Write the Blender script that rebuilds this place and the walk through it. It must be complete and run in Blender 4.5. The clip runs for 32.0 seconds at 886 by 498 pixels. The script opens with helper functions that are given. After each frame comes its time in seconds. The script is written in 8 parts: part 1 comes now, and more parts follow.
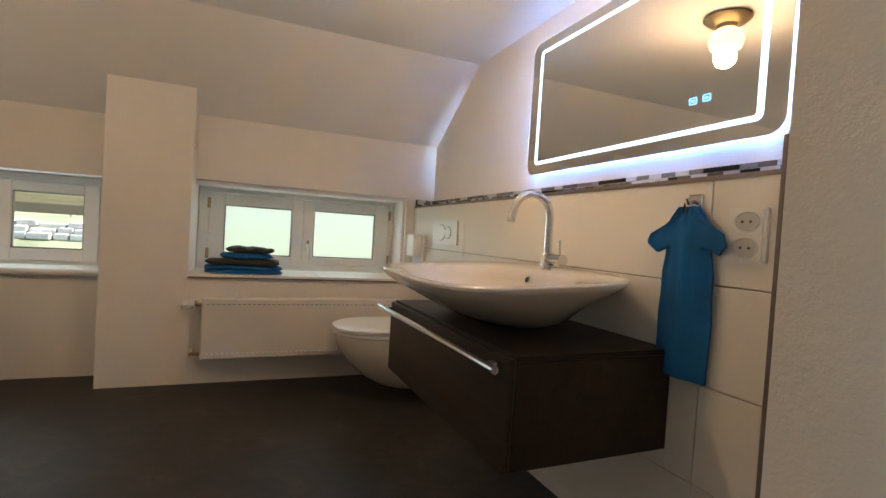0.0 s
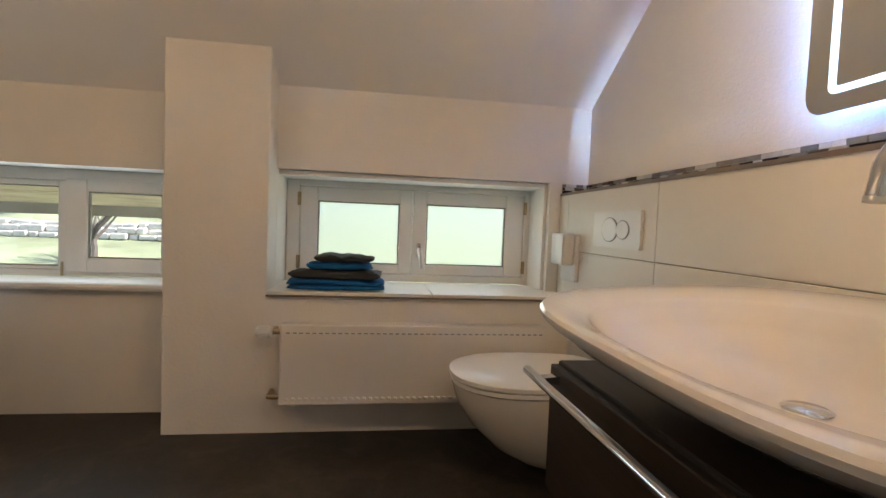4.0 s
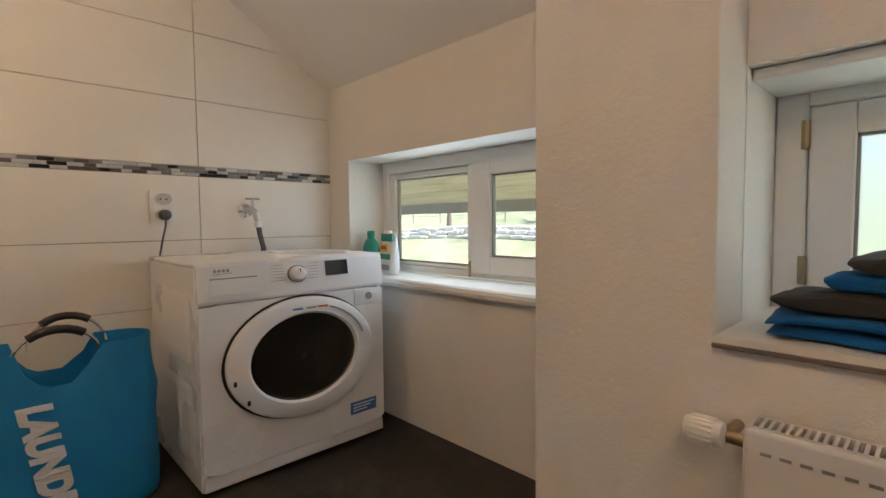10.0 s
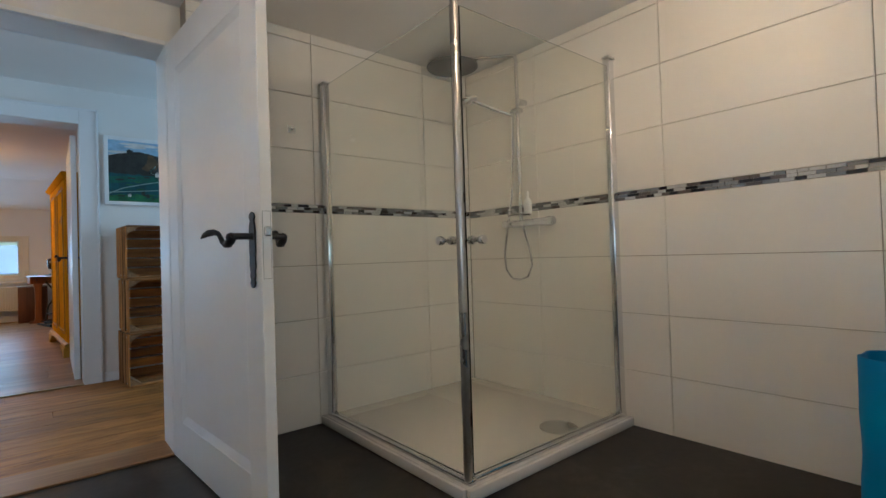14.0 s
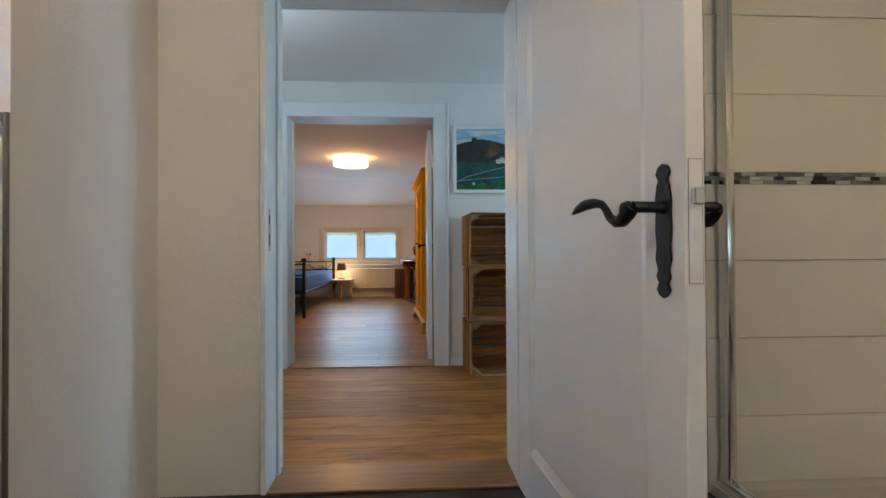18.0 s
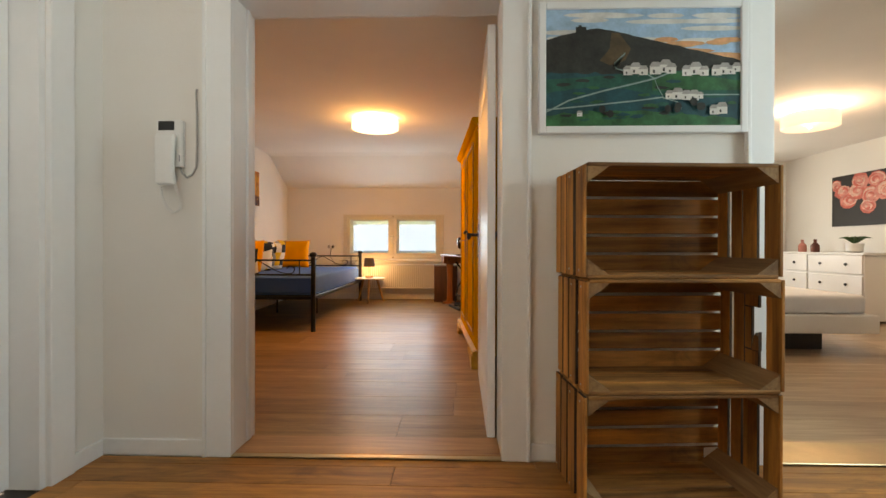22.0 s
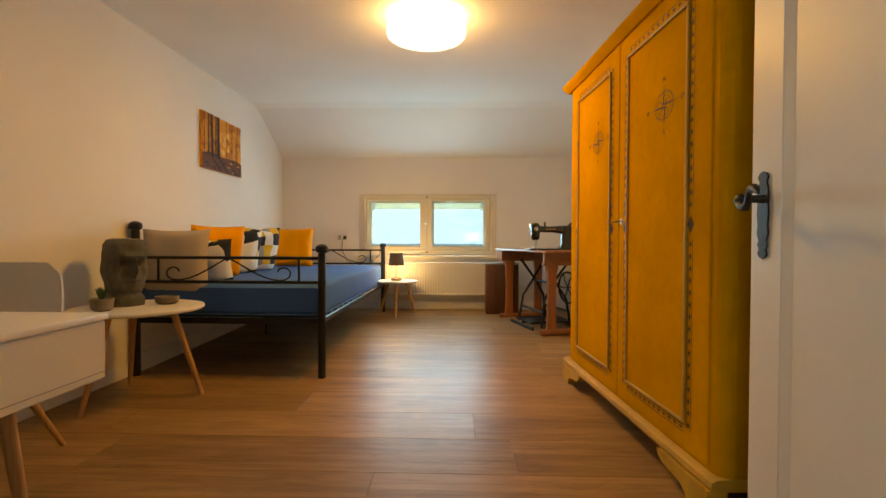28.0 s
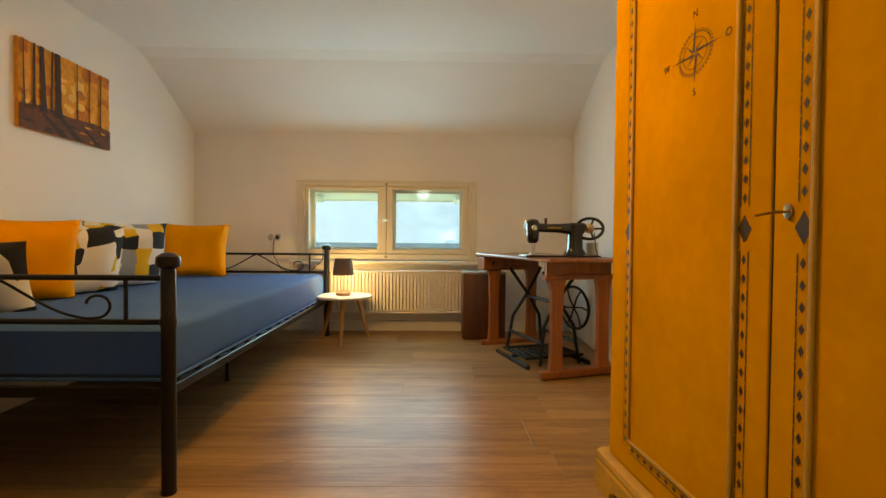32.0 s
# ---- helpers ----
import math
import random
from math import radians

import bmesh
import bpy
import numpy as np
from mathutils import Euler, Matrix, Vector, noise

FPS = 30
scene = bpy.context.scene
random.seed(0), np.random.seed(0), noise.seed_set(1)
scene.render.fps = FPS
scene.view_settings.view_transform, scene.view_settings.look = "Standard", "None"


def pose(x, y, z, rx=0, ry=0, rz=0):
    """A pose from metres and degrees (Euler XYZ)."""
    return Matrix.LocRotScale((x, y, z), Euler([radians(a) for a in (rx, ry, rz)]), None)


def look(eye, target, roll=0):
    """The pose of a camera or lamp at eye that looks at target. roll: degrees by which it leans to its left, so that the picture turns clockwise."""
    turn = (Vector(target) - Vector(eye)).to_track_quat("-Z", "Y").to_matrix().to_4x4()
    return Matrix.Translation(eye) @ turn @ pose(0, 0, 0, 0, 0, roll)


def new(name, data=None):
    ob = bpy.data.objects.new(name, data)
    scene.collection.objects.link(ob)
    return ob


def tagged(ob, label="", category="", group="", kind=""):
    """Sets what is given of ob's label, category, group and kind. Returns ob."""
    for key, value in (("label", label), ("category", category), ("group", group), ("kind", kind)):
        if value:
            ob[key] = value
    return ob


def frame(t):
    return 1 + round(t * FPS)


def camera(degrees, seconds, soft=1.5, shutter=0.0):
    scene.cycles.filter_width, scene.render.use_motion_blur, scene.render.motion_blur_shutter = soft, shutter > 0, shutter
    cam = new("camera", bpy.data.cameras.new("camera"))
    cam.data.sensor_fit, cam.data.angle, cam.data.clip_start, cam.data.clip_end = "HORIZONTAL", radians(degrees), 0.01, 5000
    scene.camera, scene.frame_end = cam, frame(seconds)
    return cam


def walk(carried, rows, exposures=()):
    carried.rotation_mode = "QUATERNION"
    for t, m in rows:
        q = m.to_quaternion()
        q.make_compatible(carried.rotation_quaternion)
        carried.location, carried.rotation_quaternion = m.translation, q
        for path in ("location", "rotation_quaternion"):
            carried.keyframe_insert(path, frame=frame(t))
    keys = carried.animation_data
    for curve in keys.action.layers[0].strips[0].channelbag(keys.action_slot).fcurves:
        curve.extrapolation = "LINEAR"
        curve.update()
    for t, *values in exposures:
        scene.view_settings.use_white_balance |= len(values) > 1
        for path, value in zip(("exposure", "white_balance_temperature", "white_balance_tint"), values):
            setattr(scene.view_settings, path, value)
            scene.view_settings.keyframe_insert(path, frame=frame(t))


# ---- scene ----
cam = camera(85.3, 32.0)
PATH = [
    (0, (1.074, 0.834, 1.073), (1.845, 2.679, 1.022), 3.6),
    (0.5, (1.13, 1.008, 1.074), (1.88, 2.861, 1.022), 3.4),
    (1, (1.151, 1.163, 1.076), (1.874, 3.027, 1.018), 3.3),
    (1.5, (1.226, 1.336, 1.08), (1.874, 3.227, 1.016), 3.1),
    (2, (1.267, 1.478, 1.083), (1.789, 3.407, 1.016), 2.9),
    (2.5, (1.291, 1.554, 1.08), (1.664, 3.517, 1.005), 2.7),
    (4.5, (1.285, 1.969, 1.088), (1.567, 3.946, 0.991), 2.3),
    (5, (1.316, 2.074, 1.076), (1.574, 4.055, 0.975), 2.2),
    (5.5, (1.346, 2.182, 1.068), (1.381, 4.179, 0.965), 1.8),
    (6, (1.375, 2.254, 1.058), (0.978, 4.211, 0.95), 1.2),
    (6.5, (1.322, 2.342, 1.049), (0.704, 4.241, 0.94), 0.9),
    (7, (1.226, 2.459, 1.048), (0.554, 4.34, 0.94), 0.8),
    (7.5, (1.16, 2.534, 1.044), (0.46, 4.404, 0.931), 0.7),
    (8, (1.123, 2.657, 1.036), (0.307, 4.48, 0.918), 0.5),
    (8.5, (1.123, 2.801, 1.023), (0.083, 4.505, 0.908), 0.1),
    (9, (1.131, 2.929, 1.006), (-0.114, 4.49, 0.894), -0.3),
    (9.5, (1.136, 3.038, 0.99), (-0.242, 4.483, 0.88), -0.5),
    (10, (1.108, 3.174, 0.987), (-0.332, 4.557, 0.875), -0.6),
    (10.5, (1.069, 3.288, 0.979), (-0.436, 4.6, 0.87), -0.7),
    (11, (1.034, 3.357, 0.972), (-0.631, 4.46, 0.865), -1.0),
    (11.5, (1.029, 3.425, 0.965), (-0.935, 3.794, 0.886), -1.4),
    (12, (1.054, 3.485, 0.939), (-0.902, 3.069, 0.884), -1.5),
    (12.5, (1.055, 3.503, 0.944), (-0.83, 2.836, 0.9), -1.3),
    (13, (1.106, 3.461, 0.949), (-0.756, 2.732, 0.927), -1.2),
    (13.5, (1.113, 3.409, 0.956), (-0.67, 2.503, 0.941), -1.4),
    (14, (1.055, 3.46, 0.947), (-0.221, 1.92, 0.975), -1.8),
    (14.5, (1.016, 3.566, 0.946), (0.187, 1.746, 0.994), -1.4),
    (15, (1.034, 3.601, 0.931), (0.438, 1.693, 0.983), -1.0),
    (15.5, (1.059, 3.536, 0.921), (0.654, 1.578, 0.968), -0.9),
    (17.5, (1.046, 2.95, 0.941), (0.847, 0.96, 0.966), -0.5),
    (18, (0.988, 2.683, 0.945), (0.873, 0.686, 0.966), -0.3),
    (18.5, (0.949, 2.449, 0.946), (0.94, 0.449, 0.962), -0.3),
    (19, (0.96, 2.201, 0.914), (0.989, 0.202, 0.938), -0.1),
    (19.5, (0.96, 1.956, 0.942), (1.006, -0.043, 0.951), -0.2),
    (20, (0.967, 1.752, 0.924), (1.011, -0.248, 0.93), -0.1),
    (20.5, (0.938, 1.498, 0.936), (0.979, -0.502, 0.937), -0.1),
    (21, (0.938, 1.29, 0.932), (0.983, -0.709, 0.93), -0.0),
    (21.5, (0.969, 1.036, 0.933), (1.031, -0.963, 0.926), 0.0),
    (22, (1.026, 0.77, 0.957), (1.086, -1.229, 0.948), 0.1),
    (22.5, (1.053, 0.504, 0.954), (1.118, -1.495, 0.943), 0.3),
    (23, (1.044, 0.23, 0.969), (1.14, -1.767, 0.954), 0.2),
    (23.5, (1.066, 0.03, 0.964), (1.231, -1.964, 0.945), 0.3),
    (24, (1.143, -0.238, 0.936), (1.34, -2.229, 0.921), 0.2),
    (24.5, (1.249, -0.449, 0.952), (1.45, -2.439, 0.937), 0.2),
    (25, (1.334, -0.65, 0.99), (1.548, -2.638, 0.959), 0.6),
    (25.5, (1.4, -0.884, 0.995), (1.623, -2.871, 0.966), 0.6),
    (27.5, (1.718, -1.314, 0.933), (1.896, -3.306, 0.905), 0.3),
    (28, (1.733, -1.4, 0.925), (1.797, -3.399, 0.889), 0.2),
    (28.5, (1.727, -1.552, 0.928), (1.751, -3.552, 0.893), 0.4),
    (29, (1.695, -1.641, 0.927), (1.707, -3.641, 0.891), 0.4),
    (29.5, (1.679, -1.762, 0.914), (1.685, -3.762, 0.876), 0.3),
    (30, (1.72, -1.979, 0.921), (1.717, -3.978, 0.881), 0.4),
    (30.5, (1.774, -2.143, 0.931), (1.762, -4.142, 0.89), 0.4),
    (31, (1.769, -2.319, 0.945), (1.747, -4.319, 0.902), 0.4),
    (31.5, (1.724, -2.575, 0.945), (1.692, -4.575, 0.899), 0.4),
    (32, (1.666, -2.796, 0.958), (1.629, -4.795, 0.914), 0.5),
]
walk(cam, [(t, look(eye, target, roll)) for t, eye, target, roll in PATH], [(0, 1.47, 6500, 11), (2, 1.5, 6200, 11), (5, 1.45, 6600, 13), (7, 1.5, 6600, 14), (9, 1.52, 6500, 14), (11, 1.55, 6200, 11), (12, 1.45, 5800, 7), (13, 1.48, 5600, 6), (15, 1.63, 4900, 3), (18, 1.68, 5650, 5), (20, 1.5, 6400, 9), (22, 2.05, 8500, 14), (24, 2.25, 8900, 15), (25, 2.25, 8400, 15), (28, 2.08, 6900, -6), (30, 2.04, 7000, -8), (32, 1.89, 7300, -9)])

# ---- small tools ----
TAU = 2 * math.pi


def link(name, bm, material, parent=None, label="", smooth=False):
    me = bpy.data.meshes.new(name)
    bmesh.ops.recalc_face_normals(bm, faces=bm.faces[:])
    bm.to_mesh(me)
    bm.free()
    for m in (material if isinstance(material, (list, tuple)) else (material,)):
        me.materials.append(m)
    if smooth:
        me.polygons.foreach_set("use_smooth", [True] * len(me.polygons))
        me.set_sharp_from_angle(angle=radians(38))
    ob = new(name, me)
    if parent:
        ob.parent = parent
    return tagged(ob, label)


def part(name, bm, material, parent, label="", smooth=False):
    return link(name, bm, material, parent, label, smooth)


def thing(name, label, category, m=None, group="", kind=""):
    ob = new(name)
    ob.empty_display_size = 0.05
    if m is not None:
        ob.matrix_basis = m
    return tagged(ob, label, category, group, kind)


def structure(name, bm, material, label, category):
    return tagged(link(name, bm, material), label, category, "", "structure")


def bx(bm, x0, x1, y0, y1, z0, z1, bev=0.0, seg=1, m=None):
    """A box, with bevelled edges where bev is given."""
    vs = bmesh.ops.create_cube(bm, size=1.0)["verts"]
    for v in vs:
        v.co = Vector(((x0 + x1) / 2 + v.co.x * (x1 - x0), (y0 + y1) / 2 + v.co.y * (y1 - y0), (z0 + z1) / 2 + v.co.z * (z1 - z0)))
        if m:
            v.co = m @ v.co
    if bev:
        es = list({e for v in vs for e in v.link_edges})
        bmesh.ops.bevel(bm, geom=es, offset=bev, segments=seg, affect="EDGES", profile=0.5, clamp_overlap=True)
    return bm


def box(x0, x1, y0, y1, z0, z1, bev=0.0, seg=1, m=None):
    return bx(bmesh.new(), x0, x1, y0, y1, z0, z1, bev, seg, m)


def loft(bm, rings, caps=True, closed=False):
    """Skin a row of rings of points."""
    vs = [[bm.verts.new(p) for p in r] for r in rings]
    n = len(vs[0])
    pairs = list(zip(vs, vs[1:])) + ([(vs[-1], vs[0])] if closed else [])
    for a, b in pairs:
        for i in range(n):
            j = (i + 1) % n
            bm.faces.new((a[i], a[j], b[j], b[i]))
    if caps and not closed:
        bm.faces.new(vs[0][::-1])
        bm.faces.new(vs[-1])
    return bm


def tube(bm, pts, r, seg=8, closed=False):
    """A round bar along points; r may be one radius or one for each point."""
    pts = [Vector(p) for p in pts]
    rs = r if isinstance(r, (list, tuple)) else [r] * len(pts)
    n = len(pts)
    tan = []
    for i in range(n):
        a = pts[i - 1] if (i or closed) else pts[0]
        b = pts[(i + 1) % n] if (i < n - 1 or closed) else pts[-1]
        tan.append((b - a).normalized())
    up = Vector((0, 0, 1)) if abs(tan[0].z) < 0.9 else Vector((1, 0, 0))
    u = tan[0].cross(up).normalized()
    rings = []
    for i in range(n):
        u = (u - tan[i] * u.dot(tan[i])).normalized()
        w = tan[i].cross(u)
        rings.append([pts[i] + (u * math.cos(TAU * k / seg) + w * math.sin(TAU * k / seg)) * rs[i] for k in range(seg)])
    return loft(bm, rings, True, closed)


def rod(p, q, r, seg=10, r2=None):
    return tube(bmesh.new(), [p, q], [r, r if r2 is None else r2], seg)


def lathe(bm, prof, seg=24, m=None):
    """Turn a profile of (radius, height) round z."""
    m = m or Matrix()
    rings = [[m @ Vector((max(r, 0.0004) * math.cos(TAU * k / seg), max(r, 0.0004) * math.sin(TAU * k / seg), z)) for k in range(seg)] for r, z in prof]
    return loft(bm, rings, True)


def prism(bm, poly, a, b, m=None):
    """A flat outline in x and y, made thick from height a to b."""
    m = m or Matrix()
    lo = [bm.verts.new(m @ Vector((x, y, a))) for x, y in poly]
    hi = [bm.verts.new(m @ Vector((x, y, b))) for x, y in poly]
    n = len(poly)
    bm.faces.new(lo[::-1])
    bm.faces.new(hi)
    for i in range(n):
        j = (i + 1) % n
        bm.faces.new((lo[i], lo[j], hi[j], hi[i]))
    return bm


def plate(bm, poly, m, mat=0):
    """One flat face from an outline in x and y."""
    f = bm.faces.new([bm.verts.new(m @ Vector((x, y, 0))) for x, y in poly])
    f.material_index = mat
    return f


def rounded(w, h, r, seg=4, cx=0.0, cy=0.0):
    out = []
    for k, (sx, sy) in enumerate(((1, 1), (-1, 1), (-1, -1), (1, -1))):
        for i in range(seg + 1):
            a = math.pi / 2 * (k + i / seg)
            out.append((cx + sx * (w / 2 - r) + r * math.cos(a), cy + sy * (h / 2 - r) + r * math.sin(a)))
    return out


def disc(r, n=20, cx=0.0, cy=0.0, sy=1.0):
    return [(cx + r * math.cos(TAU * i / n), cy + sy * r * math.sin(TAU * i / n)) for i in range(n)]


def text_bm(body, size, m, depth=0.0006, bold=0.0):
    cu = bpy.data.curves.new("lettering", "FONT")
    cu.body, cu.size, cu.align_x, cu.align_y, cu.extrude = body, size, "CENTER", "CENTER", depth
    cu.offset = bold
    ob = new("lettering", cu)
    bpy.context.view_layer.update()
    me = bpy.data.meshes.new_from_object(ob.evaluated_get(bpy.context.evaluated_depsgraph_get()))
    bm = bmesh.new()
    bm.from_mesh(me)
    bpy.data.objects.remove(ob)
    bpy.data.meshes.remove(me)
    bpy.data.curves.remove(cu)
    bmesh.ops.transform(bm, matrix=m, verts=bm.verts[:])
    return bm


UPX = pose(0, 0, 0, 90, 0, 0)      # outline x, y -> x, z, facing -y
FACE_W = pose(0, 0, 0, 90, 0, -90)  # outline x, y -> -y, z, facing -x
FACE_E = pose(0, 0, 0, 90, 0, 90)   # outline x, y -> y, z, facing +x


# ---- materials ----
def base(name):
    m = bpy.data.materials.new(name)
    m.use_nodes = True
    nt = m.node_tree
    return m, nt, nt.nodes["Principled BSDF"]


def coords(nt, scale=(1, 1, 1), shift=True):
    """Object coordinates, shifted from piece to piece."""
    tc = nt.nodes.new("ShaderNodeTexCoord")
    mp = nt.nodes.new("ShaderNodeMapping")
    nt.links.new(tc.outputs["Object"], mp.inputs["Vector"])
    mp.inputs["Scale"].default_value = scale
    if shift:
        oi = nt.nodes.new("ShaderNodeObjectInfo")
        mu = nt.nodes.new("ShaderNodeVectorMath")
        mu.operation = "SCALE"
        mu.inputs[0].default_value = (37, 53, 71)
        nt.links.new(oi.outputs["Random"], mu.inputs["Scale"])
        nt.links.new(mu.outputs[0], mp.inputs["Location"])
    return mp.outputs[0]


def noisy(nt, vec, scale, detail=4.0, rough=0.55, distort=0.0):
    n = nt.nodes.new("ShaderNodeTexNoise")
    n.inputs["Scale"].default_value, n.inputs["Detail"].default_value = scale, detail
    n.inputs["Roughness"].default_value, n.inputs["Distortion"].default_value = rough, distort
    nt.links.new(vec, n.inputs["Vector"])
    return n.outputs["Fac"]


def ramp(nt, fac, stops, interp="LINEAR"):
    r = nt.nodes.new("ShaderNodeValToRGB")
    r.color_ramp.interpolation = interp
    els = r.color_ramp.elements
    while len(els) < len(stops):
        els.new(0.5)
    for e, (p, c) in zip(els, stops):
        e.position, e.color = p, (*c, 1)
    nt.links.new(fac, r.inputs["Fac"])
    return r.outputs["Color"]


def bump(nt, bs, heights, strength=0.2, distance=0.002):
    prev = None
    for h, s in heights:
        b = nt.nodes.new("ShaderNodeBump")
        b.inputs["Strength"].default_value, b.inputs["Distance"].default_value = s * strength, distance
        nt.links.new(h, b.inputs["Height"])
        if prev:
            nt.links.new(prev, b.inputs["Normal"])
        prev = b.outputs["Normal"]
    nt.links.new(prev, bs.inputs["Normal"])


def shade(c, k):
    return tuple(min(1.0, v * k) for v in c)


def plain(name, c, rough=0.5, metal=0.0, var=0.1, scale=3.0, fine=60.0, relief=0.15, coat=0.0, dist=0.002, spec=0.5):
    """A painted, cast or woven surface: cloudy at one scale, grained at another."""
    m, nt, bs = base(name)
    v = coords(nt)
    big, small = noisy(nt, v, scale), noisy(nt, v, fine, 6.0)
    col = ramp(nt, big, [(0.25, shade(c, 1 - var)), (0.75, shade(c, 1 + var * 0.6))])
    mx = nt.nodes.new("ShaderNodeMix")
    mx.data_type, mx.blend_type = "RGBA", "MULTIPLY"
    mx.inputs["Factor"].default_value = min(1.0, var * 1.5)
    nt.links.new(col, mx.inputs["A"])
    nt.links.new(ramp(nt, small, [(0.3, (0.7, 0.7, 0.7)), (0.7, (1, 1, 1))]), mx.inputs["B"])
    nt.links.new(mx.outputs["Result"], bs.inputs["Base Color"])
    rr = nt.nodes.new("ShaderNodeMapRange")
    rr.inputs["To Min"].default_value, rr.inputs["To Max"].default_value = max(0.02, rough * 0.85), min(1.0, rough * 1.15)
    nt.links.new(big, rr.inputs["Value"])
    nt.links.new(rr.outputs[0], bs.inputs["Roughness"])
    bs.inputs["Metallic"].default_value, bs.inputs["Coat Weight"].default_value = metal, coat
    bs.inputs["Specular IOR Level"].default_value = spec
    if relief:
        bump(nt, bs, [(small, 1.0), (big, 0.4)], relief, dist)
    return m


def plaster(name, c, lumps=14.0, relief=0.35):
    """Rolled wall paint over uneven plaster."""
    m, nt, bs = base(name)
    v = coords(nt, shift=False)
    big, mid, fine = noisy(nt, v, 0.9), noisy(nt, v, lumps, 5.0, 0.6), noisy(nt, v, 130.0, 3.0)
    nt.links.new(ramp(nt, big, [(0.3, shade(c, 0.95)), (0.7, shade(c, 1.03))]), bs.inputs["Base Color"])
    bs.inputs["Roughness"].default_value = 0.85
    bump(nt, bs, [(mid, 1.0), (fine, 0.5)], relief, 0.004 if relief < 0.6 else 0.009)
    return m


def wood(name, dark, light, rough=0.4, along=0, grain=1.0, coat=0.0, relief=0.15, worn=0.0):
    """Grain that runs along one axis of the piece, with darker streaks."""
    m, nt, bs = base(name)
    sc = [14.0 * grain] * 3
    sc[along] = 0.9 * grain
    v = coords(nt, sc)
    a, b = noisy(nt, v, 1.0, 6.0, 0.6, 0.6), noisy(nt, v, 5.5, 5.0, 0.65, 0.2)
    big = noisy(nt, coords(nt), 1.4, 2.0)
    col = ramp(nt, a, [(0.28, dark), (0.5, tuple((p + q) / 2 for p, q in zip(dark, light))), (0.7, light)])
    mx = nt.nodes.new("ShaderNodeMix")
    mx.data_type, mx.blend_type = "RGBA", "MULTIPLY"
    mx.inputs["Factor"].default_value = 0.55
    nt.links.new(col, mx.inputs["A"])
    nt.links.new(ramp(nt, b, [(0.35, (0.55, 0.5, 0.45)), (0.62, (1, 1, 1))]), mx.inputs["B"])
    worn_col = mx.outputs["Result"]
    if worn:
        st = noisy(nt, coords(nt, [2.0 if k == along else 5.0 for k in range(3)], False), 1.3, 5.0, 0.7, 1.2)
        m2 = nt.nodes.new("ShaderNodeMix")
        m2.data_type, m2.blend_type = "RGBA", "MULTIPLY"
        m2.inputs["Factor"].default_value = worn
        nt.links.new(worn_col, m2.inputs["A"])
        nt.links.new(ramp(nt, st, [(0.36, (0.42, 0.38, 0.36)), (0.47, (0.85, 0.82, 0.8)), (0.58, (1, 1, 1)), (0.72, (1.0, 1.0, 1.0))]), m2.inputs["B"])
        worn_col = m2.outputs["Result"]
    oi = nt.nodes.new("ShaderNodeObjectInfo")
    hv = nt.nodes.new("ShaderNodeHueSaturation")
    rr = nt.nodes.new("ShaderNodeMapRange")
    rr.inputs["To Min"].default_value, rr.inputs["To Max"].default_value = 0.82, 1.14
    nt.links.new(oi.outputs["Random"], rr.inputs["Value"])
    nt.links.new(rr.outputs[0], hv.inputs["Value"])
    nt.links.new(worn_col, hv.inputs["Color"])
    nt.links.new(hv.outputs[0], bs.inputs["Base Color"])
    r2 = nt.nodes.new("ShaderNodeMapRange")
    r2.inputs["To Min"].default_value, r2.inputs["To Max"].default_value = rough * 0.8, min(1.0, rough * 1.25)
    nt.links.new(big, r2.inputs["Value"])
    nt.links.new(r2.outputs[0], bs.inputs["Roughness"])
    bs.inputs["Coat Weight"].default_value = coat
    bump(nt, bs, [(b, 1.0), (a, 0.6)], relief, 0.0015)
    return m


def glass(name, rough=0.0, tint=(1, 1, 1), thin=True):
    m, nt, bs = base(name)
    bs.inputs["Base Color"].default_value = (*tint, 1)
    bs.inputs["Roughness"].default_value, bs.inputs["Transmission Weight"].default_value = rough, 1.0
    bs.inputs["IOR"].default_value = 1.45
    return m


def glow(name, c, strength):
    m, nt, bs = base(name)
    bs.inputs["Base Color"].default_value = (*c, 1)
    bs.inputs["Emission Color"].default_value, bs.inputs["Emission Strength"].default_value = (*c, 1), strength
    return m


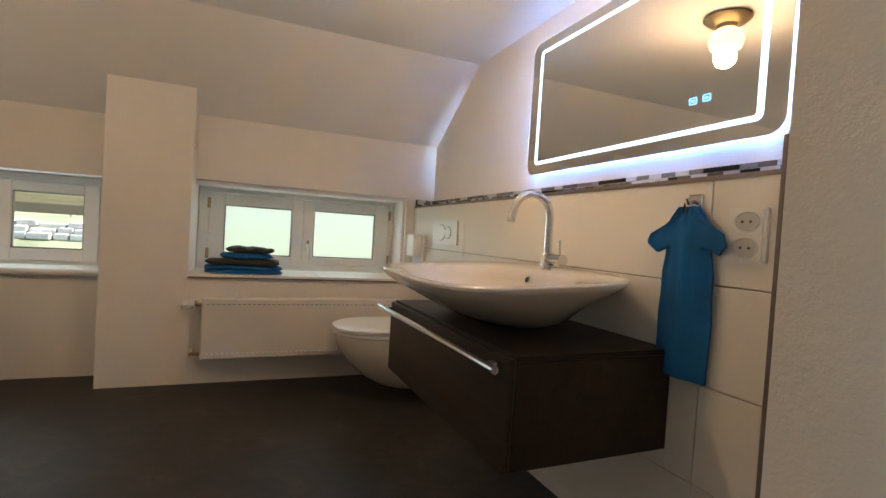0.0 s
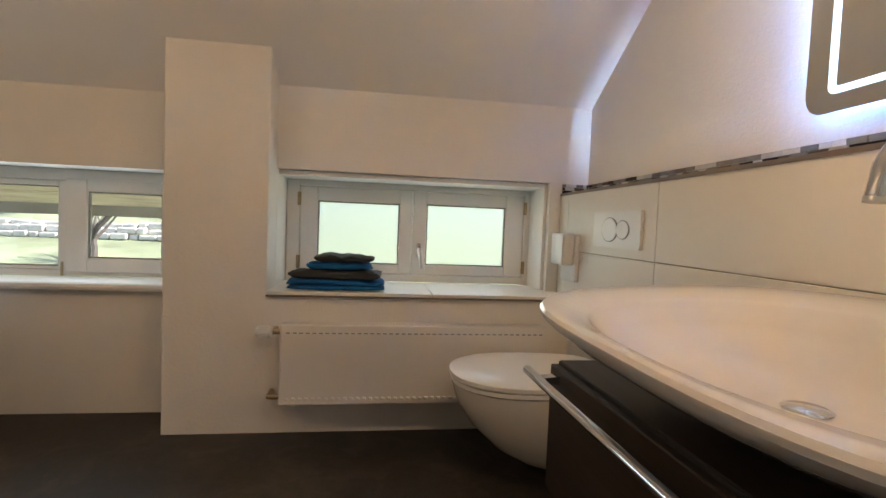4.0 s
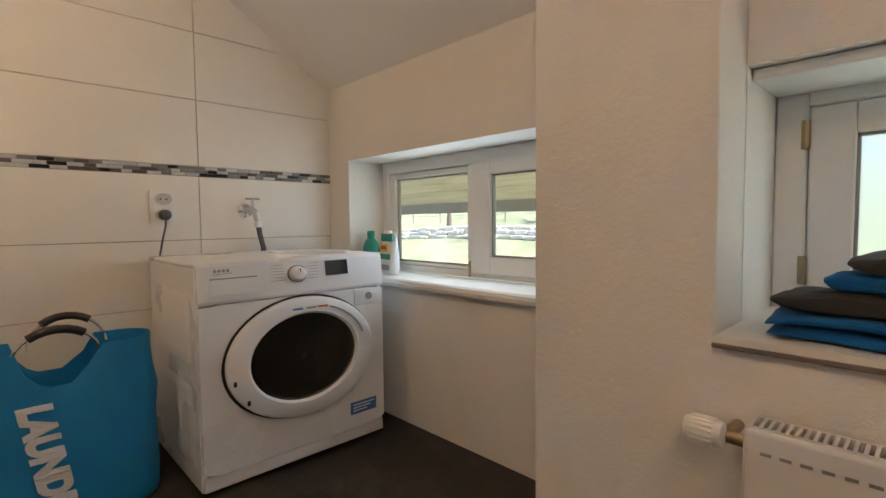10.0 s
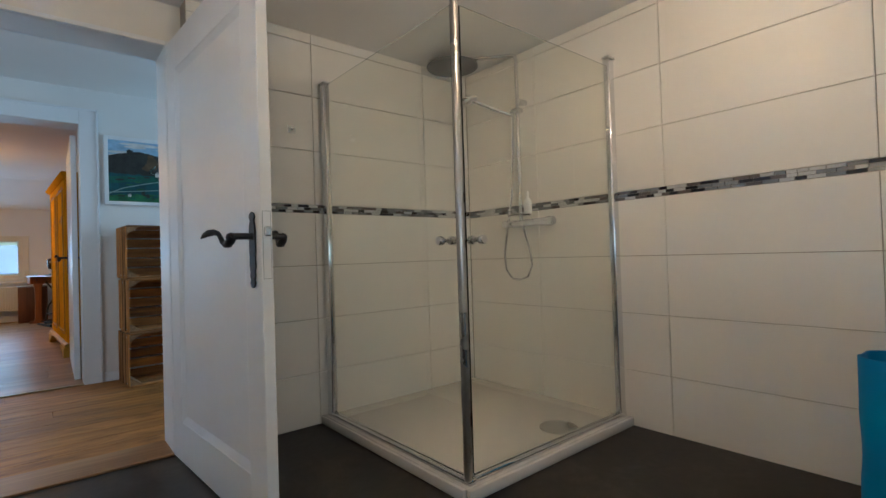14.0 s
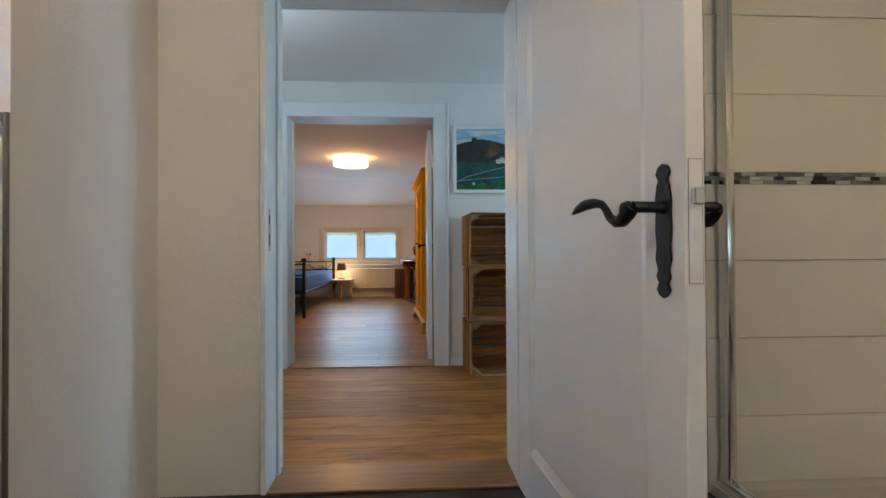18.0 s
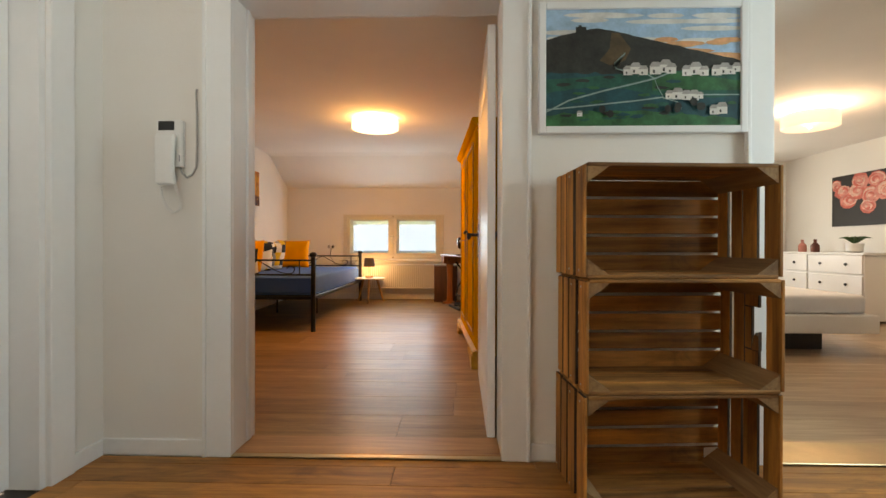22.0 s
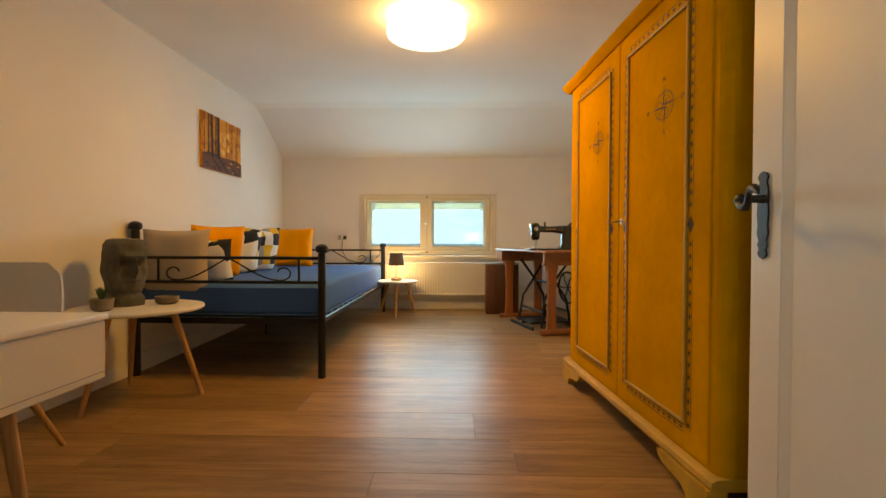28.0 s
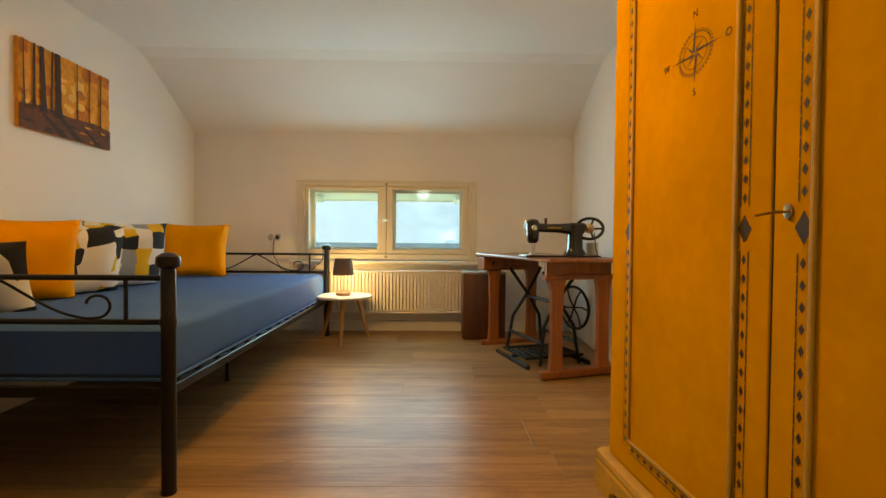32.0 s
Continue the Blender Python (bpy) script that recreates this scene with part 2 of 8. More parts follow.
def mottled(name):
    """Dark slate-look vinyl, clouded and scuffed."""
    m, nt, bs = base(name)
    v = coords(nt, shift=False)
    cloud, streak, fine = noisy(nt, v, 3.2, 8.0, 0.68, 0.8), noisy(nt, v, 11.0, 6.0, 0.7, 1.5), noisy(nt, v, 120.0, 4.0)
    col = ramp(nt, cloud, [(0.34, (0.017, 0.014, 0.012)), (0.5, (0.034, 0.029, 0.025)), (0.66, (0.070, 0.060, 0.050))])
    mx = nt.nodes.new("ShaderNodeMix")
    mx.data_type, mx.blend_type = "RGBA", "MULTIPLY"
    mx.inputs["Factor"].default_value = 0.8
    nt.links.new(col, mx.inputs["A"])
    nt.links.new(ramp(nt, streak, [(0.35, (0.55, 0.55, 0.55)), (0.62, (1, 1, 1))]), mx.inputs["B"])
    nt.links.new(mx.outputs["Result"], bs.inputs["Base Color"])
    rr = nt.nodes.new("ShaderNodeMapRange")
    rr.inputs["To Min"].default_value, rr.inputs["To Max"].default_value = 0.36, 0.66
    nt.links.new(cloud, rr.inputs["Value"])
    nt.links.new(rr.outputs[0], bs.inputs["Roughness"])
    bs.inputs["Specular IOR Level"].default_value = 0.4
    bump(nt, bs, [(streak, 0.8), (fine, 0.6)], 0.35, 0.002)
    return m

# ---- world, sun and lamps ----
world = bpy.data.worlds.new("sky")
scene.world = world
world.use_nodes = True
wn = world.node_tree
sky = wn.nodes.new("ShaderNodeTexSky")
sky.sky_type, sky.sun_disc = "NISHITA", False
sky.sun_elevation, sky.sun_rotation = radians(50), radians(80)
wn.links.new(sky.outputs[0], wn.nodes["Background"].inputs["Color"])
wn.nodes["Background"].inputs["Strength"].default_value = 0.15
sun = new("sun", bpy.data.lights.new("sun", "SUN"))
sun.data.energy, sun.data.angle, sun.data.color = 5.0, radians(0.6), (1.0, 0.95, 0.88)
sun.matrix_basis = look((0, 0, 30), (-22, -4, 2))


def lamp_point(name, place, watts, colour, radius):
    l = new(name, bpy.data.lights.new(name, "POINT"))
    l.data.energy, l.data.color, l.data.shadow_soft_size = watts, colour, radius
    l.location = place
    return l


def window_light(name, x, y, z, w, h, facing, watts, colour):
    """Sky light that enters through a window opening."""
    l = new(name, bpy.data.lights.new(name, "AREA"))
    l.data.shape, l.data.size, l.data.size_y = "RECTANGLE", w, h
    l.data.energy, l.data.color = watts, colour
    l.matrix_basis = look((x, y, z), (x, y + facing, z))
    return l


lamp_point("bath_bulb", (1.68, 2.57, 2.06), 5.2, (1.0, 0.66, 0.38), 0.05)
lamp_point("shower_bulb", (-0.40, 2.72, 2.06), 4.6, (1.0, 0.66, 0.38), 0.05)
# the hall's bulb is unseen, added to brighten walls and jambs
lamp_point("hall_bulb", (2.0, 0.1, 2.20), 2.7, (0.80, 0.92, 1.0), 0.22)
lamp_point("bedroom_bulb", (1.95, -4.60, 2.265), 4.4, (1.0, 0.43, 0.055), 0.10)
shade_light = new("bedroom_shade_light", bpy.data.lights.new("bedroom_shade_light", "AREA"))
shade_light.data.shape, shade_light.data.size, shade_light.data.energy, shade_light.data.color = "DISK", 0.48, 5.8, (1.0, 0.43, 0.055)
shade_light.matrix_basis = pose(1.95, -4.60, 2.266)
lamp_point("bedside_bulb", (2.46, -7.02, 0.66), 2.0, (1.0, 0.55, 0.18), 0.025)
lamp_point("other_room_bulb", (-2.6, -4.3, 2.25), 9, (1.0, 0.76, 0.56), 0.12)
# added narrow lamp: draws the bright strip along the wall towards the window
end_beam = window_light("mirror_end_beam", 0, 0, 0, 0.02, 0.64, 1, 0.10, (0.45, 0.66, 1.0))
end_beam.matrix_basis = look((2.508, 3.10, 1.775), (2.508, 4.6, 1.775))
end_beam.data.spread = radians(11)
window_light("bath_window_light_a", 1.52, 4.845, 1.03, 1.2, 0.40, -1, 0.65, (0.88, 1.0, 0.95))
window_light("bath_window_light_b", -0.45, 4.86, 1.0, 1.0, 0.42, -1, 1.15, (0.74, 0.90, 1.0))
# unseen source, added so that bluish daylight reaches the hall from the west
hall_sky = window_light("hall_window_light", 0, 0, 0, 0.85, 0.85, -1, 9.0, (0.60, 0.84, 1.0))
hall_sky.matrix_basis = look((-1.70, -0.55, 1.42), (0, -0.55, 1.42))
window_light("bedroom_window_light", 2.13, -7.43, 1.13, 1.4, 0.55, 1, 6.0, (0.46, 0.74, 1.0))
# added behind an unseen opening to brighten the neighbouring room
window_light("other_window_light", -2.2, -7.48, 1.3, 1.6, 1.0, 1, 12, (0.80, 0.92, 1.0))

# ---- surfaces ----
WHITE = plaster("wall_paint_white", (0.80, 0.78, 0.75))
BATHWALL = plaster("bath_wall_paint", (0.80, 0.77, 0.72), 50, 0.48)
CEIL = plaster("ceiling_paint", (0.85, 0.83, 0.80), 10, 0.2)
TILE = plain("wall_tile_glaze", (0.80, 0.775, 0.72), 0.40, 0, 0.03, 1.6, 40, 0.04)
GROUT = plain("grout", (0.40, 0.36, 0.30), 0.9, 0, 0.15, 6, 90, 0.3)
TRIM_W = plain("trim_paint", (0.82, 0.83, 0.84), 0.42, 0, 0.04, 2, 30, 0.06)
FRAME_W = plain("window_frame_white", (0.80, 0.79, 0.76), 0.35, 0, 0.05, 3, 40, 0.05)
VINYL = mottled("slate_vinyl")
CHROME = plain("chrome", (0.75, 0.76, 0.78), 0.10, 1.0, 0.03, 4, 60, 0.0)
GLASS = glass("clear_glass")
SHOWER_GLASS = glass("green_tinted_safety_glass", 0.0, (0.95, 0.955, 0.895))
FROST = glass("frosted_glass", 0.5, (0.83, 0.85, 0.80))
BOARD = wood("pine_floorboard", (0.25, 0.092, 0.015), (0.60, 0.270, 0.060), 0.5, 0, 1.0, 0.0, 0.3, 0.75)
LAMINATE = wood("oak_laminate", (0.225, 0.132, 0.052), (0.46, 0.295, 0.135), 0.36, 0, 0.65, 0.0, 0.26, 0.4)
LAMINATE.node_tree.nodes["Principled BSDF"].inputs["Specular IOR Level"].default_value = 0.31
PALE_OAK = wood("pale_oak_laminate", (0.30, 0.20, 0.12), (0.50, 0.36, 0.23), 0.4, 0, 0.8)
OAK_SILL = wood("threshold_oak", (0.28, 0.14, 0.06), (0.48, 0.27, 0.12), 0.35, 0)
DARKGAP = plain("shadow_gap", (0.03, 0.025, 0.02), 0.9)


# ---- walls with openings ----
def wall_x(bm, y0, y1, xa, xb, z1, holes=(), z0=-0.05):
    """A wall that runs along x, with holes (x0, x1, z0, z1)."""
    holes = sorted(holes)
    cur = xa
    for hx0, hx1, hz0, hz1 in holes:
        bx(bm, cur, hx0, y0, y1, z0, z1)
        if hz0 > z0:
            bx(bm, hx0, hx1, y0, y1, z0, hz0)
        if hz1 < z1:
            bx(bm, hx0, hx1, y0, y1, hz1, z1)
        cur = hx1
    bx(bm, cur, xb, y0, y1, z0, z1)
    return bm


def wall_y(bm, x0, x1, ya, yb, z1, holes=(), z0=-0.05):
    holes = sorted(holes)
    cur = ya
    for hy0, hy1, hz0, hz1 in holes:
        bx(bm, x0, x1, cur, hy0, z0, z1)
        if hz0 > z0:
            bx(bm, x0, x1, hy0, hy1, z0, hz0)
        if hz1 < z1:
            bx(bm, x0, x1, hy0, hy1, hz1, z1)
        cur = hy1
    bx(bm, x0, x1, cur, yb, z0, z1)
    return bm


# bathroom
W, E_UP, E_LOW, BC = -1.375, 2.52, 2.357, 2.265
wall_west = structure("wall_west", wall_y(bmesh.new(), W - 0.22, W - 0.009, 0.50, 5.1, 2.5), [GROUT], "tiled bathroom wall with pale grout joints", "wall")
bm = bmesh.new()
bx(bm, W - 0.22, 0.50, 0.50, 0.836, -0.05, 2.5)
wall_shower = structure("wall_shower", bm, GROUT, "tiled wall behind the shower", "wall")
DX0, DX1, DZ = 0.575, 1.578, 2.045
bm = wall_x(bmesh.new(), 0.52, 0.73, 0.50, 2.0, 2.5, [(DX0 - 0.03, DX1 + 0.03, -0.05, DZ + 0.03)])
bx(bm, 2.0, 2.75, 0.52, 1.421, -0.05, 2.5)
wall_door = structure("wall_door", bm, BATHWALL, "white plastered bathroom wall round the door", "wall")
bm = bmesh.new()
bx(bm, E_UP, 2.75, 1.421, 5.1, -0.05, 2.5)
wall_east = structure("wall_east", bm, BATHWALL, "white plastered bathroom wall above the tiled ledge", "wall")
prewall = structure("wall_prewall", box(E_LOW + 0.009, E_UP, 1.43, 4.60, -0.05, 1.296), GROUT, "tiled half-height wall behind basin and toilet", "wall")
bm = bmesh.new()
bx(bm, 2.009, 2.75, 1.415, 1.421, -0.05, 1.305)
return_wall = structure("wall_return", bm, GROUT, "tiled end wall of the washbasin niche", "wall")

# window wall: low parapet, set-back upper wall, chimney column, two window openings
bm = wall_x(bmesh.new(), 4.56, 5.00, 0.758, 2.52, 2.3, [(0.7585, 2.290, 0.70, 1.365)])
structure("wall_window_right", bm, BATHWALL, "white plastered wall round the frosted window", "wall")
bm = bmesh.new()
bx(bm, 0.7515, 2.37, 4.3605, 4.559, -0.05, 0.703)
structure("parapet", bm, BATHWALL, "white plastered parapet below the window sill", "wall")
bm = bmesh.new()
bx(bm, 0.268, 0.757, 4.36, 5.00, -0.05, 2.3, 0.005, 2)
structure("chimney_column", bm, BATHWALL, "white plastered column between two windows", "column")
bm = wall_x(bmesh.new(), 4.655, 5.00, -1.6, 0.268, 2.3, [(-1.18, 0.20, 0.672, 1.33)])
structure("wall_window_left", bm, BATHWALL, "white plastered wall round the clear window", "wall")

# ceiling: flat part, slope towards the windows
bm = bmesh.new()
bx(bm, -1.6, 2.75, 0.50, 3.845, BC, BC + 0.12)
v = [bm.verts.new(p) for p in ((-1.6, 3.84, BC), (2.75, 3.84, BC), (2.75, 5.1, BC - 0.806), (-1.6, 5.1, BC - 0.806), (-1.6, 3.84, BC + 0.12), (2.75, 3.84, BC + 0.12), (2.75, 5.1, BC - 0.686), (-1.6, 5.1, BC - 0.686))]
for f in ((0, 1, 2, 3), (7, 6, 5, 4), (0, 4, 5, 1), (1, 5, 6, 2), (2, 6, 7, 3), (3, 7, 4, 0)):
    bm.faces.new([v[i] for i in f])
structure("ceiling_bath", bm, CEIL, "white sloping bathroom ceiling", "ceiling")
structure("floor_bath", box(-1.6, 2.75, 0.735, 5.1, -0.12, 0.0), VINYL, "dark slate-grey vinyl bathroom floor", "floor")

# hall
HY = -1.40
HDX0, HDX1, HDZ = 0.828, 2.052, 2.105
bm = wall_x(bmesh.new(), HY - 0.22, HY, -1.9, 2.9, 2.6, [(-1.42, -0.36, -0.05, 2.16), (HDX0 - 0.02, HDX1 + 0.02, -0.05, HDZ + 0.02)])
wall_hall_south = structure("wall_hall_south", bm, WHITE, "white plastered hall wall with two door openings", "wall")
bm = wall_y(bmesh.new(), 2.66, 2.88, HY, 0.52, 2.6, [(-1.09, -0.05, -0.05, 2.02)])
structure("wall_hall_east", bm, WHITE, "white plastered hall wall with a closed door", "wall")
structure("wall_hall_west", wall_y(bmesh.new(), -1.9, -1.68, HY, 0.52, 2.6, [(-1.0, -0.1, 0.97, 1.87)]), WHITE, "white plastered hall wall", "wall")
structure("wall_hall_north", box(-1.68, 0.50, 0.50, 0.52, -0.05, 2.6), WHITE, "white plastered hall wall beside the bathroom door", "wall")
structure("ceiling_hall", box(-1.9, 2.9, -1.62, 0.73, 2.40, 2.52), CEIL, "white hall ceiling", "ceiling")

# bedroom
BW, BE, BS, BZ = 0.33, 3.96, -7.45, 2.40
bm = wall_x(bmesh.new(), BS - 0.35, BS, -0.1, 4.2, 2.6, [(1.262, 2.985, 0.745, 1.492)])
structure("wall_bedroom_south", bm, WHITE, "white bedroom wall with a small low window", "wall")
structure("wall_bedroom_east", box(BE, BE + 0.2, BS - 0.3, HY - 0.22, -0.05, 2.6), WHITE, "white bedroom side wall", "wall")
structure("wall_bedroom_west", box(BW - 0.2, BW, BS - 0.3, HY - 0.22, -0.05, 2.6), WHITE, "white bedroom wall behind the wardrobe", "wall")
structure("wall_bedroom_north", box(2.88, BE, HY - 0.22, HY, -0.05, 2.6), WHITE, "white bedroom wall beside the door", "wall")
KY = -6.55
bm = bmesh.new()
bx(bm, BW - 0.2, BE + 0.2, KY, HY - 0.2, BZ, BZ + 0.12)
sz = 1.955
prof = [(KY + 0.01, BZ), (KY - 0.12, BZ - 0.03), (KY - 0.30, BZ - 0.12), (BS - 0.02, sz), (BS - 0.02, BZ + 0.12), (KY + 0.01, BZ + 0.12)]
loft(bm, [[Vector((x, y, z)) for y, z in prof] for x in (BW - 0.2, BE + 0.2)])
structure("ceiling_bedroom", bm, CEIL, "white bedroom ceiling sloping down to the window", "ceiling")


def fz(y):
    """Height of the bedroom floor, which rises a little towards the window."""
    return max(0.0, -4.6 - y) * 0.022


# other room
structure("wall_other_west", box(-4.7, -4.5, -7.7, HY, -0.05, 2.6), WHITE, "white wall of the neighbouring room", "wall")
# the window opening is out of view and added to let light in
bm = wall_x(bmesh.new(), -7.7, -7.5, -4.5, 0.13, 2.6, [(-3.0, -1.4, 0.8, 1.8)])
structure("wall_other_south", bm, WHITE, "white wall of the neighbouring room with an added, unseen window opening", "wall")
structure("wall_other_north", box(-4.5, -1.9, HY - 0.22, HY, -0.05, 2.6), WHITE, "white wall of the neighbouring room", "wall")
structure("ceiling_other", box(-4.7, 0.2, -7.7, -1.6, 2.40, 2.52), CEIL, "white ceiling of the neighbouring room", "ceiling")

# ground outside
GRASS = plain("meadow_grass", (0.28, 0.32, 0.18), 0.9, 0, 0.5, 0.6, 14, 0.4)
bm = bmesh.new()
xs = [-400, -150, -60] + [-40 + 4 * k for k in range(21)] + [60, 150, 400]
ys = [-400, -120, -40, -20, -10, 0, 6, 8] + [10 + 2.5 * k for k in range(22)] + [80, 150, 400]


def land(x, y):
    """Height of the land: level round the house, a meadow slope behind it."""
    rise = max(0.0, min(y, 75) - 8.5)
    return -2.3 + rise * 0.21 + 0.25 * noise.noise(Vector((x * 0.11, y * 0.11, 0))) * min(1, rise)


vs = [[bm.verts.new((x, y, land(x, y))) for x in xs] for y in ys]
for r0, r1 in zip(vs, vs[1:]):
    for k in range(len(xs) - 1):
        bm.faces.new((r0[k], r0[k + 1], r1[k + 1], r1[k]))
structure("ground", bm, GRASS, "green meadow slope outside the house", "ground")

# ---- more surfaces for the bathroom ----
CERAMIC = plain("white_ceramic", (0.68, 0.655, 0.615), 0.12, 0, 0.02, 2, 30, 0.0, 0.3)
WENGE = wood("dark_wenge", (0.020, 0.013, 0.009), (0.048, 0.032, 0.022), 0.38, 1, 1.2, 0.0, 0.1)
WENGE.node_tree.nodes["Principled BSDF"].inputs["Specular IOR Level"].default_value = 0.25
STEEL = plain("brushed_steel", (0.58, 0.58, 0.57), 0.28, 1.0, 0.08, 5, 90, 0.05)
BRASS = plain("old_brass", (0.45, 0.36, 0.22), 0.35, 1.0, 0.15, 8, 60, 0.1)
IRON = plain("wrought_iron", (0.045, 0.045, 0.048), 0.42, 0.85, 0.25, 20, 80, 0.3)
TERRY_B = plain("blue_terry_cloth", (0.001, 0.135, 0.40), 0.95, 0, 0.25, 9, 260, 1.0, 0, 0.004)
TERRY_G = plain("grey_terry_cloth", (0.045, 0.045, 0.042), 0.95, 0, 0.25, 9, 260, 1.0, 0, 0.004)
PLASTIC = plain("white_plastic", (0.80, 0.80, 0.79), 0.30, 0, 0.02, 3, 60, 0.03)
WM_WHITE = plain("appliance_enamel", (0.80, 0.82, 0.85), 0.28, 0, 0.02, 2, 30, 0.02)
SEAL = plain("pale_grey_seal", (0.34, 0.34, 0.33), 0.6)
RUBBER = plain("grey_rubber", (0.10, 0.10, 0.11), 0.6, 0, 0.1)
BLACK = plain("black_plastic", (0.012, 0.012, 0.014), 0.3, 0, 0.1)
# the dark tint stands in for the shade inside the drum
DOOR_GLASS = glass("door_glass_darkened_for_drum", 0.0, (0.260, 0.260, 0.236))
SMOKE = plain("dark_drum_glass", (0.010, 0.011, 0.012), 0.06, 0, 0.1, 3, 30, 0.0, 0.5)
NYLON = plain("blue_nylon", (0.005, 0.24, 0.56), 0.55, 0, 0.12, 7, 220, 0.5)
INK_W = plain("white_print", (0.72, 0.74, 0.76), 0.6, 0, 0.04)
BLUE_L = plain("blue_label", (0.03, 0.16, 0.50), 0.4, 0, 0.05)
# print grey, also the painted shade of radiator slots and drawer grip
GREY_P = plain("grey_print", (0.28, 0.29, 0.31), 0.5, 0, 0.05)
LED = glow("led_strip", (0.55, 0.78, 1.0), 0.9)
LEDB = glow("led_back_strip", (0.20, 0.43, 1.0), 24.0)
LEDE = glow("led_end_strip", (0.30, 0.52, 1.0), 45.0)
ICON = glow("touch_icon", (0.12, 0.42, 1.0), 1.2)
MIRROR = plain("mirror_silver", (0.86, 0.87, 0.86), 0.02, 1.0, 0.0, 1, 10, 0.0)
DARKTRIM = plain("tile_edge_trim", (0.22, 0.18, 0.15), 0.4, 0.4, 0.1)
RADI = plain("radiator_enamel", (0.76, 0.73, 0.69), 0.3, 0, 0.02, 2, 40, 0.03)
GREYM = plain("matt_grey_metal", (0.20, 0.20, 0.20), 0.45, 0.6)
BOLT = plain("zinc", (0.5, 0.49, 0.46), 0.4, 1.0)
# greyer than the plastic: shade painted on the flat socket wells
SOCKW = plain("shaded_socket_well", (0.52, 0.52, 0.51), 0.45)
HX = 1.32  # things here are broader than high by this much

# ---- windows of the bathroom ----


def sash(parent, x0, x1, z0, z1, y, fw, pane_mat, depth=0.055, name="sash", pane_box=None):
    """A window sash facing -y: frame of four rails, a bead and a pane."""
    gx0, gx1, gz0, gz1 = pane_box
    bm = bmesh.new()
    bx(bm, x0, gx0, y, y + depth, z0, z1, 0.006, 2)
    bx(bm, gx1, x1, y, y + depth, z0, z1, 0.006, 2)
    bx(bm, gx0, gx1, y + 0.001, y + depth, z0, gz0, 0.006, 2)
    bx(bm, gx0, gx1, y + 0.001, y + depth, gz1, z1, 0.006, 2)
    s = part(name, bm, FRAME_W, parent)
    bead = bmesh.new()
    b = 0.008
    for q in ((gx0, gx0 + b, gz0, gz1), (gx1 - b, gx1, gz0, gz1), (gx0, gx1, gz0, gz0 + b), (gx0, gx1, gz1 - b, gz1)):
        bx(bead, q[0], q[1], y + 0.018, y + 0.04, q[2], q[3])
    part("glazing_seal", bead, SEAL, s, "grey rubber seal")
    p = part("pane", box(gx0 + 0.002, gx1 - 0.002, y + 0.026, y + 0.032, gz0 + 0.002, gz1 - 0.002), pane_mat, s)
    p.visible_shadow = False
    return s


win1 = thing("window_1", "white plastic window with two frosted panes", "window", None, "", "structure")
bm = bmesh.new()
for q in ((0.760, 0.835, 0.706, 1.363), (2.235, 2.289, 0.706, 1.363), (0.835, 2.235, 0.730, 0.775), (0.835, 2.235, 1.300, 1.363)):
    bx(bm, q[0], q[1], 4.855, 4.93, q[2], q[3], 0.004)
part("window_frame", bm, FRAME_W, win1)
bm = bmesh.new()
for q in ((2.268, 2.289, 0.73, 1.363), (0.760, 2.268, 1.335, 1.363)):
    bx(bm, q[0], q[1], 4.60, 4.853, q[2], q[3], 0.003)
part("reveal_lining", bm, FRAME_W, win1)
sash(win1, 0.838, 1.515, 0.778, 1.297, 4.862, 0, FROST, pane_box=(0.940, 1.436, 0.834, 1.214))
s = sash(win1, 1.519, 2.232, 0.778, 1.297, 4.862, 0, FROST, pane_box=(1.606, 2.116, 0.838, 1.220))
h = part("handle", tube(bmesh.new(), [(1.562, 4.86, 0.935), (1.562, 4.82, 0.935), (1.566, 4.815, 0.92), (1.580, 4.81, 0.82)], [0.012, 0.011, 0.011, 0.009], 8), STEEL, win1, "steel window handle", True)
part("handle_plate", box(1.548, 1.576, 4.852, 4.863, 0.89, 0.975, 0.004, 2), STEEL, win1)
for x in (0.832, 2.238):
    for z in (0.84, 1.22):
        part("hinge", lathe(bmesh.new(), [(0.009, z - 0.04), (0.011, z - 0.036), (0.011, z + 0.036), (0.009, z + 0.04)], 8, pose(x, 4.852, 0)), BRASS, win1, "discoloured hinge", True)

sill = thing("window_sill_tiled", "white tiled window sill with a dark edge trim", "window sill", None, "", "structure")
for x0, x1 in ((0.759, 1.595), (1.599, 2.356)):
    part("sill_tile", box(x0, x1, 4.345, 4.853, 0.704, 0.728, 0.002), TILE, sill)
part("edge_trim", box(0.757, 2.358, 4.336, 4.3445, 0.702, 0.7125, 0.002), DARKTRIM, sill, "dark metal edge trim")

win2 = thing("window_2", "white plastic window onto the garden", "window", None, "", "structure")
bm = bmesh.new()
for q in ((-1.179, -1.125, 0.716, 1.329), (0.145, 0.199, 0.716, 1.329), (-1.125, 0.145, 0.716, 0.752), (-1.125, 0.145, 1.262, 1.329), (-0.495, -0.445, 0.752, 1.262)):
    bx(bm, q[0], q[1], 4.885, 4.95, q[2], q[3], 0.004)
part("window_frame", bm, FRAME_W, win2)
sash(win2, -1.123, -0.497, 0.754, 1.260, 4.892, 0, GLASS, 0.05, pane_box=(-1.072, -0.507, 0.768, 1.230))
sash(win2, -0.455, 0.143, 0.740, 1.275, 4.868, 0, GLASS, 0.05, pane_box=(-0.345, 0.055, 0.822, 1.205))
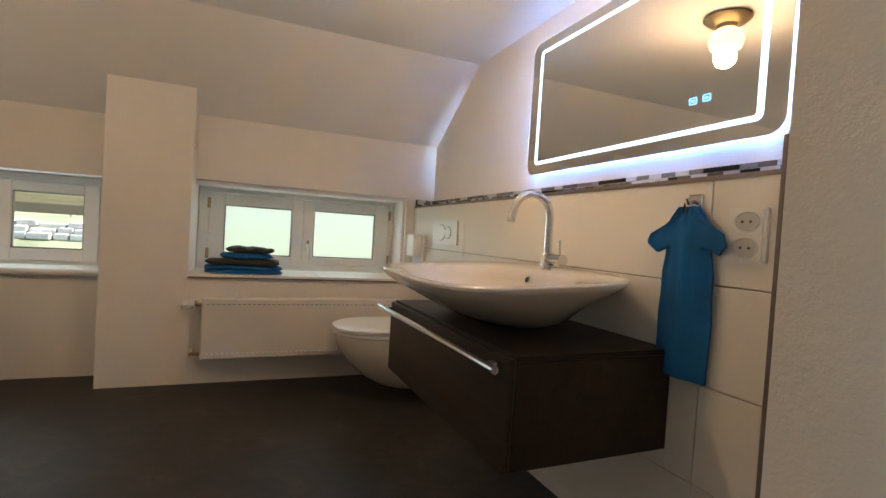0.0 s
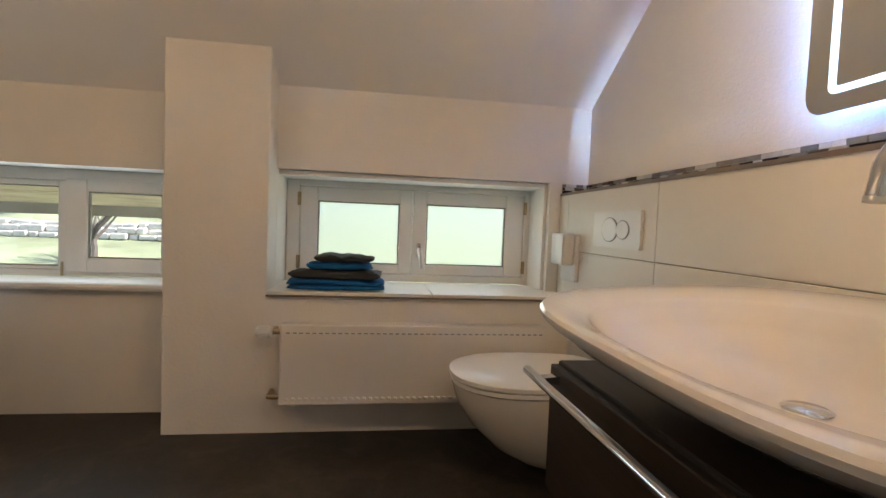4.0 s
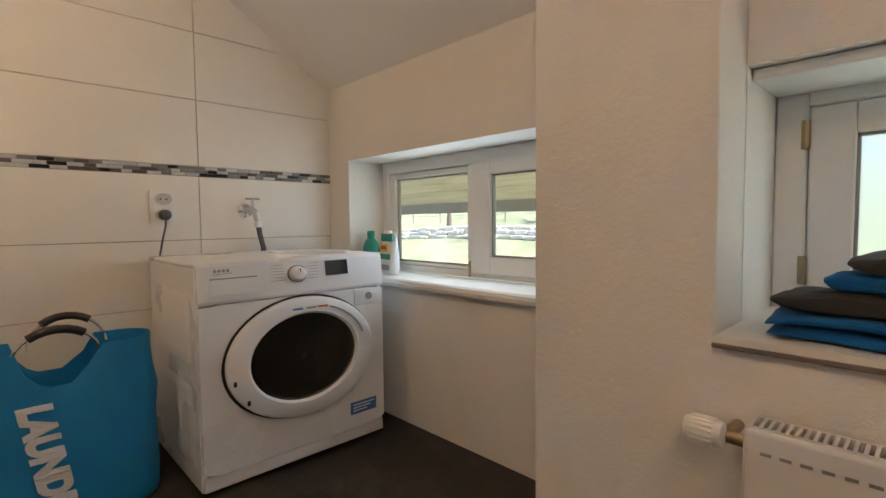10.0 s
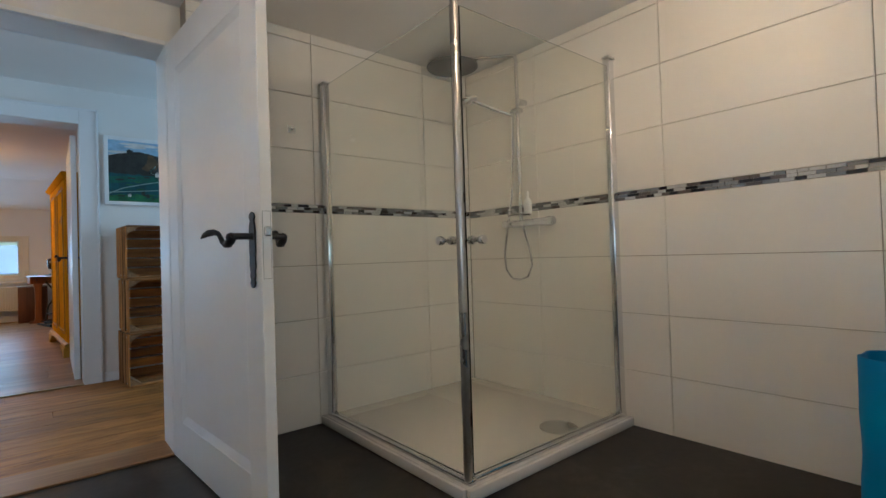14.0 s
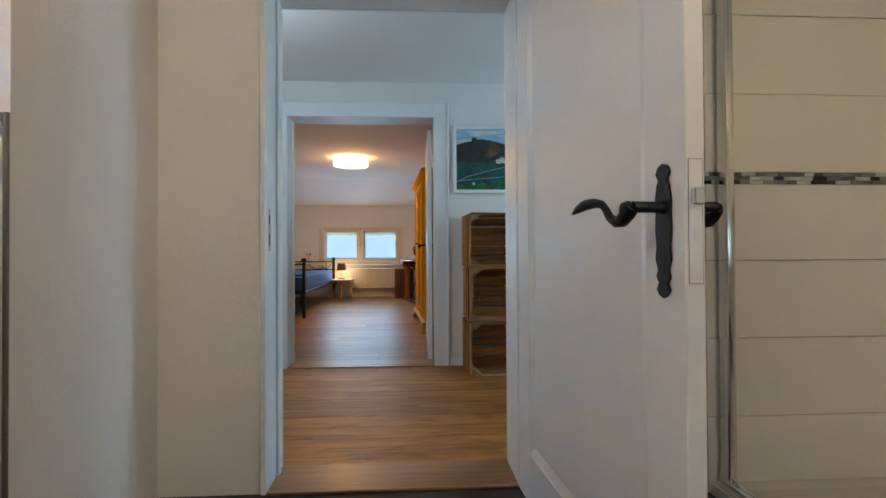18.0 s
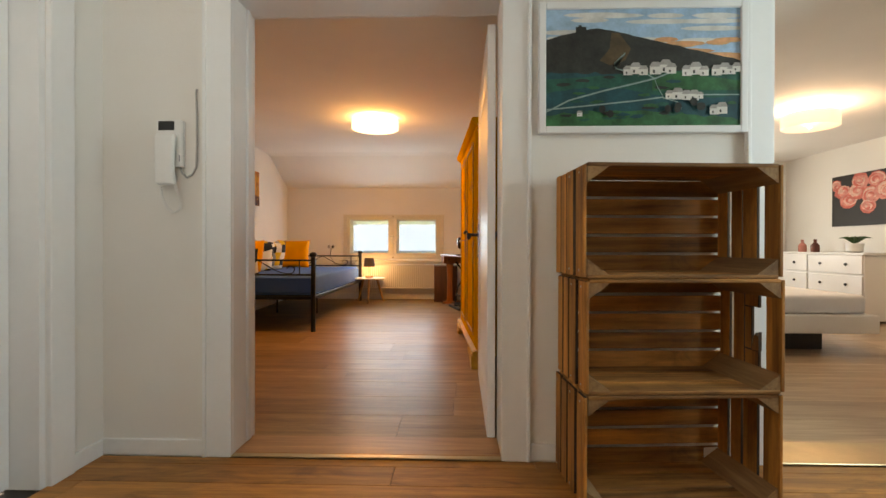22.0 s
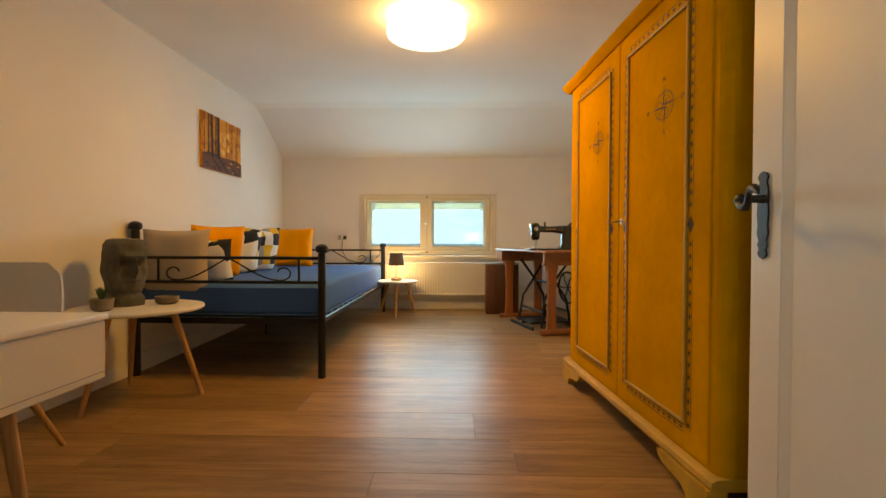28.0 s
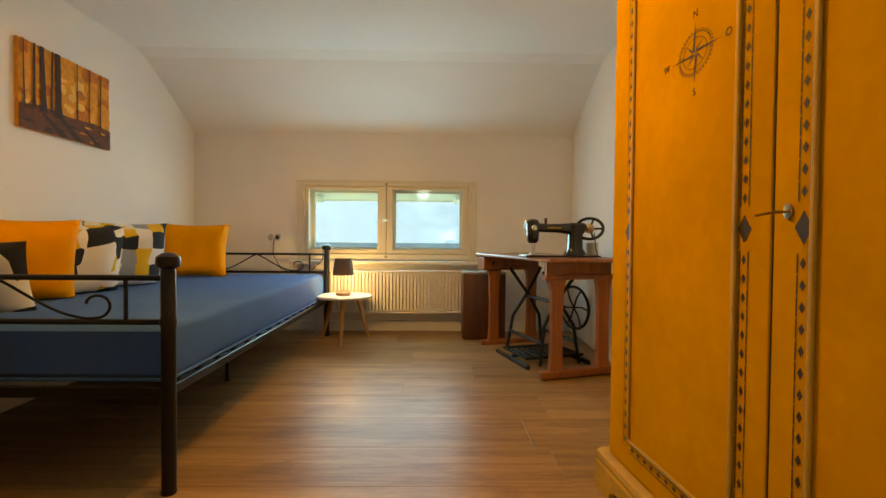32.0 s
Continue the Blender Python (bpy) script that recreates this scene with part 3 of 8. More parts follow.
part("hinge_pin", lathe(bmesh.new(), [(0.007, 0.72), (0.007, 0.80)], 8, pose(-0.47, 4.865, 0)), BRASS, win2, "", True)
bm = bmesh.new()
prof = [(4.615, 0.672), (4.605, 0.680), (4.602, 0.694), (4.607, 0.708), (4.620, 0.715), (4.884, 0.715), (4.884, 0.672)]
loft(bm, [[Vector((x, y, z)) for y, z in prof] for x in (-1.30, 0.266)])
structure("window_sill_white", bm, FRAME_W, "white painted window sill with a rounded edge", "window sill")

# ---- radiator ----
rad = thing("radiator", "white flat panel radiator below the sill", "radiator", pose(1.52, 4.20, 0.0))
part("panel", box(-0.66, 0.66, 0.0, 0.022, 0.200, 0.590, 0.006, 2), RADI, rad)
part("rear_panel", box(-0.655, 0.655, 0.085, 0.105, 0.205, 0.585, 0.006, 2), RADI, rad)
bm = bmesh.new()
for i in range(94):
    x = -0.645 + i * 0.0138
    bx(bm, x, x + 0.0062, 0.026, 0.082, 0.582, 0.590)
bx(bm, -0.655, 0.655, 0.0225, 0.0265, 0.574, 0.591)
bx(bm, -0.655, 0.655, 0.0805, 0.0845, 0.574, 0.591)
part("top_grille", bm, RADI, rad)
# plain dark box, put in as shade between the grille bars
part("convector", box(-0.650, 0.650, 0.0275, 0.0795, 0.230, 0.566), DARKGAP, rad, "dark block that stands for the shade under the grille")
# no real slots: grey dashes carry their shade
bm = bmesh.new()
for i in range(42):
    x = -0.635 + i * 0.0305
    bx(bm, x, x + 0.018, -0.0015, 0.004, 0.548, 0.554)
part("upper_slots", bm, GREY_P, rad, "row of grey dashes painted as shadowed slots")
bm = bmesh.new()
for i in range(42):
    x = -0.635 + i * 0.0305
    bx(bm, x, x + 0.019, -0.005, 0.004, 0.224, 0.238, 0.003)
part("lower_ridges", bm, PLASTIC, rad, "row of raised ridges")
for sgn in (-1, 1):
    part("side_cover", box(sgn * 0.661 - 0.003, sgn * 0.661 + 0.003, 0.004, 0.10, 0.205, 0.586, 0.002), RADI, rad)
val = part("valve", tube(bmesh.new(), [(-0.66, 0.05, 0.545), (-0.705, 0.05, 0.545), (-0.705, 0.13, 0.545)], 0.013, 10), BRASS, rad, "", True)
bm = bmesh.new()
lathe(bm, [(0.012, 0), (0.026, 0.006), (0.029, 0.02), (0.029, 0.06), (0.023, 0.078), (0.010, 0.082)], 18, pose(-0.705, 0.05, 0.545, 0, -90, 0))
head = part("thermostat_head", bm, PLASTIC, val, "white ribbed thermostat head", True)
for k in range(18):
    a = TAU * k / 18
    part("rib", box(-0.770, -0.725, 0.05 + 0.029 * math.cos(a) - 0.002, 0.05 + 0.029 * math.cos(a) + 0.002, 0.545 + 0.029 * math.sin(a) - 0.002, 0.545 + 0.029 * math.sin(a) + 0.002), PLASTIC, val)
part("return_pipe", tube(bmesh.new(), [(-0.66, 0.05, 0.225), (-0.70, 0.05, 0.225), (-0.72, 0.05, 0.225), (-0.72, 0.14, 0.225)], 0.012, 10), BRASS, rad, "", True)
for x in (-0.5, 0.5):
    part("wall_bracket", box(x - 0.02, x + 0.02, 0.104, 0.165, 0.30, 0.50), RADI, rad)

# ---- toilet ----
wc = thing("toilet", "white wall-hung toilet with closed lid", "toilet", pose(2.352, 3.87, 0.0) @ Matrix.Diagonal((1.06, 1.06, 1.03, 1)))


def egg(depth, half, x_off=0.0, n=36, back=0.0):
    """Outline of a bowl that reaches depth towards -x."""
    pts = []
    for k in range(n):
        a = TAU * k / n
        c, sn = math.cos(a), math.sin(a)
        x = -depth * (0.56 - 0.44 * c if c < 0 else 0.56 - 0.56 * c)
        pts.append((min(back, x + x_off), half * math.copysign(abs(sn) ** (0.85 if c < 0 else 0.30), sn)))
    return pts


bm = bmesh.new()
rings = []
for z, d, hw in ((0.075, 0.30, 0.120), (0.085, 0.37, 0.150), (0.11, 0.43, 0.180), (0.16, 0.51, 0.208), (0.25, 0.60, 0.232), (0.34, 0.655, 0.245), (0.40, 0.672, 0.248), (0.415, 0.672, 0.248)):
    rings.append([Vector((x, y, z)) for x, y in egg(d, hw)])
loft(bm, rings)
part("bowl", bm, CERAMIC, wc, "", True)
bm = bmesh.new()
rings = [[Vector((x, y, z)) for x, y in egg(d, hw, -0.03, back=-0.03)] for z, d, hw in ((0.418, 0.640, 0.244), (0.420, 0.648, 0.249), (0.436, 0.650, 0.250), (0.439, 0.644, 0.246))]
loft(bm, rings)
part("seat", bm, PLASTIC, wc, "", True)
bm = bmesh.new()
rings = [[Vector((x, y, z)) for x, y in egg(d, hw, -0.03, back=-0.03)] for z, d, hw in ((0.442, 0.646, 0.248), (0.445, 0.654, 0.253), (0.460, 0.654, 0.253), (0.466, 0.640, 0.244), (0.470, 0.52, 0.20), (0.471, 0.2, 0.09))]
loft(bm, rings)
part("lid", bm, PLASTIC, wc, "", True)
for y in (-0.11, 0.11):
    part("hinge", lathe(bmesh.new(), [(0.012, -0.03), (0.014, -0.027), (0.014, 0.027), (0.012, 0.03)], 10, pose(-0.022, y, 0.444, 90, 0, 0)), CHROME, wc, "chrome hinge", True)

fl = thing("flush_plate", "white flush plate with two round buttons", "flush plate", pose(2.356, 3.875, 1.102))
bm = bmesh.new()
prism(bm, rounded(0.42, 0.162, 0.012), 0.0, 0.012, FACE_W)
part("plate", bm, PLASTIC, fl)
for y, r in ((0.045, 0.056), (-0.07, 0.042)):
    bm = bmesh.new()
    prism(bm, [(-y + 1.32 * a, b) for a, b in disc(r, 28)], 0.0125, 0.0145, FACE_W)
    part("button_ring", bm, GREY_P, fl, "fine grey ring")
    bm = bmesh.new()
    prism(bm, [(-y + 1.32 * a, b) for a, b in disc(r - 0.004, 28)], 0.013, 0.0165, FACE_W)
    part("button", bm, PLASTIC, fl)

br = thing("brush_holder", "white wall-mounted toilet brush holder", "brush holder", pose(2.356, 4.36, 0.82))
part("back_plate", box(-0.020, 0.0, -0.10, 0.10, 0.0, 0.25, 0.006, 2), PLASTIC, br, "", True)
part("holder", box(-0.088, -0.021, -0.085, 0.085, 0.085, 0.258, 0.012, 3), PLASTIC, br, "", True)

# ---- vanity, basin, tap ----
van = thing("vanity_unit", "dark wood wall-hung vanity with one drawer", "vanity", pose(2.356, 2.480, 0.424, 0, 0, 0.9))
part("carcass", box(-0.590, -0.012, -0.528, 0.528, 0.016, 0.318, 0.002), WENGE, van)
d = part("drawer_front", box(-0.613, -0.593, -0.530, 0.530, 0.016, 0.330, 0.003), WENGE, van)
part("top_board", box(-0.590, -0.012, -0.530, 0.530, 0.320, 0.338, 0.002), WENGE, van)
part("side_groove", box(-0.5925, -0.5905, -0.5285, 0.5285, 0.02, 0.336), DARKGAP, van)
bm = tube(bmesh.new(), [(-0.664, -0.540, 0.307), (-0.664, 0.556, 0.307)], 0.0115, 12)
hd = part("handle_bar", bm, CHROME, d, "chrome bar handle", True)
for y in (-0.48, 0.48):
    bm = bmesh.new()
    prism(bm, [(-0.614, 0.296), (-0.614, 0.316), (-0.664, 0.312), (-0.664, 0.301)], y - 0.014, y + 0.014, Matrix(((1, 0, 0, 0), (0, 0, 1, 0), (0, 1, 0, 0), (0, 0, 0, 1))))
    part("handle_post", bm, CHROME, d)
part("siphon", tube(bmesh.new(), [(-0.25, 0.33, 0.016), (-0.25, 0.33, -0.10), (-0.22, 0.33, -0.13), (-0.02, 0.33, -0.13)], 0.022, 10), PLASTIC, van, "white drain pipe", True)

bas = thing("washbasin", "white ceramic bowl basin resting on the vanity", "washbasin", pose(1.975, 2.51, 0.7625))


def rim(ax, ay, z, p0=2.6, dx=0.0, dy=0.0, near=0.0, n=56):
    out = []
    for k in range(n):
        a = TAU * k / n
        c, sn = math.cos(a), math.sin(a)
        p = near if sn < 0 and near else p0
        out.append(Vector((dx + ax * math.copysign(abs(c) ** (2 / p), c), dy + ay * math.copysign(abs(sn) ** (2 / p), sn), z)))
    return out


bm = bmesh.new()
H = 0.175
out = [rim(0.11, 0.20, 0.0, 2.0, 0.06), rim(0.15, 0.25, 0.005, 2.0, 0.06), rim(0.215, 0.335, 0.037, 2.1, 0.045), rim(0.280, 0.415, 0.079, 2.3, 0.025, 0.0, 2.5), rim(0.338, 0.475, 0.120, 2.6, 0.008, 0.0, 3.0), rim(0.364, 0.503, 0.146, 2.8, 0.002, 0.0, 3.5), rim(0.373, 0.513, 0.160, 2.9, 0.0, 0.0, 3.7), rim(0.374, 0.514, 0.168, 2.9, 0.0, 0.0, 3.7), rim(0.369, 0.508, 0.174, 2.9, 0.0, 0.0, 3.7), rim(0.359, 0.496, H, 2.9, 0.0, 0.0, 3.7)]
inn = [rim(0.280, 0.412, H - 0.006, 2.4, -0.055, -0.06), rim(0.270, 0.398, H - 0.014, 2.4, -0.057, -0.06), rim(0.242, 0.355, H - 0.050, 2.3, -0.055, -0.05), rim(0.185, 0.27, H - 0.088, 2.2, -0.04, -0.03), rim(0.10, 0.15, H - 0.112, 2.0, -0.02, -0.01), rim(0.03, 0.04, H - 0.118, 2.0, -0.01)]
for ring in out[3:] + inn[:3]:
    for v in ring:
        v.z += 0.040 * (v.x + 0.36) / 0.72 - 0.004
loft(bm, out + inn)
part("bowl", bm, CERAMIC, bas, "", True)
part("drain", lathe(bmesh.new(), [(0.034, 0.0), (0.036, 0.003), (0.030, 0.007), (0.001, 0.008)], 20, pose(-0.01, 0, H - 0.1175)), CHROME, bas, "chrome drain", True)
bm = bmesh.new()
lathe(bm, [(0.013, 0.0), (0.016, 0.001), (0.016, 0.004), (0.012, 0.005)], 16, pose(0.183, 0.0, H - 0.020, 0, -68, 0))
o = part("overflow_ring", bm, CHROME, bas, "", True)
part("overflow_hole", lathe(bmesh.new(), [(0.0115, 0.0045), (0.0115, 0.0062)], 16, pose(0.183, 0.0, H - 0.020, 0, -68, 0)), BLACK, bas)

tap = thing("basin_tap", "tall chrome single-lever tap with a curved spout", "tap", pose(2.238, 2.50, 0.963))
part("base_ring", lathe(bmesh.new(), [(0.031, 0.0), (0.031, 0.006), (0.026, 0.008), (0.026, 0.07), (0.024, 0.074)], 20), CHROME, tap, "", True)
sp = [(0, 0, 0.07), (0, 0, 0.22)]
for k in range(1, 11):
    a = math.pi * k / 10
    sp.append((-0.085 + 0.085 * math.cos(a), 0.012 * k / 10, 0.22 + 0.085 * math.sin(a)))
sp.append((-0.176, 0.012, 0.195))
part("spout", tube(bmesh.new(), sp, 0.0165, 14), CHROME, tap, "", True)
part("aerator", rod((-0.176, 0.012, 0.196), (-0.177, 0.012, 0.188), 0.0175, 14), STEEL, tap, "", True)
le = part("lever_body", rod((0, -0.02, 0.045), (0, -0.105, 0.045), 0.024, 16), CHROME, tap, "", True)
part("lever_pin", rod((0, -0.085, 0.06), (0.004, -0.075, 0.125), 0.0045, 8), CHROME, le, "", True)

# ---- lit mirror ----
mir = thing("wall_mirror", "wall mirror with a white light band round its edge", "mirror", pose(2.475, 2.405, 1.775))
MW, MH = 1.345, 0.69
bm = bmesh.new()
prism(bm, rounded(MW, MH, 0.055, 6), -0.004, 0.0, FACE_W)
part("glass", bm, MIRROR, mir)
bm = bmesh.new()
prism(bm, rounded(MW - 0.16, MH - 0.04, 0.04, 5), -0.028, -0.0045, FACE_W)
part("backing_box", bm, STEEL, mir, "metal backing box")
bm = bmesh.new()
iw, ih, b = MW - 0.135, MH - 0.095, 0.018
outl, inl = rounded(iw, ih, 0.022, 4), rounded(iw - 2 * b * 1.2, ih - 2 * b, 0.010, 4)
lo = [bm.verts.new(FACE_W @ Vector((x, y, 0.0012))) for x, y in outl]
li = [bm.verts.new(FACE_W @ Vector((x, y, 0.0012))) for x, y in inl]
for i in range(len(lo)):
    j = (i + 1) % len(lo)
    bm.faces.new((lo[i], lo[j], li[j], li[i]))
part("light_band", bm, LED, mir, "glowing cool white light band")
bm = bmesh.new()
for x0, x1, y0, y1 in ((-0.57, 0.57, 0.300, 0.312), (-0.57, 0.57, -0.312, -0.300), (-0.588, -0.576, -0.30, 0.30), (0.576, 0.588, -0.30, 0.30)):
    bx(bm, 0.0285, 0.034, x0, x1, y0, y1)
part("back_light", bm, LEDB, mir, "glowing strip behind the mirror")
for y in (-0.60, 0.60):
    part("end_light", box(0.0047, 0.0085, y - 0.006, y + 0.006, -0.30, 0.30), LEDE, mir, "glowing strip behind the mirror's end")
for i, yy in enumerate((0.355, 0.408)):
    bm = bmesh.new()
    lo = [bm.verts.new(FACE_W @ Vector((yy + x, -0.185 + y, 0.0014))) for x, y in rounded(0.030, 0.024, 0.004, 2)]
    li = [bm.verts.new(FACE_W @ Vector((yy + x, -0.185 + y, 0.0014))) for x, y in rounded(0.023, 0.018, 0.003, 2)]
    for k in range(len(lo)):
        j = (k + 1) % len(lo)
        bm.faces.new((lo[k], lo[j], li[j], li[k]))
    plate(bm, [(yy + x, -0.185 + y) for x, y in rounded(0.011, 0.007, 0.002, 2)], FACE_W @ Matrix.Translation((0, 0, 0.0014)))
    part("touch_icon", bm, ICON, mir, "small blue touch symbol")

# ---- hook, hand towel, sockets ----
hk = thing("towel_hook", "square chrome towel hook", "hook", pose(2.356, 1.905, 1.228))
part("plate", box(-0.008, 0.0, -0.024, 0.024, -0.022, 0.022, 0.002), CHROME, hk)
part("peg", tube(bmesh.new(), [(-0.006, 0, 0), (-0.035, 0, -0.006), (-0.042, 0, 0.008)], 0.006, 8), CHROME, hk, "", True)


def step_line(t, pts):
    """A line through points (t, value), eased between them."""
    for (t0, a), (t1, b) in zip(pts, pts[1:]):
        if t <= t1:
            k = (t - t0) / (t1 - t0)
            return a + (b - a) * k * k * (3 - 2 * k)
    return pts[-1][1]


def draped(prof, height, ears, seed):
    """A cloth hung from one point: gathered at the top, with flared ears and folds."""
    bm = bmesh.new()
    nu, nv = 36, 60
    grid = []
    for j in range(nv + 1):
        t = j / nv
        row = []
        for i in range(nu + 1):
            u = i / nu * 2 - 1
            z = -t * height
            w = step_line(t, prof)
            y = u * w / 2
            if t < 0.22:
                z -= ears * max(0.0, abs(u) - 0.45) * 1.6 * min(1, t / 0.08)
            ear = max(0.0, abs(u) - 0.55) / 0.45
            x = -0.024 - 0.010 * math.sin(u * 3.2 + 0.6 + seed) * min(1, t * 3 + 0.2) - 0.004 * math.sin(u * 11 + t * 3 + seed) * (1 - t)
            x -= 0.018 * ear * math.exp(-((t - 0.14) / 0.08) ** 2) - 0.012 * math.exp(-(u / 0.12) ** 2) * math.exp(-(t / 0.12) ** 2)
            x -= 0.004 * noise.noise(Vector((u * 3, t * 5, seed)))
            row.append((x, y, z))
        grid.append(row)
    front = [[bm.verts.new(p) for p in r] for r in grid]
    back = [[bm.verts.new((p[0] + 0.009, p[1], p[2])) for p in r] for r in grid]
    for a, flip in ((front, False), (back, True)):
        for j in range(nv):
            for i in range(nu):
                q = (a[j][i], a[j][i + 1], a[j + 1][i + 1], a[j + 1][i])
                bm.faces.new(q[::-1] if flip else q)
    for j in range(nv):
        for i in (0, nu):
            bm.faces.new((front[j][i], front[j + 1][i], back[j + 1][i], back[j][i]))
    for i in range(nu):
        for j in (0, nv):
            bm.faces.new((front[j][i], front[j][i + 1], back[j][i + 1], back[j][i]))
    return bm


tw = thing("hand_towel", "bright blue terry hand towel hung on the hook", "towel", pose(2.345, 1.905, 1.212))
part("cloth", draped([(0, 0.075), (0.035, 0.12), (0.11, 0.265), (0.16, 0.28), (0.20, 0.24), (0.25, 0.155), (0.42, 0.178), (0.7, 0.186), (1.0, 0.178)], 0.525, 0.035, 1.0), TERRY_B, tw, "", True)
part("loop", tube(bmesh.new(), [(-0.035, -0.008, -0.02), (-0.040, 0, 0.006), (-0.035, 0.008, -0.02)], 0.003, 6), BLACK, tw, "dark hanging loop", True)


def double_socket(name, label, m, plug=False):
    """Two earthed sockets one above the other, facing +z of the outline plane."""
    s = thing(name, label, "socket", m)
    bm = bmesh.new()
    prism(bm, rounded(0.112, 0.150, 0.008, 3), 0.0, 0.010)
    part("frame", bm, PLASTIC, s)
    for y in (0.036, -0.036):
        bm = bmesh.new()
        prism(bm, rounded(0.092, 0.066, 0.006, 3, 0, y), 0.0105, 0.013)
        i = part("insert", bm, PLASTIC, s)
        bm = bmesh.new()
        rr = [[Vector((x * 1.28 * r, yy * r + y, z)) for x, yy in disc(1.0, 28)] for r, z in ((0.029, 0.0128), (0.0285, 0.0155), (0.0265, 0.0158), (0.0255, 0.0134))]
        loft(bm, rr, False)
        part("well_rim", bm, PLASTIC, s, "", True)
        bm = bmesh.new()
        prism(bm, [(x * 1.28, yy + y) for x, yy in disc(0.0255, 28)], 0.0128, 0.0133)
        part("well", bm, SOCKW, s)
        for dx in (-0.012, 0.012):
            bm = bmesh.new()
            prism(bm, disc(0.0042, 10, dx, y), 0.0130, 0.0137)
            part("pin_hole", bm, BLACK, s)
    return s


double_socket("wall_socket", "white double wall socket beside the towel", pose(2.356, 1.733, 1.130) @ FACE_W)
sw = double_socket("wall_socket", "white double wall socket with a grey plug", pose(W + 0.001, 3.782, 1.068) @ FACE_E)
pl = thing("power_plug", "grey power plug with a cable to the machine", "plug", pose(W, 3.782, 1.032))
bm = bmesh.new()
lathe(bm, [(0.020, 0.014), (0.024, 0.02), (0.024, 0.035), (0.018, 0.05), (0.010, 0.055)], 16, FACE_E)
part("plug_body", bm, RUBBER, pl, "", True)
part("cable", tube(bmesh.new(), [(0.045, 0, -0.008), (0.048, -0.004, -0.05), (0.040, -0.018, -0.12), (0.025, -0.030, -0.20)], 0.0045, 8), RUBBER, pl, "", True)

tv = thing("water_tap", "chrome wall tap with a grey machine hose", "tap", pose(W, 4.155, 1.055))
part("rosette", lathe(bmesh.new(), [(0.036, 0.0), (0.036, 0.006), (0.022, 0.014), (0.014, 0.016)], 20, FACE_E), CHROME, tv, "", True)
part("body", tube(bmesh.new(), [(0.01, 0, 0), (0.075, 0.01, 0.0), (0.085, 0.02, -0.01), (0.09, 0.03, -0.06)], [0.014, 0.017, 0.019, 0.015], 12), STEEL, tv, "", True)
part("stem", rod((0.07, 0.012, 0.0), (0.07, 0.012, 0.058), 0.008, 8), STEEL, tv, "", True)
part("cross_handle", tube(bmesh.new(), [(0.07, -0.024, 0.058), (0.07, 0.048, 0.058)], 0.005, 8), BRASS, tv, "", True)
part("coupling", lathe(bmesh.new(), [(0.019, -0.085), (0.021, -0.08), (0.021, -0.058), (0.018, -0.055)], 14, pose(0.09, 0.031, 0)), PLASTIC, tv, "", True)
part("hose", tube(bmesh.new(), [(0.09, 0.031, -0.08), (0.09, 0.036, -0.12), (0.085, 0.055, -0.19), (0.06, 0.062, -0.27)], 0.013, 10), RUBBER, tv, "grey rubber hose", True)

# ---- washing machine ----
wm = thing("washing_machine", "white front-loading washing machine", "washing machine", pose(-0.692, 4.105, 0.0))
WH = 0.40
for nm, q in (("side_panel", (-0.62, -0.013, -WH, -WH + 0.02, 0.018, 0.832)), ("side_panel", (-0.62, -0.013, WH - 0.02, WH, 0.018, 0.832)), ("back_panel", (-0.62, -0.60, -WH + 0.02, WH - 0.02, 0.018, 0.832)), ("base_pan", (-0.60, -0.013, -WH + 0.02, WH - 0.02, 0.018, 0.04))):
    part(nm, box(*q, 0.004, 2), WM_WHITE, wm)
part("worktop", box(-0.625, -0.004, -WH - 0.001, WH + 0.001, 0.8325, 0.850, 0.008, 3), WM_WHITE, wm, "", True)
bm = bmesh.new()
prof = [(-0.012, 0.700), (0.006, 0.7005), (0.010, 0.712), (-0.001, 0.836), (-0.006, 0.845), (-0.012, 0.846)]
loft(bm, [[Vector((x, y, z)) for x, z in prof] for y in (-WH + 0.003, WH - 0.003)])
part("control_panel", bm, WM_WHITE, wm)
bm = bmesh.new()
n = 64
hole, edge = [], []
for k in range(n):
    c, sn = math.cos(TAU * (k + 0.5) / n), math.sin(TAU * (k + 0.5) / n)
    f = min((WH - 0.003) / max(abs(c), 1e-6), (0.245 if sn > 0 else 0.377) / max(abs(sn), 1e-6))
    hole.append((HX * 0.186 * c, 0.452 + 0.186 * sn))
    edge.append((f * c, 0.452 + f * sn))
loft(bm, [[Vector((x, a, b)) for a, b in ring] for ring, x in ((hole, -0.012), (hole, 0.006), (edge, 0.006), (edge, -0.012))], False, True)
part("front_panel", bm, WM_WHITE, wm)
part("plinth", box(-0.0115, 0.0, -WH + 0.005, WH - 0.005, 0.020, 0.071, 0.003), WM_WHITE, wm)
for sy in (-1, 1):
    for sx in (-0.56, -0.07):
        part("foot", lathe(bmesh.new(), [(0.022, 0.0), (0.022, 0.012), (0.012, 0.014), (0.012, 0.02)], 12, pose(sx, sy * 0.34, 0)), BLACK, wm, "", True)


def ringy(r0, r1, x0, x1, cz, n=48):
    """An upright oval ring facing +x, broader than high."""
    bm = bmesh.new()
    loops = []
    for r, x in ((r0, x0), (r0, x1 - 0.006), (r0 - 0.008, x1), (r1 + 0.008, x1), (r1, x1 - 0.010), (r1, x0)):
        loops.append([Vector((x, HX * r * math.cos(TAU * k / n), cz + r * math.sin(TAU * k / n))) for k in range(n)])
    return loft(bm, loops, False, True)


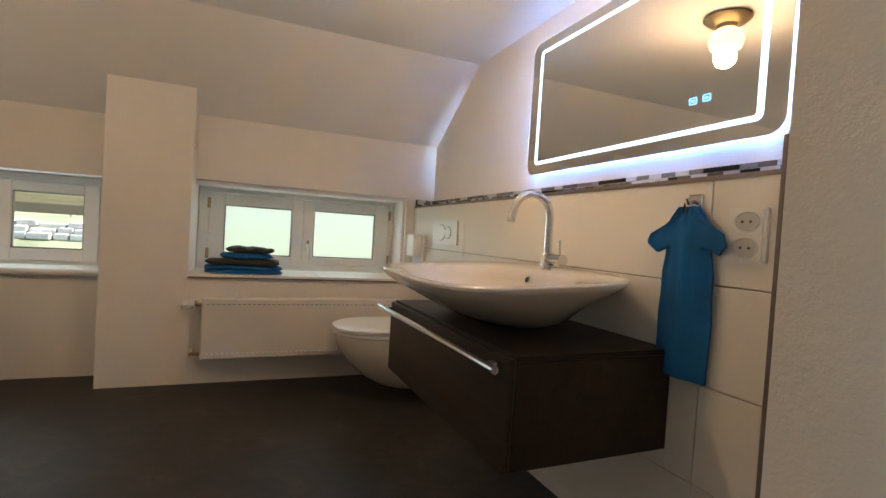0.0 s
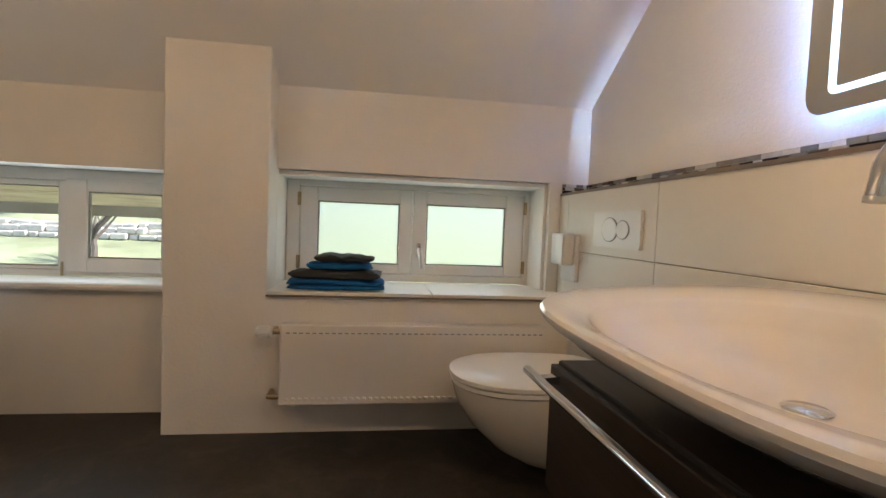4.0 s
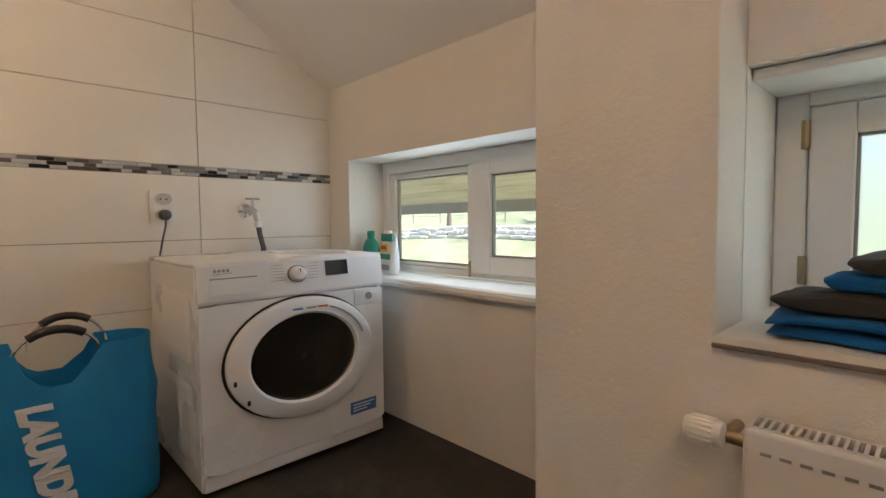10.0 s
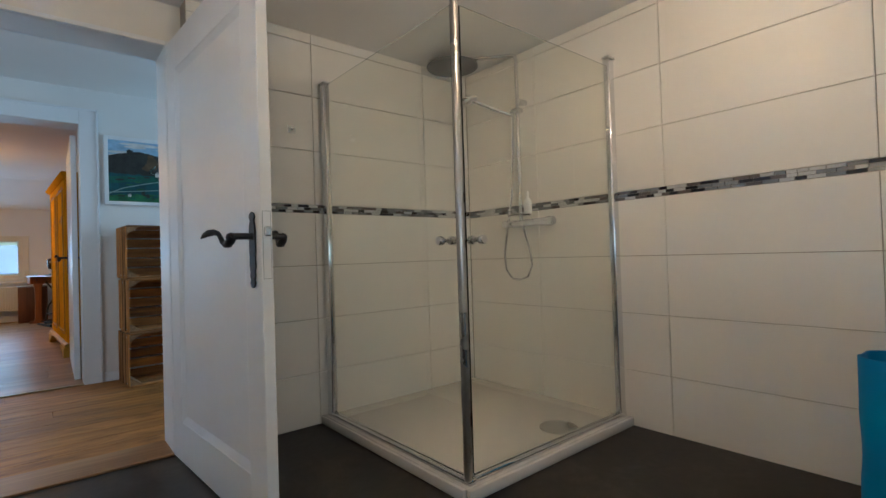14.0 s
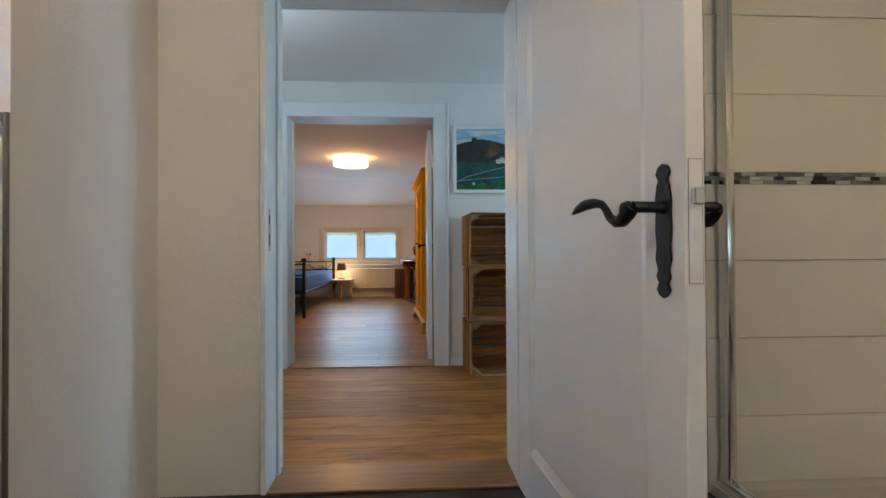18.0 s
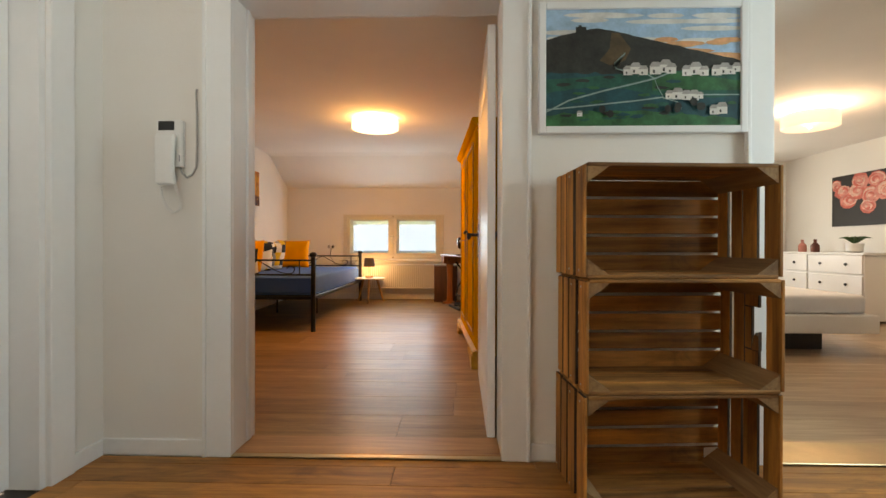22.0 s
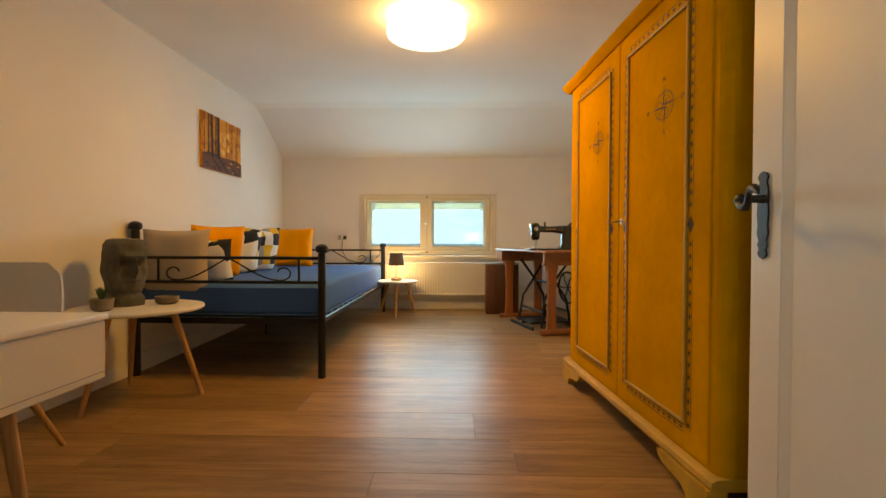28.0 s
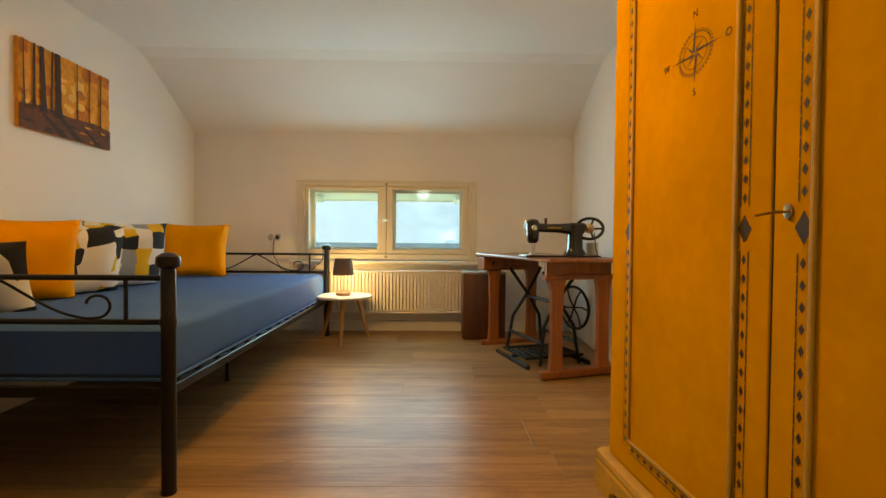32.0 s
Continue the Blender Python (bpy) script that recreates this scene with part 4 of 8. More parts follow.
dr = part("door_ring", ringy(0.240, 0.174, 0.004, 0.040, 0.452), WM_WHITE, wm, "", True)
part("door_gap", ringy(0.245, 0.2405, 0.0035, 0.010, 0.452), BLACK, dr, "thin dark gap")
bm = bmesh.new()
n = 40
loft(bm, [[Vector((x, HX * r * math.cos(TAU * k / n), 0.452 + r * math.sin(TAU * k / n))) for k in range(n)] for r, x in ((0.176, 0.024), (0.166, 0.032), (0.13, 0.026), (0.06, 0.016), (0.01, 0.014), (0.01, 0.008), (0.06, 0.010), (0.13, 0.020), (0.164, 0.027), (0.174, 0.020))], True)
g = part("door_glass", bm, DOOR_GLASS, dr, "bowl of door glass, darkened for the shade in the drum", True)
g.visible_shadow = False
bm = bmesh.new()
loft(bm, [[Vector((x, HX * r * math.cos(TAU * k / n), 0.452 + r * math.sin(TAU * k / n))) for k in range(n)] for r, x in ((0.190, -0.013), (0.176, -0.016), (0.166, -0.035), (0.180, -0.055), (0.196, -0.060))], False)
part("door_gasket", bm, RUBBER, wm, "grey rubber gasket", True)
bm = bmesh.new()
loft(bm, [[Vector((x, HX * r * math.cos(TAU * k / n), 0.452 + r * math.sin(TAU * k / n))) for k in range(n)] for r, x in ((0.180, -0.06), (0.235, -0.075), (0.235, -0.36), (0.20, -0.375), (0.05, -0.365), (0.01, -0.35))], False)
drum = part("drum", bm, STEEL, wm, "steel drum", True)
for a in (100, 220, 340):
    ca, sa = math.cos(radians(a)), math.sin(radians(a))
    bm = bmesh.new()
    loft(bm, [[Vector((x, HX * (rr * ca - ww * sa), 0.452 + rr * sa + ww * ca)) for rr, ww in ((0.234, -0.04), (0.165, -0.012), (0.160, 0.0), (0.165, 0.012), (0.234, 0.04))] for x in (-0.10, -0.34)])
    part("paddle", bm, STEEL, drum, "", True)
bm = ringy(0.212, 0.202, 0.038, 0.0435, 0.452, 64)
bmesh.ops.delete(bm, geom=[v for v in bm.verts if not (v.co.y > 0.10 and v.co.z > 0.497)], context="VERTS")
part("door_grip", bm, GREY_P, dr, "recessed door grip", True)
for a in (192, 215):
    part("door_hinge", box(0.035, 0.042, HX * 0.225 * math.cos(radians(a)) - 0.006, HX * 0.225 * math.cos(radians(a)) + 0.006, 0.452 + 0.225 * math.sin(radians(a)) - 0.01, 0.452 + 0.225 * math.sin(radians(a)) + 0.01, 0.002), BLACK, dr)
for i, (c, y) in enumerate(((BLUE_L, -0.04), (GREY_P, 0.02), (plain("orange_print", (0.6, 0.12, 0.02)), 0.07))):
    part("instruction_strip", box(0.0395, 0.0408, y - 0.022, y + 0.022, 0.645, 0.652), c, dr, "small printed strip")
tilt = pose(0.0040, 0, 0.786, 0, 0, 90) @ pose(0, 0, 0, 82, 0, 0)
kn = part("programme_knob", lathe(bmesh.new(), [(0.031, 0.0), (0.031, 0.004), (0.027, 0.006), (0.025, 0.024), (0.020, 0.028), (0.001, 0.028)], 28, tilt @ pose(-0.020, 0, 0) @ Matrix.Diagonal((1.25, 1, 1, 1))), WM_WHITE, wm, "", True)
part("knob_ring", lathe(bmesh.new(), [(0.034, 0.0), (0.034, 0.003), (0.031, 0.0035)], 28, tilt @ pose(-0.020, 0, 0) @ Matrix.Diagonal((1.25, 1, 1, 1))), RUBBER, kn, "grey ring")
bm = bmesh.new()
prism(bm, [(-0.0215, 0.005), (-0.0185, 0.005), (-0.0185, 0.019), (-0.0215, 0.019)], 0.028, 0.0288, tilt)
part("knob_mark", bm, BLACK, kn)
for sx in (-0.100, 0.052):
    bm = bmesh.new()
    for r in range(6):
        x0, x1 = sx - 0.024 - 0.008 * (r % 2), sx + 0.022
        prism(bm, [(x0, 0.038 - r * 0.012), (x1, 0.038 - r * 0.012), (x1, 0.0395 - r * 0.012), (x0, 0.0395 - r * 0.012)], 0.0012, 0.0018, tilt)
    part("programme_print", bm, GREY_P, wm, "rows of tiny grey print")

# the grip's shade is a flat grey strip above the drawer
bm = bmesh.new()
prism(bm, [(-0.355, 0.002), (-0.185, 0.002), (-0.185, 0.0065), (-0.355, 0.0065)], 0.001, 0.003, tilt)
part("detergent_drawer_grip", bm, GREY_P, wm, "grey strip painted as the shade in the detergent drawer's grip")
bm = bmesh.new()
prism(bm, [(-0.355, -0.055), (-0.185, -0.055), (-0.185, 0.0015), (-0.355, 0.0015)], 0.0005, 0.0025, tilt)
part("detergent_drawer", bm, WM_WHITE, wm)
bm = bmesh.new()
for k in range(4):
    prism(bm, rounded(0.011, 0.012, 0.004, 2, -0.345 + k * 0.015 + 0.01, 0.033), 0.001, 0.002, tilt)
prism(bm, [(-0.345, 0.019), (-0.275, 0.022), (-0.275, 0.024), (-0.345, 0.0215)], 0.001, 0.002, tilt)
part("maker_mark", bm, GREY_P, wm, "small grey maker's mark")
bm = bmesh.new()
prism(bm, [(0.106, -0.018), (0.214, -0.018), (0.214, 0.044), (0.106, 0.044)], 0.001, 0.003, tilt)
part("display", bm, SMOKE, wm, "dark display window")
part("drawer_latch", box(0.004, 0.011, 0.245, 0.388, 0.622, 0.694, 0.005, 2), WM_WHITE, wm, "", True)
part("round_badge", lathe(bmesh.new(), [(0.016, 0.0), (0.016, 0.003), (0.001, 0.003)], 16, pose(0.0112, 0.318, 0.660) @ FACE_E), GREY_P, wm)
part("energy_sticker", box(0.0062, 0.0072, 0.215, 0.352, 0.135, 0.190), BLUE_L, wm, "blue printed sticker")
bm = bmesh.new()
for k in range(3):
    bx(bm, 0.0072, 0.0078, 0.228, 0.340 - 0.02 * k, 0.174 - 0.013 * k, 0.179 - 0.013 * k)
part("sticker_print", bm, INK_W, wm)
for za, zb in ((0.09, 0.40), (0.47, 0.74)):
    bm = bmesh.new()
    loft(bm, [[Vector((-0.31 + a, -WH - o, (za + zb) / 2 + b)) for a, b in rounded(0.46 - g, zb - za - g, 0.03, 5)] for g, o in ((0.0, -0.0005), (0.02, 0.0015), (0.05, 0.005), (0.08, 0.006))])
    part("pressed_side_panel", bm, WM_WHITE, wm, "raised pressing of the side wall", True)

# ---- laundry bag ----
bag = thing("laundry_bag", "bright blue fabric laundry bag with white lettering", "laundry bag", pose(-0.975, 3.365, 0.0) @ Matrix.Diagonal((1, 1, 0.965, 1)))
bm = bmesh.new()
nu, zs = 64, [0.0, 0.012, 0.04, 0.12, 0.22, 0.32, 0.42, 0.50, 0.55, 0.585, 0.61]
rings = []
for z in zs:
    t = z / 0.61
    hw, hd = 0.262 - 0.010 * t, 0.165 - 0.045 * t
    if z < 0.03:
        hw, hd = hw - 0.02 * (1 - z / 0.03), hd - 0.02 * (1 - z / 0.03)
    ring = []
    for k in range(nu):
        a = TAU * k / nu
        c, sn = math.cos(a), math.sin(a)
        x, y = hd * math.copysign(abs(c) ** 0.62, c), hw * math.copysign(abs(sn) ** 0.62, sn)
        w = 0.014 * noise.noise(Vector((x * 9, y * 9, z * 7))) + 0.008 * noise.noise(Vector((x * 22, y * 22, z * 12 + 5)))
        zz = z
        if t > 0.55:
            # the half-round cut below the grip, front and back
            dip = max(0.0, 1 - ((y + 0.03) / 0.105) ** 2) ** 0.5 if abs(y + 0.03) < 0.105 and abs(c) > 0.3 else 0.0
            zz = z - dip * 0.125 * ((t - 0.55) / 0.45)
        ring.append(Vector((x + w, y + w, max(0.0, zz))))
    rings.append(ring)
inner = [[Vector((p.x * 0.975, p.y * 0.985, p.z)) for p in r] for r in rings[::-1][:8]]
loft(bm, rings + inner + [[Vector((p.x * 0.97, p.y * 0.98, 0.05)) for p in rings[2]]])
part("body", bm, NYLON, bag, "", True)
for sx, lean in ((0.10, 0.02), (-0.10, -0.06)):
    pts, grip = [], []
    for k in range(15):
        a = math.pi * (k / 14)
        p = (sx + lean * math.sin(a), -0.03 + (0.05 if sx < 0 else 0) - 0.115 * math.cos(a), 0.575 + 0.105 * math.sin(a))
        pts.append(p)
        if 4 <= k <= 10:
            grip.append(p)
    g = part("grip_hoop", tube(bmesh.new(), pts, 0.0055, 8), CHROME, bag, "shiny metal grip hoop", True)
    part("grip_sleeve", tube(bmesh.new(), grip, 0.0145, 10), BLACK, g, "black foam sleeve", True)
m = pose(0.172, -0.07, 0.235, 0, 0, 90) @ pose(0, 0, 0, 90, 0, 0) @ pose(0, 0, 0, 0, 0, -90) @ Matrix.Diagonal((0.95, 1.2, 1.0, 1)) @ Matrix(((1, 0, 0, 0), (0.12, 1, 0, 0), (0, 0, 1, 0), (0, 0, 0, 1)))
bm = text_bm("LAUNDRY", 0.094, m, 0.0007, 0.0060)
bmesh.ops.subdivide_edges(bm, edges=[e for e in bm.edges if e.calc_length() > 0.02], cuts=3)
for v in bm.verts:
    t = v.co.z / 0.61
    y = v.co.y
    hw, hd = 0.262 - 0.010 * t, 0.165 - 0.045 * t
    sn = min(0.999, abs(y) / hw) ** (1 / 0.62)
    x = hd * max(0.05, 1 - sn * sn) ** 0.31
    w = 0.014 * noise.noise(Vector((x * 9, y * 9, v.co.z * 7))) + 0.008 * noise.noise(Vector((x * 22, y * 22, v.co.z * 12 + 5)))
    v.co.x = x + w + 0.004 + (v.co.x - 0.172)
part("lettering", bm, INK_W, bag, "white printed word LAUNDRY")

# ---- shower ----
tray = thing("shower_tray", "flat white shower tray with a steel drain cover", "shower tray", pose(0, 0, 0))
bm = bmesh.new()
bx(bm, W + 0.002, -0.185, 0.847, 2.07, 0.001, 0.045, 0.008, 3)
part("tray", bm, CERAMIC, tray, "", True)
part("drain_cover", lathe(bmesh.new(), [(0.098, 0.0455), (0.096, 0.051), (0.085, 0.054), (0.001, 0.055)], 28, pose(-0.965, 1.905, 0)), STEEL, tray, "round steel drain cover", True)
enc = thing("shower_enclosure", "clear glass corner shower enclosure with chrome profiles", "shower enclosure", pose(0, 0, 0))
SX, SY = -0.218, 2.035


def upright(x, y, w, d, z0, z1, label="", mat=None):
    p = part("profile", box(x - w / 2, x + w / 2, y - d / 2, y + d / 2, z0, z1, min(0.010, w / 3), 3), mat or CHROME, enc, label, True)
    part("profile_cap", box(x - w / 2 - 0.003, x + w / 2 + 0.003, y - d / 2 - 0.003, y + d / 2 + 0.003, z1, z1 + 0.012, 0.004, 2), STEEL, p)


upright(SX, 0.885, 0.040, 0.062, 0.05, 1.965)
upright(-1.342, SY, 0.055, 0.040, 0.05, 1.995)
upright(SX - 0.016, SY - 0.012, 0.030, 0.026, 0.06, 2.19, "", STEEL)
upright(SX + 0.014, SY + 0.016, 0.028, 0.026, 0.06, 2.19, "", STEEL)
for q in ((SX - 0.004, SX + 0.004, 0.905, 1.985), ):
    g = part("side_pane", box(q[0], q[1], q[2], q[3] + 0.03, 0.075, 1.955), SHOWER_GLASS, enc)
    g.visible_shadow = False
g = part("front_pane", box(-1.315, SX - 0.03, SY - 0.004, SY + 0.004, 0.075, 1.955), SHOWER_GLASS, enc)
g.visible_shadow = False
part("bottom_rail", box(SX - 0.022, SX + 0.022, 0.848, SY + 0.03, 0.046, 0.072, 0.008, 2), CHROME, enc, "", True)
part("bottom_rail", box(-1.373, SX - 0.024, SY - 0.020, SY + 0.022, 0.046, 0.072, 0.008, 2), CHROME, enc, "", True)
part("tray_lip", box(-1.373, SX + 0.045, SY + 0.036, SY + 0.062, 0.001, 0.05, 0.008, 2), CERAMIC, enc, "", True)
part("tray_lip", box(SX + 0.036, SX + 0.06, 0.848, SY + 0.035, 0.001, 0.05, 0.008, 2), CERAMIC, enc, "", True)
for p, ax in (((SX + 0.005, 1.950, 1.008), 0), ((-0.305, SY + 0.005, 1.008), 1)):
    m = pose(*p) @ (FACE_E if ax == 0 else pose(0, 0, 0, -90, 0, 0))
    k = part("door_knob", lathe(bmesh.new(), [(0.010, 0.0), (0.012, 0.012), (0.019, 0.02), (0.019, 0.038), (0.016, 0.042), (0.001, 0.042)], 16, m), CHROME, enc, "chrome knob", True)
    part("inner_knob", lathe(bmesh.new(), [(0.010, -0.01), (0.012, -0.02), (0.019, -0.028), (0.019, -0.046), (0.001, -0.05)], 16, m), CHROME, enc, "chrome knob", True)

sc = thing("shower_column", "chrome shower column with overhead and hand shower", "shower", pose(W, 1.39, 0))
part("riser", tube(bmesh.new(), [(0.055, 0, 1.16), (0.055, 0, 2.20), (0.058, -0.004, 2.222), (0.075, -0.015, 2.232), (0.30, -0.31, 2.245), (0.315, -0.325, 2.240), (0.315, -0.325, 2.222)], 0.0125, 12), CHROME, sc, "", True)
part("overhead_shower", lathe(bmesh.new(), [(0.012, 2.235), (0.022, 2.225), (0.045, 2.217), (0.165, 2.212), (0.168, 2.205), (0.165, 2.196), (0.001, 2.194)], 36, pose(0.315, -0.325, 0)), GREYM, sc, "flat round rain shower head", True)
part("wall_bracket", rod((0.0, 0.02, 1.925), (0.062, 0.012, 1.925), 0.020, 16), CHROME, sc, "", True)
sl = part("slider", box(0.030, 0.085, -0.045, 0.030, 1.855, 1.885, 0.008, 2), CHROME, sc, "", True)
hs = part("hand_shower", tube(bmesh.new(), [(0.075, -0.04, 1.850), (0.18, -0.10, 1.885), (0.30, -0.165, 1.935)], [0.011, 0.013, 0.016], 10), CHROME, sc, "", True)
part("spray_head", lathe(bmesh.new(), [(0.012, 0.014), (0.05, 0.009), (0.075, -0.006), (0.072, -0.020), (0.001, -0.026)], 22, pose(0.335, -0.185, 1.94, 10, 14, 0)), STEEL, hs, "", True)
part("thermostat_bar", tube(bmesh.new(), [(0.05, -0.155, 1.14), (0.05, -0.15, 1.14), (0.05, 0.19, 1.14), (0.05, 0.195, 1.14)], [0.018, 0.024, 0.024, 0.018], 16), CHROME, sc, "", True)
part("soap_shelf", lathe(bmesh.new(), [(0.07, 1.188), (0.075, 1.192), (0.075, 1.198), (0.07, 1.2)], 24, pose(0.07, 0.0, 0)), GLASS, sc, "clear shelf")
for y in (-0.12, 0.12):
    part("wall_union", rod((0.0, y, 1.14), (0.045, y, 1.14), 0.022, 14), CHROME, sc, "", True)
part("temperature_knob", lathe(bmesh.new(), [(0.027, 0.19), (0.029, 0.20), (0.029, 0.25), (0.024, 0.255)], 16, pose(0.05, 0, 1.14, -90, 0, 0)), CHROME, sc, "", True)
hose = [(0.07, -0.03, 1.85), (0.075, -0.035, 1.60), (0.08, -0.055, 1.30), (0.085, -0.095, 1.10), (0.085, -0.125, 0.94), (0.085, -0.115, 0.84), (0.085, -0.06, 0.785), (0.085, 0.0, 0.778), (0.085, 0.07, 0.80), (0.085, 0.105, 0.87), (0.082, 0.09, 0.96), (0.075, 0.045, 1.06), (0.06, 0.02, 1.118)]
part("shower_hose", tube(bmesh.new(), hose, 0.0075, 8), CHROME, sc, "chrome spiral hose", True)
bo = thing("shampoo_bottle", "clear plastic bottle on the shower shelf", "bottle", pose(W + 0.05, 1.445, 1.201))
part("bottle", lathe(bmesh.new(), [(0.022, 0.0), (0.026, 0.004), (0.026, 0.06), (0.02, 0.085), (0.008, 0.10), (0.008, 0.13), (0.006, 0.14)], 14), PLASTIC, bo, "", True)
sh = thing("wall_hook", "small square chrome hook on the tiles", "hook", pose(-0.025, 0.846, 1.686))
part("plate", box(-0.022, 0.022, 0.0, 0.008, -0.022, 0.022, 0.002), CHROME, sh)
part("peg", rod((0, 0.006, 0), (0, 0.035, 0.004), 0.008, 8), CHROME, sh, "", True)

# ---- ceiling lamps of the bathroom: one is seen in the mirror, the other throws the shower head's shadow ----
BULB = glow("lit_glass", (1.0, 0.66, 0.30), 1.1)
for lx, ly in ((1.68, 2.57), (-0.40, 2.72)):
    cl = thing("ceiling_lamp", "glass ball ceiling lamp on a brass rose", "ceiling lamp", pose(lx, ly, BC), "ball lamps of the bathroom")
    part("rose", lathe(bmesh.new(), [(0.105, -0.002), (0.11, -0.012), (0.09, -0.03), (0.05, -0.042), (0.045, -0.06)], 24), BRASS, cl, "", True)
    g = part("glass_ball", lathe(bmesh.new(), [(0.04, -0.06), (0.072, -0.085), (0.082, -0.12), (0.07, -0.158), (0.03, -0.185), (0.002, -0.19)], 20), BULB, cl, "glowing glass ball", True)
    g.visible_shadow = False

# ---- stack of towels, bottles ----
for i, (dx, dy, w, d, h, z, mt, lab, rz) in enumerate(((0.0, 0.0, 0.50, 0.235, 0.052, 0.0, TERRY_B, "folded blue terry towel at the bottom of the stack", 2), (-0.004, 0.005, 0.475, 0.230, 0.050, 0.052, TERRY_G, "folded dark grey terry towel", -3), (0.012, 0.01, 0.34, 0.20, 0.040, 0.102, TERRY_B, "folded blue terry towel", 3), (0.035, 0.012, 0.315, 0.19, 0.042, 0.142, TERRY_G, "folded dark grey terry towel with a blue edge", -2))):
    t = thing("folded_towel", lab, "towel", pose(1.095 + dx, 4.515 + dy, 0.729 + z, 0, 0, rz), "towels stacked on the sill")
    for layer in range(2 if i == 0 else 1):
        bm = bmesh.new()
        za, zb = (h * 0.5 * layer - 0.002 * layer, h * 0.5 * (layer + 1)) if i == 0 else (0.0, h)
        nx = 26
        rings = []
        for i2 in range(nx + 1):
            u = i2 / nx * 2 - 1
            k = max(0.06, 1 - abs(u) ** 5) ** 0.5
            ring = []
            for j in range(20):
                a = TAU * j / 20
                y = d / 2 * math.copysign(abs(math.cos(a)) ** 0.45, math.cos(a))
                zz = (za + zb) / 2 + (zb - za) / 2 * k * math.copysign(abs(math.sin(a)) ** 0.6, math.sin(a))
                f = Vector((u * 2.2 + i * 3, y * 9, layer * 2 + i))
                ring.append(Vector((u * w / 2 * (1 - 0.05 * layer * (i % 2)) + 0.012 * noise.noise(f + Vector((9, 0, 0))), y + 0.034 * noise.noise(f + Vector((5, 5, 5))), max(0.0, zz + (0.012 * noise.noise(f * 1.3) if zz > h * 0.3 else 0)))))
            rings.append(ring)
        loft(bm, rings)
        part("fold", bm, mt, t, "", True)
TEAL = plain("teal_plastic", (0.02, 0.30, 0.24), 0.25)
CLEARP = plain("milky_plastic", (0.62, 0.70, 0.66), 0.2)
YELLOWL = plain("yellow_label", (0.65, 0.5, 0.08), 0.4)
for x, y, col, lab, k, cap in ((-1.10, 4.74, TEAL, "teal plastic spray bottle", 0.95, TEAL), (-1.02, 4.80, CLEARP, "milky plastic bottle with a white cap", 1.0, PLASTIC)):
    b = thing("detergent_bottle", lab, "bottle", pose(x, y, 0.716), "bottles on the sill")
    part("bottle", lathe(bmesh.new(), [(0.055 * k, 0), (0.062 * k, 0.008), (0.062 * k, 0.12), (0.05 * k, 0.16), (0.022 * k, 0.19)], 18, Matrix.Diagonal((1.1, 0.6, 1, 1))), col, b, "", True)
    part("cap", lathe(bmesh.new(), [(0.024 * k, 0.188), (0.026 * k, 0.195), (0.026 * k, 0.222), (0.018 * k, 0.227)], 14, Matrix.Diagonal((1.1, 0.7, 1, 1))), cap, b, "", True)
    bm = bmesh.new()
    lathe(bm, [(0.0635 * k, 0.03), (0.0635 * k, 0.11)], 18, Matrix.Diagonal((1.1, 0.6, 1, 1)))
    part("label_band", bm, INK_W, b, "printed label band", True)
po = thing("detergent_pouch", "white detergent refill pouch with a green top and a yellow label", "pouch", pose(-0.925, 4.735, 0.716, 0, 0, -8), "bottles on the sill")
bm = bmesh.new()
loft(bm, [[Vector((a, b + 0.004 * noise.noise(Vector((a * 30, z * 20, 2))), z)) for a, b in rounded(w, dd, min(w, dd) * 0.45, 4)] for z, w, dd in ((0.0, 0.120, 0.050), (0.02, 0.135, 0.062), (0.09, 0.138, 0.055), (0.15, 0.134, 0.040), (0.185, 0.130, 0.018), (0.215, 0.126, 0.005))])
part("pouch", bm, INK_W, po, "", True)
GREEN_L, RED_L = plain("green_print", (0.02, 0.26, 0.09), 0.4), plain("red_print", (0.55, 0.03, 0.02), 0.4)
for nm, mt, x0, x1, z0, z1, yy in (("green_top", TEAL, -0.060, 0.060, 0.172, 0.212, -0.0165), ("yellow_label", YELLOWL, -0.052, 0.030, 0.118, 0.158, -0.030), ("red_print", RED_L, -0.040, 0.016, 0.130, 0.147, -0.0312), ("green_print", GREEN_L, -0.055, 0.050, 0.078, 0.106, -0.0325), ("grey_print", GREY_P, -0.045, 0.045, 0.022, 0.050, -0.0335)):
    part(nm, box(x0, x1, yy - 0.0006, yy + 0.008, z0, z1), mt, po)

# ---- doors and casings ----
FACE_N = pose(0, 0, 0, 90, 0, 180)  # outline x, y -> -x, z, facing +y


